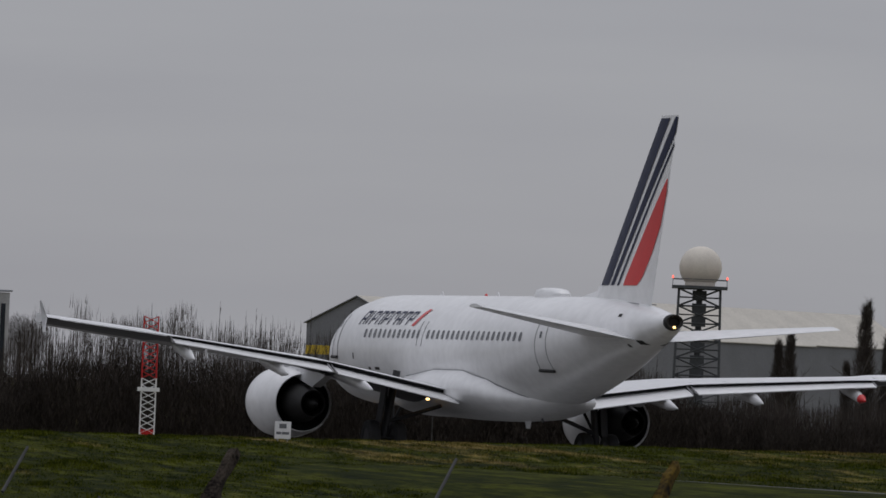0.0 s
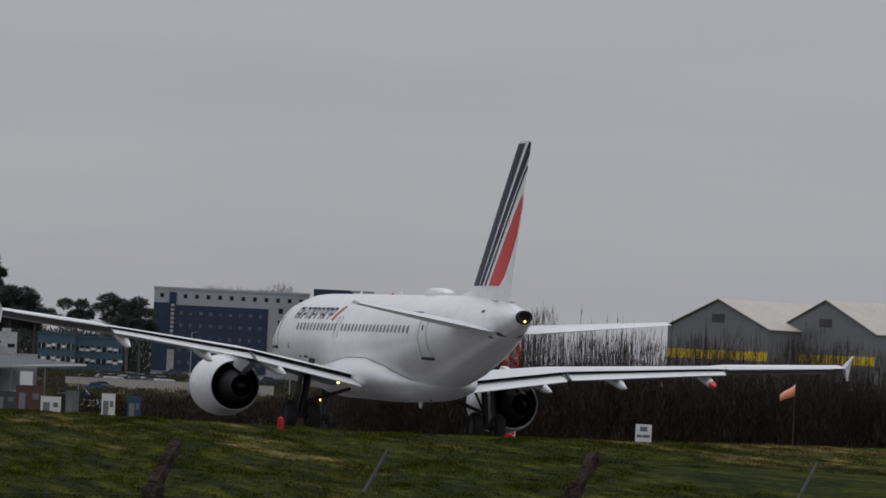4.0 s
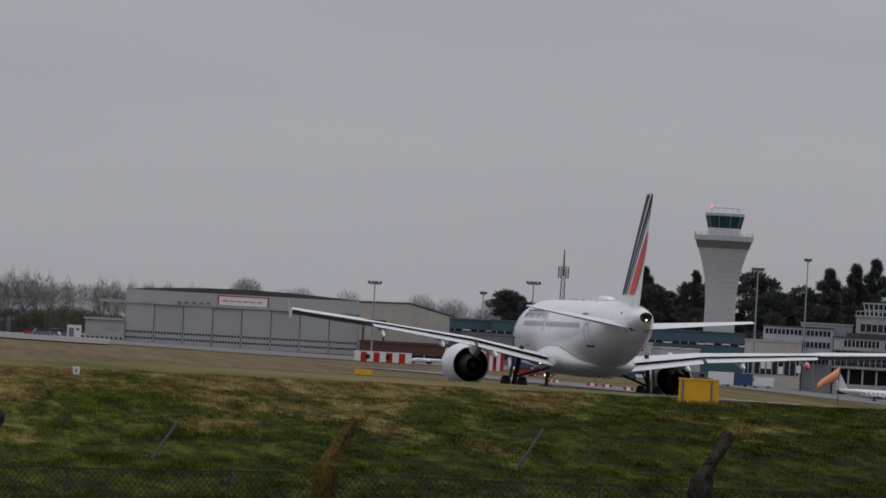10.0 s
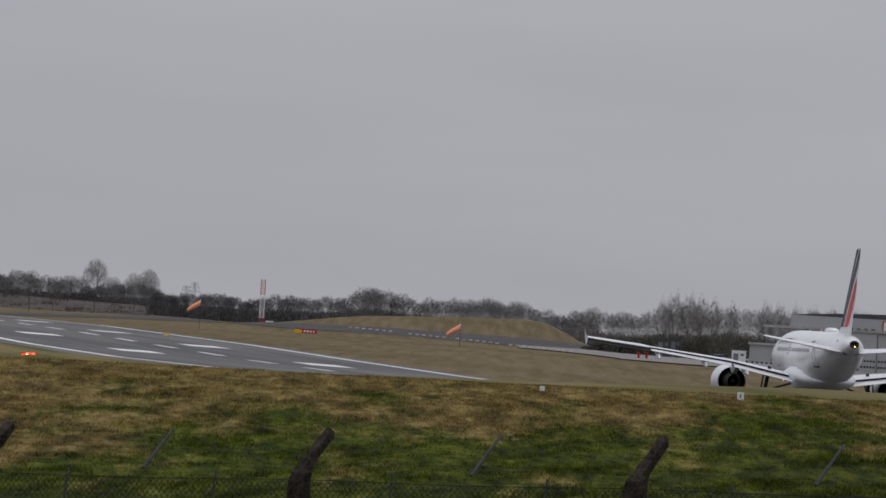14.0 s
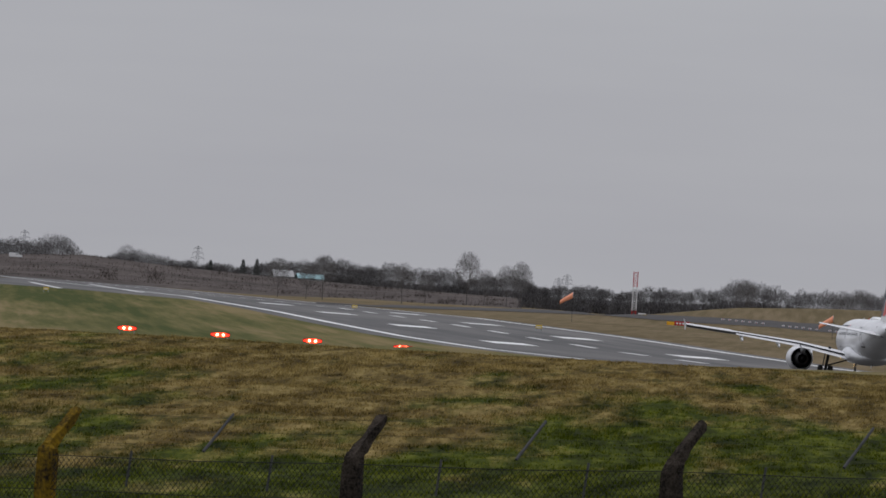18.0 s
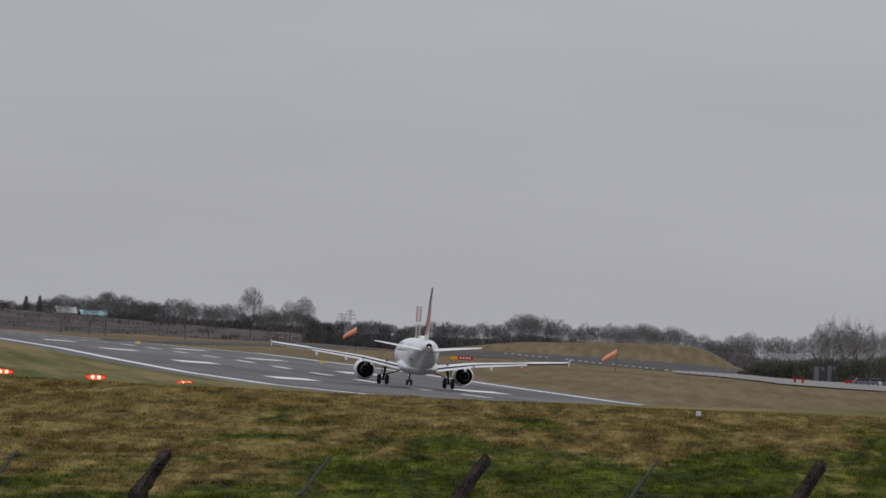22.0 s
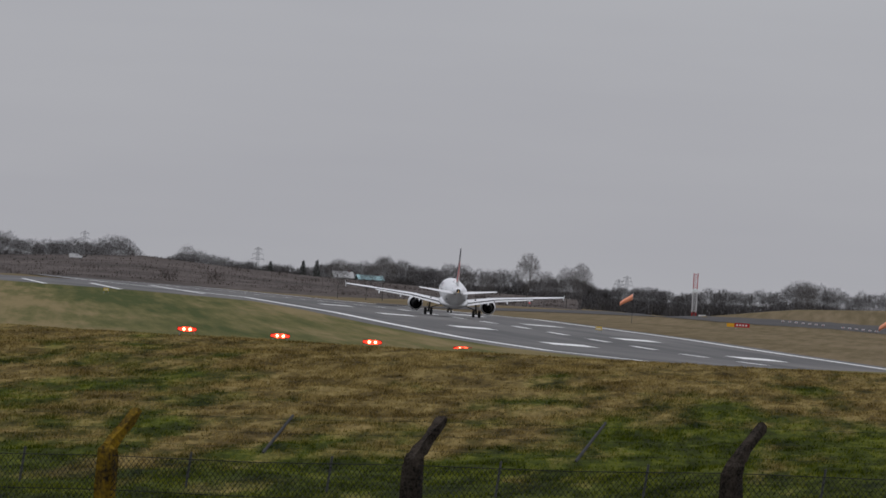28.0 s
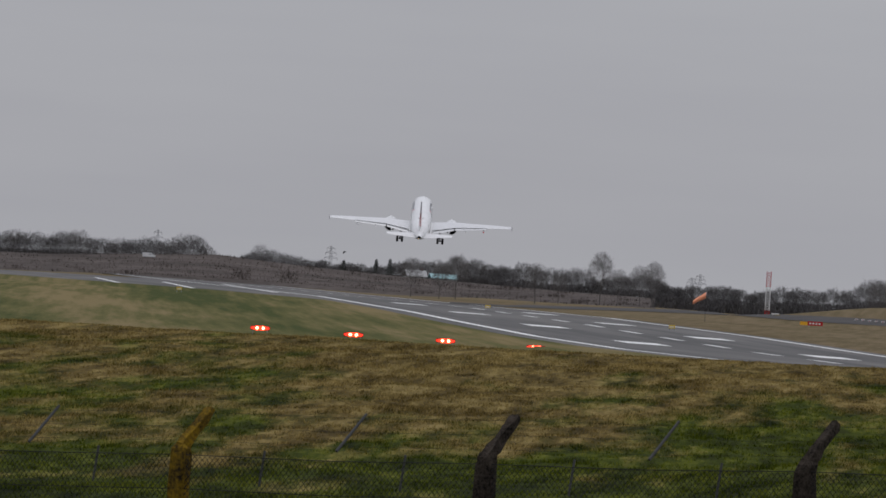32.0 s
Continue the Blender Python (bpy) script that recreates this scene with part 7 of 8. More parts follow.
# ---- parked aircraft ----
def parked_plane(macro, dist, label, flip=1, t_tail=False, prop=True):
    m, w, h = extent(*macro, dist)
    p = thing("parked_aircraft", label, "aircraft", m)
    L = w
    r = L * 0.055
    zc = r * 2.1
    prof = [(-0.5, 0.02, 0.9), (-0.42, 0.35, 0.55), (-0.25, 0.8, 0.2), (-0.05, 1.0, 0), (0.3, 1.0, 0), (0.4, 0.85, -0.1), (0.46, 0.55, -0.25), (0.5, 0.05, -0.4)]
    rings = [[(flip * L * x, r * s * math.cos(a), zc + r * up + r * s * math.sin(a)) for a in np.linspace(0, 2 * math.pi, 18, endpoint=False)] for x, s, up in prof]
    fus = part("fuselage", loft(bmesh.new(), rings), M_WHITE, p, smooth=True)
    part("tail_fin", prism(bmesh.new(), [(flip * -0.34 * L, -0.1, zc + r * 0.8), (flip * -0.43 * L, -0.1, h), (flip * -0.5 * L, -0.1, h), (flip * -0.47 * L, -0.1, zc + r * 0.8)], (0, 0.2, 0)), M_WHITE, p)
    tz = h * 0.97 if t_tail else zc + r * 1.1
    part("tailplane", boxed(min(flip * -0.5 * L, flip * -0.43 * L), max(flip * -0.5 * L, flip * -0.43 * L), -L * 0.17, L * 0.17, tz, tz + 0.14), M_WHITE, p)
    part("wing", prism(bmesh.new(), [(flip * 0.1 * L, -L * 0.05, zc - r * 0.6), (flip * 0.04 * L, -L * 0.48, zc - r * 0.3), (flip * -0.02 * L, -L * 0.48, zc - r * 0.3), (flip * -0.05 * L, -L * 0.05, zc - r * 0.6)], (0, 0, 0.25)), M_WING, p)
    part("wing", prism(bmesh.new(), [(flip * 0.1 * L, L * 0.05, zc - r * 0.6), (flip * 0.04 * L, L * 0.48, zc - r * 0.3), (flip * -0.02 * L, L * 0.48, zc - r * 0.3), (flip * -0.05 * L, L * 0.05, zc - r * 0.6)], (0, 0, 0.25)), M_WING, p)
    for s in (-1, 1):
        part("engine", lathe([(-0.09 * L, r * 0.15), (-0.05 * L, r * 0.4), (0.1 * L, r * 0.42), (0.13 * L, r * 0.2)], "x", 14, (flip * 0.06 * L if prop else flip * -0.3 * L, s * L * (0.15 if prop else 0.085), zc + (0 if prop else r * 0.5))), M_WHITE, p, smooth=True)
        part("main_wheel", lathe([(-0.12, 0.02), (-0.12, 0.45), (0.12, 0.45), (0.12, 0.02)], "y", 14, (flip * -0.02 * L, s * L * 0.09, 0.45)), M_TYRE, p)
        part("gear_leg", tubed((flip * -0.02 * L, s * L * 0.09, 0.4), (flip * -0.02 * L, s * L * 0.09, zc), 0.1, seg=6), M_GREYP, p)
    part("nose_wheel", lathe([(-0.1, 0.02), (-0.1, 0.35), (0.1, 0.35), (0.1, 0.02)], "y", 12, (flip * 0.38 * L, 0, 0.35)), M_TYRE, p)
    part("gear_leg", tubed((flip * 0.38 * L, 0, 0.3), (flip * 0.38 * L, 0, zc), 0.08, seg=6), M_GREYP, p)
    part("cockpit_glass", boxed(min(flip * 0.41 * L, flip * 0.45 * L), max(flip * 0.41 * L, flip * 0.45 * L), -r * 0.6, r * 0.6, zc + r * 0.3, zc + r * 0.62), M_GLASS, fus)
    for i in range(10):
        x = flip * L * (-0.2 + 0.055 * i)
        part("cabin_window", boxed(x - 0.15, x + 0.15, -r * 1.02, -r * 0.94, zc + r * 0.1, zc + r * 0.35), M_PANE, fus)


parked_plane((7.751, 7.219, -0.161, -3.841), 1560, "white twin turboprop airliner parked on the apron")
parked_plane((5.728, 5.200, -2.057, -5.112), 1660, "white business jet parked before the old terminal", 1, True, False)
parked_plane((7.805, 7.570, -2.281, -3.902), 1545, "small white light aircraft parked on the apron")
parked_plane((8.431, 8.181, -1.554, -3.551), 1600, "small white light aircraft parked on the apron", -1)
parked_plane((7.450, 7.243, -1.733, -3.603), 1580, "white business jet parked on the apron", 1, True, False)


# ---- trees ----
def twig_tris(rng, n, centre, rx, rz, lo, hi, wid, up=0.7, base=0.0, dense=0.5):
    """Slender triangles filling a crown, pointing outwards and upwards."""
    vs, fs = [], []
    for _ in range(n):
        while True:
            q = Vector((rng.uniform(-1, 1), rng.uniform(-1, 1), rng.uniform(-1, 1)))
            if 0.05 < q.length < 1 and (q.length > 0.35 or rng.random() < dense):
                break
        lump = 0.78 + 0.35 * noise.noise((q.x * 2.2 + centre[0] * 0.37, q.y * 2.2 + centre[1] * 0.21, q.z * 2.2))
        c = Vector((centre[0] + q.x * rx * lump, centre[1] + q.y * rx * lump, centre[2] + q.z * rz * lump))
        d = Vector((q.x, q.y, q.z * 0.6 + up)).normalized()
        d = (d + Vector((rng.uniform(-0.5, 0.5), rng.uniform(-0.5, 0.5), rng.uniform(-0.5, 0.5)))).normalized()
        ln = rng.uniform(lo, hi)
        s = d.cross(Vector((rng.uniform(-1, 1), rng.uniform(-1, 1), rng.uniform(-1, 1)))).normalized() * wid * rng.uniform(0.6, 1.3)
        k = len(vs)
        vs += [c - s, c + s, c + d * ln]
        fs.append((k, k + 1, k + 2))
    return vs, fs


def fill_tris(rng, n, c, rx, z0, z1, lo, hi, wid, lean=0.5):
    """Short slips scattered evenly in an upright cylinder."""
    vs, fs = [], []
    for _ in range(n):
        a, q = rng.uniform(0, 6.283), rx * math.sqrt(rng.random())
        x, y, z = c[0] + q * math.cos(a), c[1] + q * math.sin(a), rng.uniform(z0, z1)
        ln = rng.uniform(lo, hi)
        w, b = wid * rng.uniform(0.6, 1.4), rng.uniform(0, 6.283)
        k = len(vs)
        vs += [(x - w * math.cos(b), y - w * math.sin(b), z), (x + w * math.cos(b), y + w * math.sin(b), z), (x + rng.uniform(-lean, lean) * ln, y + rng.uniform(-lean, lean) * ln, z + ln)]
        fs.append((k, k + 1, k + 2))
    return vs, fs


def crown_tris(rng, n, c, rx, rz, lo, hi, wid):
    """A rounded bare crown: fine twigs fanning out from its middle, thinner towards the rim."""
    vs, fs = [], []
    for _ in range(n):
        d = Vector((rng.gauss(0, 1), rng.gauss(0, 1), rng.gauss(0.25, 1))).normalized()
        q = rng.random() ** 0.45
        lump = 0.86 + 0.16 * noise.noise((d.x * 2.6 + c[0] * 0.41, d.y * 2.6 + c[1] * 0.3, d.z * 2.6))
        o = Vector((c[0] + d.x * rx * q * lump, c[1] + d.y * rx * q * lump, c[2] + d.z * rz * q * lump))
        t = (d + Vector((rng.uniform(-0.5, 0.5), rng.uniform(-0.5, 0.5), rng.uniform(-0.1, 0.7)))).normalized() * rng.uniform(lo, hi)
        s = t.cross(Vector((rng.uniform(-1, 1), rng.uniform(-1, 1), rng.uniform(-1, 1)))).normalized() * wid * rng.uniform(0.6, 1.3)
        k = len(vs)
        vs += [o - s, o + s, o + t]
        fs.append((k, k + 1, k + 2))
    return vs, fs


def limb_tris(bm, rng, a, d, ln, r, depth):
    b = a + d * ln
    tube(bm, a, b, r, r * 0.62, seg=5, caps=False)
    if depth:
        for _ in range(3):
            nd = (d + Vector((rng.uniform(-0.8, 0.8), rng.uniform(-0.8, 0.8), rng.uniform(-0.1, 0.5)))).normalized()
            limb_tris(bm, rng, a + d * ln * rng.uniform(0.55, 1.0), nd, ln * rng.uniform(0.5, 0.75), r * 0.5, depth - 1)


def tree_model(kind, h, spread, seed, label):
    rng = random.Random(seed)
    p = thing("tree", label, "tree")
    bm = bmesh.new()
    bare = kind in ("bare", "poplar", "spire")
    limb_tris(bm, rng, Vector((0, 0, -0.5)), Vector((0.02, 0, 1)), h * (0.42 if bare else 0.8), h * (0.012 if bare else 0.02), 3 if bare else 0)
    part("trunk", bm, M_BARK, p)
    if kind == "bare":
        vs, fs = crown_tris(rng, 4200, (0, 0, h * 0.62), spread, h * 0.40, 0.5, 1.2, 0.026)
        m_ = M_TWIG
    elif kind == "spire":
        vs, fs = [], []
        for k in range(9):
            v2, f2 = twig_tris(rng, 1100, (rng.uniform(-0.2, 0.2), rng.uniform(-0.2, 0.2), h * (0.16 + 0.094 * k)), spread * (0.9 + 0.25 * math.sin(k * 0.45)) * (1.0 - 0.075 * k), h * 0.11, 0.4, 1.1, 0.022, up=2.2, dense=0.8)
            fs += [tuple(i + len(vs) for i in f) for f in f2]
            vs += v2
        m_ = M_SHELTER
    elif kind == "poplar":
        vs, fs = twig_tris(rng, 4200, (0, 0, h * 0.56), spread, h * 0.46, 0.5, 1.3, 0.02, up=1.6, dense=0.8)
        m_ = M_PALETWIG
    elif kind == "fir":
        vs, fs = [], []
        for k in range(10):
            v2, f2 = twig_tris(rng, 260, (0, 0, h * (0.12 + 0.09 * k)), spread * (1.0 - 0.095 * k), h * 0.07, 0.25, 0.7, 0.1, up=-0.1, dense=0.8)
            fs += [tuple(i + len(vs) for i in f) for f in f2]
            vs += v2
        m_ = M_PINE
    elif kind == "cypress":
        vs, fs = [], []
        for k in range(30):
            t = k / 29
            reach_ = spread * (1.1 - 0.98 * t ** 1.5) * (0.75 + 0.5 * abs(math.sin(5.0 * t + seed)))
            a, o = rng.uniform(0, 6.28), reach_ * rng.uniform(0.15, 0.8)
            v2, f2 = twig_tris(rng, 430, (o * math.cos(a), o * math.sin(a), h * (0.14 + 0.8 * t)), max(0.5, reach_ * rng.uniform(0.32, 0.55)), h * rng.uniform(0.035, 0.07), 0.25, 0.9, 0.085, up=0.5, dense=0.6)
            fs += [tuple(i + len(vs) for i in f) for f in f2]
            vs += v2
        m_ = M_PINE
    else:
        vs, fs = [], []
        for k in range(9):
            a = rng.uniform(0, 6.28)
            rr = spread * rng.uniform(0.1, 0.75)
            z = h * rng.uniform(0.5, 0.93)
            v2, f2 = twig_tris(rng, 800, (rr * math.cos(a), rr * math.sin(a), z), spread * rng.uniform(0.28, 0.5), h * 0.075, 0.3, 0.8, 0.11, up=0.4, dense=0.6)
            fs += [tuple(i + len(vs) for i in f) for f in f2]
            vs += v2
        m_ = M_PINE
    me = bpy.data.meshes.new("crown")
    me.from_pydata(vs, [], fs)
    me.materials.append(m_)
    ob = new("crown", me)
    ob.parent = p
    return p


def set_tree(model, used, az, dist, h, base_h, turn):
    p0 = on_ground(az, dist)
    s = (h - p0.z) / base_h
    m = facing(p0, az, turn)
    if model.name in used:
        t = copy_thing(model, m)
    else:
        used.add(model.name)
        t = model
        t.matrix_basis = m
    t.scale = (s, s, s)


TREES = [tree_model("cypress", 20, 4.9, 1, "tall dark evergreen tree behind the old terminal"), tree_model("cypress", 20, 5.8, 2, "tall dark evergreen tree behind the old terminal"),
         tree_model("pine", 18, 6.0, 3, "dark spreading pine tree on the rise"), tree_model("pine", 18, 5.0, 4, "dark spreading pine tree on the rise"),
         tree_model("bare", 16, 5.5, 5, "bare winter tree with fine twigs"), tree_model("bare", 16, 4.2, 6, "bare winter tree with fine twigs"), tree_model("poplar", 18, 3.3, 7, "slim bare poplar in the shelter belt"), tree_model("spire", 18, 1.9, 8, "dark bushy upright poplar before the warehouse")]
used = set()
# evergreens: bearing and top
EVERG = ((6.968, 8.794, 0), (6.854, 6.898, 2), (6.645, 8.658, 1), (6.252, 9.026, 2), (6.087, 7.928, 3), (5.795, 9.703, 0), (5.635, 10.352, 1), (5.516, 11.090, 0), (5.378, 10.717, 0), (5.165, 11.417, 1), (5.076, 11.500, 0), (4.979, 9.087, 3),
         (5.810, 9.711, 0), (5.633, 10.304, 1), (5.135, 11.491, 1), (5.003, 9.292, 3), (4.821, 8.013, 2), (4.559, 7.928, 3), (4.329, 7.753, 2), (4.148, 7.035, 3), (4.228, 7.466, 2), (7.804, 5.261, 2), (7.684, 4.878, 3), (6.979, 8.759, 0), (6.847, 6.822, 2), (6.638, 8.591, 3),
         (7.834, 5.355, 2), (7.726, 4.956, 3),
         (7.10, 5.2, 2), (6.74, 6.3, 3), (6.50, 6.0, 2), (6.36, 6.6, 3), (6.16, 7.0, 2), (5.99, 7.3, 3), (5.90, 7.6, 2), (5.71, 7.4, 3), (5.58, 7.8, 2), (5.45, 7.6, 3), (5.28, 8.0, 2), (4.90, 7.0, 3))
rt = random.Random(9)
for az, el, k in EVERG:
    d = 1960 + rt.uniform(-40, 60) if az > 0 else 1250
    set_tree(TREES[k], used, az, d, height(el, d) , (20, 20, 17.6, 17.6)[k], rt.uniform(0, 360))
# bare trees on the skyline
BARE = ((14.651, 4.607, 5, 2600), (14.311, 3.833, 5, 2600), (14.540, 2.719, 4, 2620), (14.399, 3.304, 4, 2640), (15.061, 2.929, 4, 2600), (15.565, 3.344, 4, 2700), (15.849, 2.610, 4, 2700), (15.669, 2.297, 5, 2690), (14.914, 1.830, 4, 2600),
        (12.887, 3.224, 4, 2500), (12.151, 2.913, 4, 2450), (11.989, 2.766, 4, 2450), (11.494, 2.584, 4, 2400), (12.276, 2.660, 4, 2440), (10.976, 5.367, 6, 2250), (10.886, 5.334, 6, 2250), (10.813, 5.095, 6, 2240), (10.723, 4.874, 6, 2250), (10.614, 4.485, 6, 2250), (11.045, 4.546, 6, 2260),
        (10.400, 4.828, 6, 2260), (10.310, 4.670, 6, 2260), (10.202, 4.655, 6, 2250), (10.094, 4.515, 6, 2260), (9.969, 4.517, 6, 2260), (9.843, 4.396, 6, 2270), (9.487, 5.009, 4, 2240), (9.477, 4.937, 4, 2230), (9.134, 4.272, 4, 2240), (8.829, 4.195, 4, 2240), (8.381, 4.258, 4, 2240), (8.165, 3.969, 4, 2240), (7.163, 4.573, 4, 2000), (7.915, 4.338, 4, 2200), (7.414, 4.703, 4, 2150),
        (3.639, 9.000, 4, 2150), (3.513, 8.979, 4, 2150), (3.282, 9.673, 4, 2160), (3.190, 8.811, 4, 2150), (3.710, 9.003, 5, 2150), (3.405, 8.819, 4, 2150), (2.612, 6.666, 4, 2050), (2.626, 6.338, 4, 2050), (2.553, 5.771, 4, 2050), (-2.730, 12.302, 7, 1240), (-2.256, 8.518, 7, 1240), (-2.186, 7.530, 7, 1245), (-2.62, 5.5, 7, 1250), (-2.87, 8.5, 7, 1246))
for az, el, k, d in BARE:
    set_tree(TREES[k], used, az, d, height(el, d), (0, 0, 0, 0, 16, 16, 19, 18.5)[k], rt.uniform(0, 360))


M_HEDGE = island_mat("winter_hedge", [(0.0, (0.085, 0.085, 0.068)), (0.6, (0.12, 0.118, 0.095)), (1.0, (0.165, 0.16, 0.13))])


def mass(name, label, material, vs, fs):
    me = bpy.data.meshes.new(name)
    me.from_pydata(vs, [], fs)
    me.materials.append(material)
    tagged(new(name, me), label, "trees", kind="stuff")


def wood(name, label, stops, dist, material, seed, step, n, depth=60, fine=1.0, solid=0.62):
    """A bare winter wood: rounded crowns side by side over a dark understorey."""
    rng = random.Random(seed)
    order = sorted(stops)
    xa, ya = [s[0] for s in order], [s[1] for s in order]
    vs, fs = [], []

    def take(v2, f2):
        k = len(vs)
        vs.extend(v2)
        fs.extend(tuple(i + k for i in f) for f in f2)

    a = xa[0]
    while a < xa[-1]:
        d = dist + rng.uniform(0, depth)
        g = on_ground(a, d)
        zb = g.z - 0.5
        h = max(1.5, height(float(np.interp(a, xa, ya)), d) - zb) * rng.uniform(0.86, 1.05)
        rx = max(2.0, h * rng.uniform(0.28, 0.42))
        take(*crown_tris(rng, n, (g.x, g.y, zb + h * 0.64), rx, h * 0.40, 0.5 * fine, 1.15 * fine, 0.034 * fine))
        take(*fill_tris(rng, int(n * 0.45), (g.x, g.y), rx * 0.9 + step * 0.6, zb, zb + h * solid, 0.4 * fine, 1.2 * fine, 0.13 * fine))
        a += math.degrees(step * rng.uniform(0.6, 1.5) / dist)
    mass(name, label, material, vs, fs)


def poplar_belt(name, label, stops, dist, material, seed, step, n, depth=30):
    """Slim upright stems with close side shoots, standing in dense dark undergrowth."""
    rng = random.Random(seed)
    order = sorted(stops)
    xa, ya = [s[0] for s in order], [s[1] for s in order]
    vs, fs = [], []
    a = xa[0]
    while a < xa[-1]:
        d = dist + rng.uniform(0, depth)
        g = on_ground(a, d)
        zb = g.z - 0.5
        gap = 0.98 + 0.16 * noise.noise((a * 9.0, d * 0.01, seed))
        h = max(1.0, height(float(np.interp(a, xa, ya)), d) - zb) * rng.uniform(0.86, 1.12) * gap
        for _ in range(3):
            sx, sy, sl, lx = g.x + rng.uniform(-1.0, 1.0), g.y + rng.uniform(-1.0, 1.0), h * rng.uniform(0.75, 1.0), rng.uniform(-0.3, 0.3)
            k = len(vs)
            vs += [(sx - 0.05, sy, zb), (sx + 0.05, sy, zb), (sx + lx + 0.012, sy, zb + sl), (sx + lx - 0.012, sy, zb + sl)]
            fs.append((k, k + 1, k + 2, k + 3))
            for _ in range(n):
                t = rng.random() ** 0.65
                x, y, z = sx + lx * t, sy, zb + sl * (0.15 + 0.8 * t)
                b, ln = rng.uniform(0, 6.283), rng.uniform(0.6, 1.7) * (1.1 - 0.75 * t)
                ox, oy = math.cos(b) * ln * 0.35, math.sin(b) * ln * 0.35
                k = len(vs)
                vs += [(x - 0.014, y + ox * 0.06, z), (x + 0.014, y - ox * 0.06, z - 0.05), (x + ox, y + oy, z + ln)]
                fs.append((k, k + 1, k + 2))
        v2, f2 = fill_tris(rng, 480, (g.x, g.y), 1.5, zb, zb + h * rng.uniform(0.72, 0.95), 0.7, 2.0, 0.024, 0.1)
        k = len(vs)
        vs += v2
        fs += [tuple(i + k for i in f) for f in f2]
        a += math.degrees(step * rng.uniform(0.5, 1.5) / dist)
    mass(name, label, material, vs, fs)


def scrub(name, label, stops, dist, material, seed, step, n, wid, depth=30):
    """Brambles, hedge or thicket: slips heaped up under an uneven top."""
    rng = random.Random(seed)
    order = sorted(stops)
    xa, ya = [s[0] for s in order], [s[1] for s in order]
    vs, fs = [], []
    a = xa[0]
    while a < xa[-1]:
        d = dist + rng.uniform(0, depth)
        g = on_ground(a, d)
        zb = g.z - 0.4
        h = max(0.8, height(float(np.interp(a, xa, ya)), d) - zb) * rng.uniform(0.8, 1.08)
        v2, f2 = fill_tris(rng, n, (g.x, g.y), max(1.2, h * 0.4), zb, zb + h * 0.85, 0.05 * h + 0.15, 0.1 * h + 0.35, wid, 0.6)
        v3, f3 = crown_tris(rng, n // 3, (g.x, g.y, zb + h * 0.6), max(1.2, h * 0.45), h * 0.42, 0.3, 0.8, wid * 0.5)
        for v, f in ((v2, f2), (v3, f3)):
            k = len(vs)
            vs += v
            fs += [tuple(i + k for i in q) for q in f]
        a += math.degrees(step * rng.uniform(0.6, 1.4) / dist)
    mass(name, label, material, vs, fs)


poplar_belt("shelter_belt", "dense brown belt of bare poplars beyond the runway", [(3.116, -3.125), (3.014, -1.167), (2.860, 1.458), (2.706, 4.397), (2.622, 6.216), (2.327, 7.005), (1.897, 7.274), (1.575, 7.138), (1.039, 7.659), (0.824, 7.843), (0.249, 7.104), (1.463, 6.690), (-0.725, 6.088), (-1.263, 5.690), (-1.771, 1.399), (-2.273, 1.143), (-4.059, 1.210)], 1150, M_SHELTER, 3, 0.5, 120)
scrub("thicket", "dark low thicket under the shelter belt", [(2.861, -0.732), (2.527, 1.857), (1.884, 2.832), (0.739, 3.052), (1.450, 2.809), (-1.274, 2.0), (-2.279, -1.152), (-4.063, -0.658)], 1125, M_TWIGB, 4, 0.8, 900, 0.05, 15)
scrub("car_park_hedge", "dark hedge and scrub round the car park", [(3.653, -5.485), (4.243, -5.497), (4.030, -5.072), (3.674, -4.528), (3.319, -3.299), (3.108, -2.061), (2.861, -0.732)], 1340, M_TWIGB, 6, 1.4, 420, 0.12, 60)
scrub("bank_scrub", "dark brambles and scrub on the bank below the car park", [(3.653, -5.485), (4.156, -5.108), (4.248, -3.877), (3.677, -3.406), (3.321, -2.675), (2.966, -1.444)], 1660, M_TWIGB, 16, 1.6, 420, 0.12, 60)
scrub("rise_wood", "dark evergreen wood behind the terminal", [(8.047, 0.767), (7.763, 1.670), (7.646, 2.218), (7.146, 2.684), (6.790, 3.330), (6.255, 4.454), (5.863, 5.133), (5.363, 5.600), (4.897, 5.721), (4.791, 3.848), (4.039, 4.189)], 2010, M_PINE, 8, 2.2, 800, 0.16, 40)
scrub("hut_hedge", "dark hedge behind the huts by the taxiway", [(5.010, -4.473), (4.769, -3.764), (4.448, -3.360), (4.090, -3.050), (3.661, -2.677)], 1420, M_TWIGB, 17, 1.6, 420, 0.1, 25)
scrub("bank_hedge", "dark green and brown hedge on the bank beside the hangar", [(11.550, -1.958), (11.428, -0.840), (11.197, -0.242), (10.840, 0.351), (10.484, 0.819)], 1960, M_HEDGE, 18, 1.6, 700, 0.1, 40)
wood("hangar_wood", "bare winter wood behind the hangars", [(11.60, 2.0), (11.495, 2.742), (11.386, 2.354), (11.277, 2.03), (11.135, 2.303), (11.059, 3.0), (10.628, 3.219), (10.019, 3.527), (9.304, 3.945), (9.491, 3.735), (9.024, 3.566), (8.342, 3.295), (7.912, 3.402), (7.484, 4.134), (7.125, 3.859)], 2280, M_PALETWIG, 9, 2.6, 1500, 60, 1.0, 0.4)
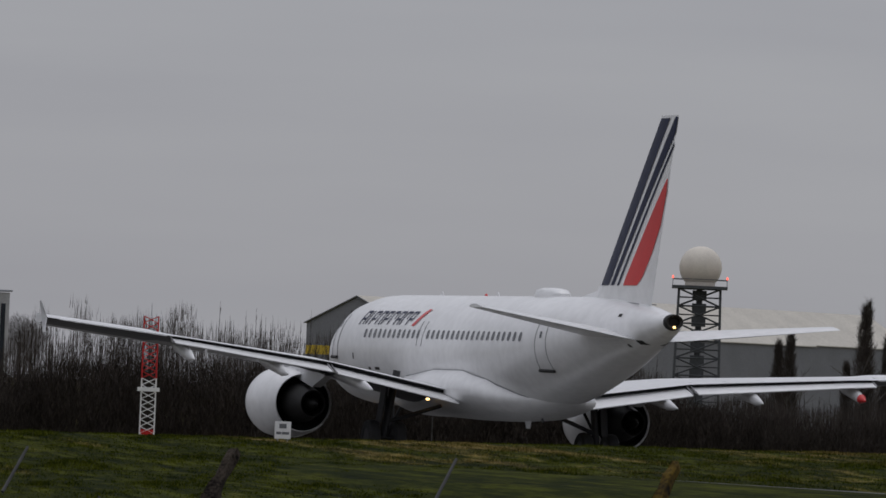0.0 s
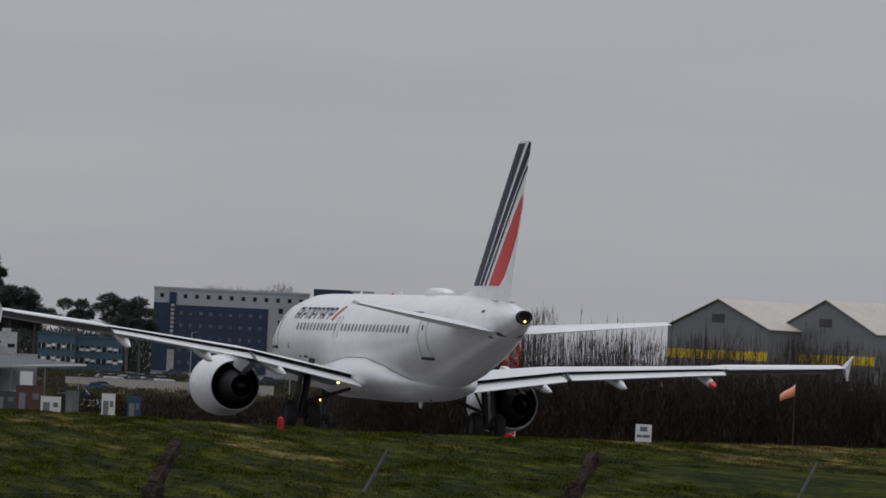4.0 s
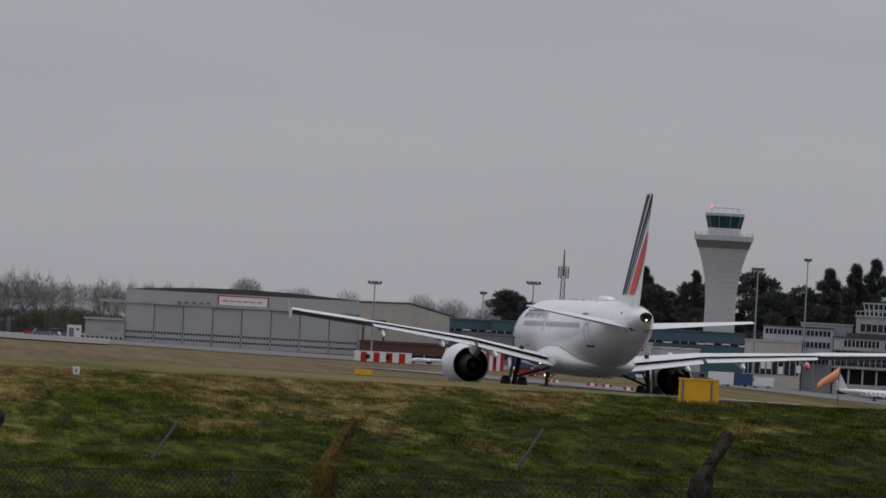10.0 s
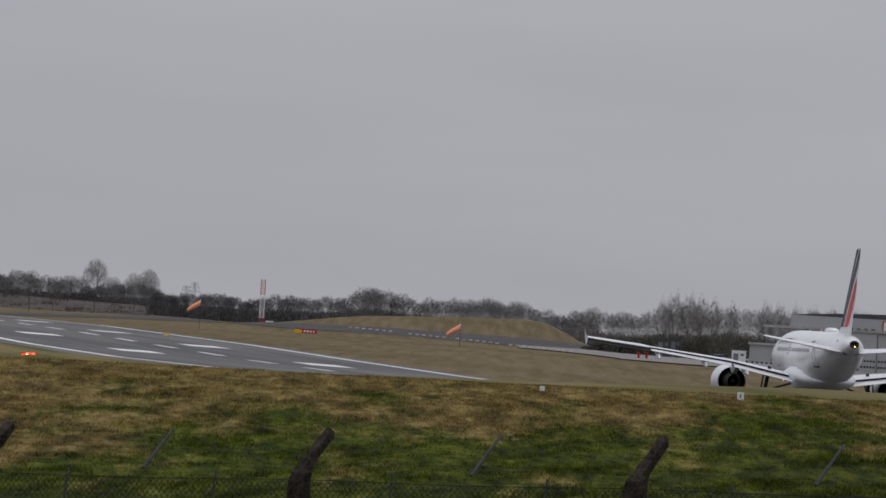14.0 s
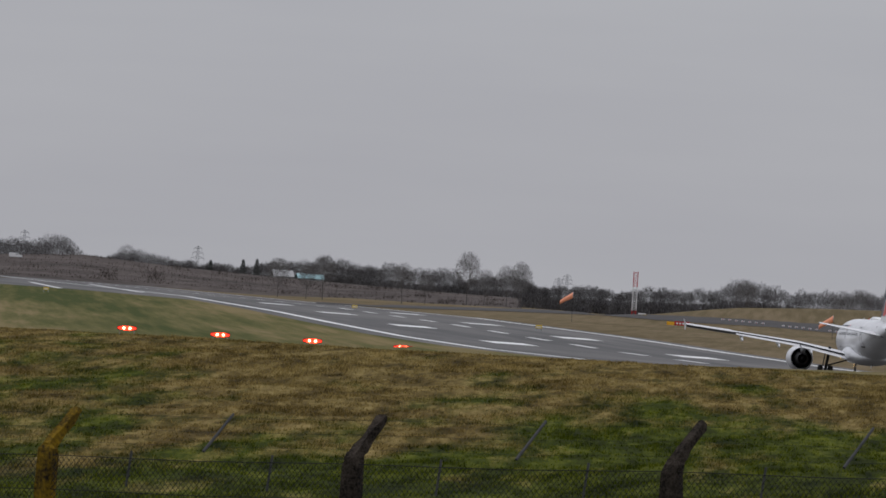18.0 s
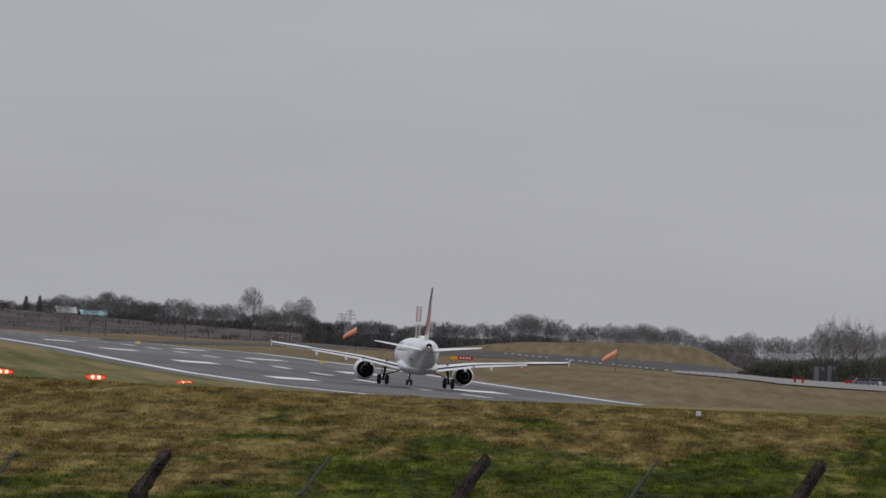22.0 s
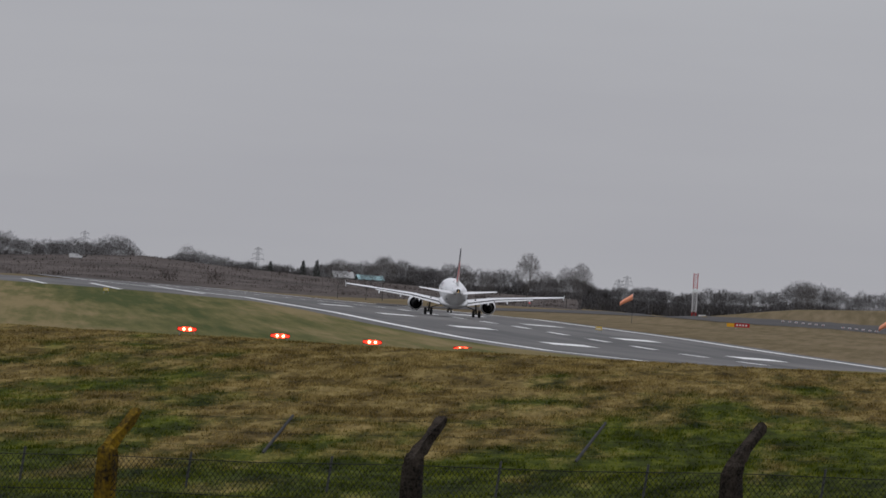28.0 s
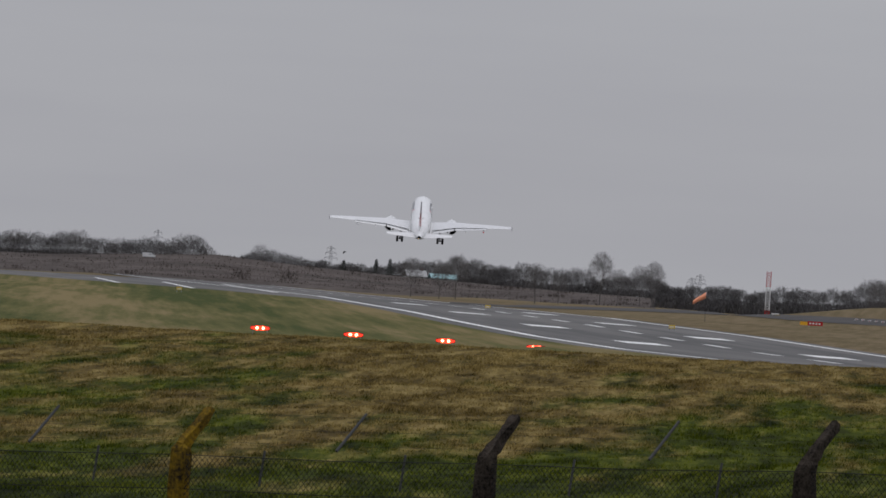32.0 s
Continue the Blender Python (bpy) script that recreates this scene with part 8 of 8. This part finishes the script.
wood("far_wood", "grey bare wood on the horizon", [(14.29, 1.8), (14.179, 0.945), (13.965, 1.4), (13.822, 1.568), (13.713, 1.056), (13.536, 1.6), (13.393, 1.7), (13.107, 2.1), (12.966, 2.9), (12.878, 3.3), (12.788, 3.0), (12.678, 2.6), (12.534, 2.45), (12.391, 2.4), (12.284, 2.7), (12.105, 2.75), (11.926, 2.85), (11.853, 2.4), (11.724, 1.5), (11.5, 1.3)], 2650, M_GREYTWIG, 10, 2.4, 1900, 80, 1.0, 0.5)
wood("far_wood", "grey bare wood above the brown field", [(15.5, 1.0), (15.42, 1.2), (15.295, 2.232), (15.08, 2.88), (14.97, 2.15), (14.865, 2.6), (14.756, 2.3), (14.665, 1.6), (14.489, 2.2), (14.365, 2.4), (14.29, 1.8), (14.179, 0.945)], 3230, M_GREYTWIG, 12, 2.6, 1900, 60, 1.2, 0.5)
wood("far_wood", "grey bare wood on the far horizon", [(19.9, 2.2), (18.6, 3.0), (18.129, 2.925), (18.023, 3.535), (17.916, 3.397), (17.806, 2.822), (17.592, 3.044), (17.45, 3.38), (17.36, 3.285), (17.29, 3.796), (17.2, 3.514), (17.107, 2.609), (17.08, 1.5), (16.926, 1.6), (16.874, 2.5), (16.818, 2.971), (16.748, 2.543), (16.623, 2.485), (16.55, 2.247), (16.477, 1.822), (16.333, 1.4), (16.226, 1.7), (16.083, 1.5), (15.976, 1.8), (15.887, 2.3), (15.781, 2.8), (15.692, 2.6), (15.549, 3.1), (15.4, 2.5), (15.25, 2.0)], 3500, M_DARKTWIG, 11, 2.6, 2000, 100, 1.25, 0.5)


# ---- the brown scrub field beyond the runway end ----
SCRUB_TOP = ((19.9, 0.2), (18.121, 0.745), (17.586, 1.299), (17.086, 1.692), (16.87, 1.415), (16.51, 0.974), (15.971, 0.531), (15.251, 0.1), (14.891, -0.1), (14.3, -0.3))
SCRUB_FOOT = ((19.9, -1.6), (18.115, -1.249), (17.579, -0.945), (17.041, -0.89), (16.324, -1.024), (15.606, -1.345), (14.888, -1.541), (14.3, -1.5))


def scrub_field():
    bm = bmesh.new()
    rng = random.Random(77)
    vs, fs = [], []
    last = None
    for az in np.arange(14.3, 19.9, 0.05):
        et, eb = (float(np.interp(az, [q[0] for q in s[::-1]], [q[1] for q in s[::-1]])) for s in (SCRUB_TOP, SCRUB_FOOT))
        d0 = min(reach(az, eb, 1700.0), 2900.0)
        d1 = 3180.0
        row = []
        for j in range(11):
            t = j / 10
            d = d0 + (d1 - d0) * t
            z = max(height(eb + (et - eb) * t ** 1.2, d), ground(*polar(az, d).xy) + 0.05) if j else ground(*polar(az, d).xy) - 0.3
            row.append(bm.verts.new(polar(az, d, z)))
            if j:
                clump = max(0.0, noise.noise((az * 7.0, d * 0.012, 4.0)))
                for _ in range(10 + int(60 * clump)):
                    p = polar(az + rng.uniform(-0.03, 0.03), d + rng.uniform(-20, 20), z)
                    hh, w, b = rng.uniform(0.1, 0.4) + rng.uniform(0, 1.3) * clump, rng.uniform(0.06, 0.2), rng.uniform(0, 6.283)
                    k = len(vs)
                    vs += [(p.x - w * math.cos(b), p.y - w * math.sin(b), z - 0.4), (p.x + w * math.cos(b), p.y + w * math.sin(b), z - 0.4), (p.x + rng.uniform(-0.4, 0.4), p.y, z + hh)]
                    fs.append((k, k + 1, k + 2))
        if last:
            for j in range(10):
                bm.faces.new((last[j], last[j + 1], row[j + 1], row[j]))
        last = row
    single("scrub_field", bm, M_SCRUBF, "dark brown scrubby field rising beyond the runway end", "field", kind="structure", smooth=True)
    mass("field_scrub", "low brown winter scrub on the far field", M_SCRUB, vs, fs)


M_SCRUBF = mat("brown_scrub_ground", (0.085, 0.071, 0.064), 0.95, var=0.5, scale=0.02, fine=14, spec=0.05)
scrub_field()


def bank_cover():
    """Brambles and rough grass over the bank below the car park."""
    rng = random.Random(52)
    vs, fs = [], []
    for _ in range(4200):
        az, d = rng.uniform(2.7, 5.25), rng.uniform(1690, 1845)
        g = on_ground(az, d)
        h = rng.uniform(0.25, 0.7) + 0.9 * max(0.0, noise.noise((g.x * 0.06, g.y * 0.03, 1.0)))
        v2, f2 = fill_tris(rng, 34, (g.x, g.y), rng.uniform(0.8, 2.0), g.z - 0.2, g.z + h * 0.7, 0.2, 0.5 + h * 0.3, 0.07, 0.6)
        k = len(vs)
        vs += v2
        fs += [tuple(i + k for i in f) for f in f2]
    mass("bank_brambles", "dark green and brown brambles on the car park bank", M_BRAMBLE, vs, fs)


M_BRAMBLE = island_mat("winter_brambles", [(0.0, (0.028, 0.030, 0.018)), (0.6, (0.055, 0.055, 0.034)), (1.0, (0.10, 0.092, 0.062))])
bank_cover()


def pylon(az, elt, dist):
    p0 = on_ground(az, dist, 0.3)
    p = thing("electricity_pylon", "distant grey lattice electricity pylon", "pylon", facing(p0, az))
    h = height(elt, dist) - p0.z
    lattice("pylon", p, 2.6, 0.6, h, 7, M_PYLON, 0.07, 0.045)
    for z, w in ((0.72, 2.9), (0.84, 2.4), (0.95, 1.8)):
        bm = bmesh.new()
        for s in (-1, 1):
            tube(bm, (0, 0, h * z + 0.9), (s * w, 0, h * z), 0.07, seg=4)
            tube(bm, (0, 0, h * z - 0.2), (s * w, 0, h * z), 0.07, seg=4)
        part("crossarm", bm, M_PYLON, p)
        for s in (-1, 1):
            part("insulator", tubed((s * w, 0, h * z), (s * w, 0, h * z - 1.2), 0.06, seg=5), M_PYLON, p)


M_PYLON = mat("weathered_pylon_steel", (0.24, 0.25, 0.26), 0.7, 0.2, var=0.15)
pylon(16.368, 3.385, 4000)
pylon(17.469, 4.061, 4000)
pylon(14.023, 2.610, 4200)
pylon(14.075, 2.179, 4400)


# ---- houses and conifers beyond the runway end ----
M_TEALR = mat("pale_teal_roof", (0.25, 0.42, 0.44), 0.6, var=0.1)


def far_house(az, el_ridge, dist, w, hgt, roof):
    c = spot(az, el_ridge, dist)
    g = ground(c.x, c.y) - 0.3
    h = c.z - g
    p = thing("house", "small pale gabled house among the far trees", "house", facing(Vector((c.x, c.y, g)), az, 12))
    part("wall", boxed(-w / 2, w / 2, 0, 6, 0, h - hgt), M_RENDER, p)
    for s in (0, 1):
        part("roof", prism(bmesh.new(), [(-w / 2 - 0.3, 3, h), (w / 2 + 0.3, 3, h), (w / 2 + 0.3, -0.4 + 6.8 * s, h - hgt), (-w / 2 - 0.3, -0.4 + 6.8 * s, h - hgt)], (0, 0, -0.2)), roof, p, "pale roof slope")
    for x in (-w * 0.28, w * 0.28):
        part("window", boxed(x - 0.7, x + 0.7, -0.06, -0.003, h - hgt - 1.9, h - hgt - 0.7), M_GLASS, p)
    part("chimney", boxed(w * 0.3, w * 0.3 + 0.6, 2.7, 3.3, h - 0.6, h + 0.6), M_BROWN, p)


far_house(15.815, 1.297, 3190, 7.0, 2.2, M_RENDER)
far_house(15.642, 1.038, 3190, 9.0, 1.6, M_TEALR)
FIR = tree_model("fir", 15, 4.4, 31, "small dark fir tree among the far houses")
for az, el, k in ((16.077, 2.341, 0), (15.991, 2.492, 1), (16.284, 2.083, 0)):
    set_tree(FIR, used, az, 3190, height(el, 3190), 15.5, rt.uniform(0, 360))


# ---- grass tufts on the near bank ----
def build_tufts():
    rng = random.Random(21)
    vs, fs = [], []
    for _ in range(300000):
        az = rng.uniform(-4.6, 19.7)
        r = math.sqrt(rng.uniform(105 ** 2, 250 ** 2))
        p = polar(az, r)
        c = noise.noise((p.x * 0.8, p.y * 0.1, 3.0)) + 0.7 * noise.noise((p.x * 2.6, p.y * 0.4, 7.0))
        if c < rng.uniform(-0.9, 0.5):
            continue
        z = ground(p.x, p.y)
        tall = rng.uniform(0.03, 0.06) + 0.06 * max(0.0, c)
        for _k in range(4):
            a = rng.uniform(0, 6.28)
            w = rng.uniform(0.008, 0.022)
            x, y = p.x + rng.uniform(-0.09, 0.09), p.y + rng.uniform(-0.2, 0.2)
            k = len(vs)
            vs += [(x - w * math.cos(a), y - w * math.sin(a), z - 0.03), (x + w * math.cos(a), y + w * math.sin(a), z - 0.03), (x + rng.uniform(-0.07, 0.07), y + rng.uniform(-0.1, 0.2), z + tall * rng.uniform(0.6, 1.1))]
            fs.append((k, k + 1, k + 2))
    me = bpy.data.meshes.new("grass_tufts")
    me.from_pydata(vs, [], fs)
    me.materials.append(M_BLADES)
    tagged(new("grass_tufts", me), "rough green and straw-coloured grass tufts on the bank", "grass", kind="stuff")


build_tufts()



# ---- a crow crossing the far field ----
def crow():
    p = thing("bird", "small black crow flying over the far field", "bird")
    rings = [[(r * math.cos(a), y, r * 0.9 * math.sin(a)) for a in np.linspace(0, 2 * math.pi, 10, endpoint=False)]
             for y, r in ((0.26, 0.012), (0.2, 0.045), (0.12, 0.075), (0.0, 0.1), (-0.12, 0.075), (-0.2, 0.03))]
    body = part("body", loft(bmesh.new(), rings), M_CROW, p, smooth=True)
    part("beak", tubed((0, 0.25, 0), (0, 0.31, -0.01), 0.014, 0.003, seg=6), M_CROW, body)
    bm = bmesh.new()
    prism(bm, [(-0.03, -0.15, 0.0), (0.03, -0.15, 0.0), (0.08, -0.36, 0.0), (-0.08, -0.36, 0.0)], (0, 0, 0.012))
    part("tail", bm, M_CROW, body)
    for side in (1, -1):
        bm = bmesh.new()
        prism(bm, [(side * 0.03, 0.13, 0.02), (side * 0.26, 0.19, 0.03), (side * 0.52, 0.05, 0.03), (side * 0.5, -0.12, 0.03), (side * 0.24, -0.14, 0.03), (side * 0.03, -0.14, 0.02)], (0, 0, 0.02))
        part("bird_wing", bm, M_CROW, p)
    return p


M_CROW = mat("black_feathers", (0.012, 0.012, 0.014), 0.6, var=0.2, scale=6)
CROW = crow()
CROW_ROWS = ((0, 25.0, -0.6), (28.0, 17.46, 1.22), (28.6, 17.318, 1.36), (29, 17.224, 1.46), (30, 16.944, 1.93), (31, 16.628, 2.2), (31.5, 16.456, 2.42), (32, 16.282, 2.85))

WING_BEND = ((0, 0.0), (20, 0.2), (26, 0.7), (28.5, 1.6), (29, 1.9), (30, 1.7), (31, 1.8), (32, 1.6))
GEAR_DROP = ((0, 0.0), (27.8, 0.0), (28.6, 0.15), (29, 0.36), (30, 0.66), (32, 0.66))


def motions():
    walk(AIRLINER, [(t, pose(x, y, z, k, -n, 90 + h)) for t, x, y, z, h, n, k in PLANE_ROWS])
    # the wings bend up as they take the weight
    for wing in AIRLINER.children:
        if wing.name.split(".")[0] == "wing":
            side = 1 if wing.data.vertices[-1].co.y > 0 else -1
            walk(wing, [(t, pose(0, side * 2, 2.42, side * a, 0, 0) @ pose(0, -side * 2, -2.42)) for t, a in WING_BEND])
        # and the main legs stretch as they leave the ground
        if wing.name.split(".")[0] == "main_gear":
            walk(wing, [(t, pose(0, 0, -d)) for t, d in GEAR_DROP])

    # the crow flies in from beyond the runway's end, beating its wings
    walk(CROW, [(t, facing(spot(az, el, 1400), az, -62) @ pose(0, 0, 0, 0, -14, 0)) for t, az, el in CROW_ROWS])
    for wing in CROW.children:
        if wing.name.split(".")[0] == "bird_wing":
            side = 1 if wing.data.vertices[1].co.x > 0 else -1
            walk(wing, [(0, pose(0, 0, 0)), (28.3, pose(0, 0, 0))] + [(28.4 + 0.15 * k, pose(0, 0, 0, 0, side * (-32 if k % 2 else 24), 0)) for k in range(25)])


motions()
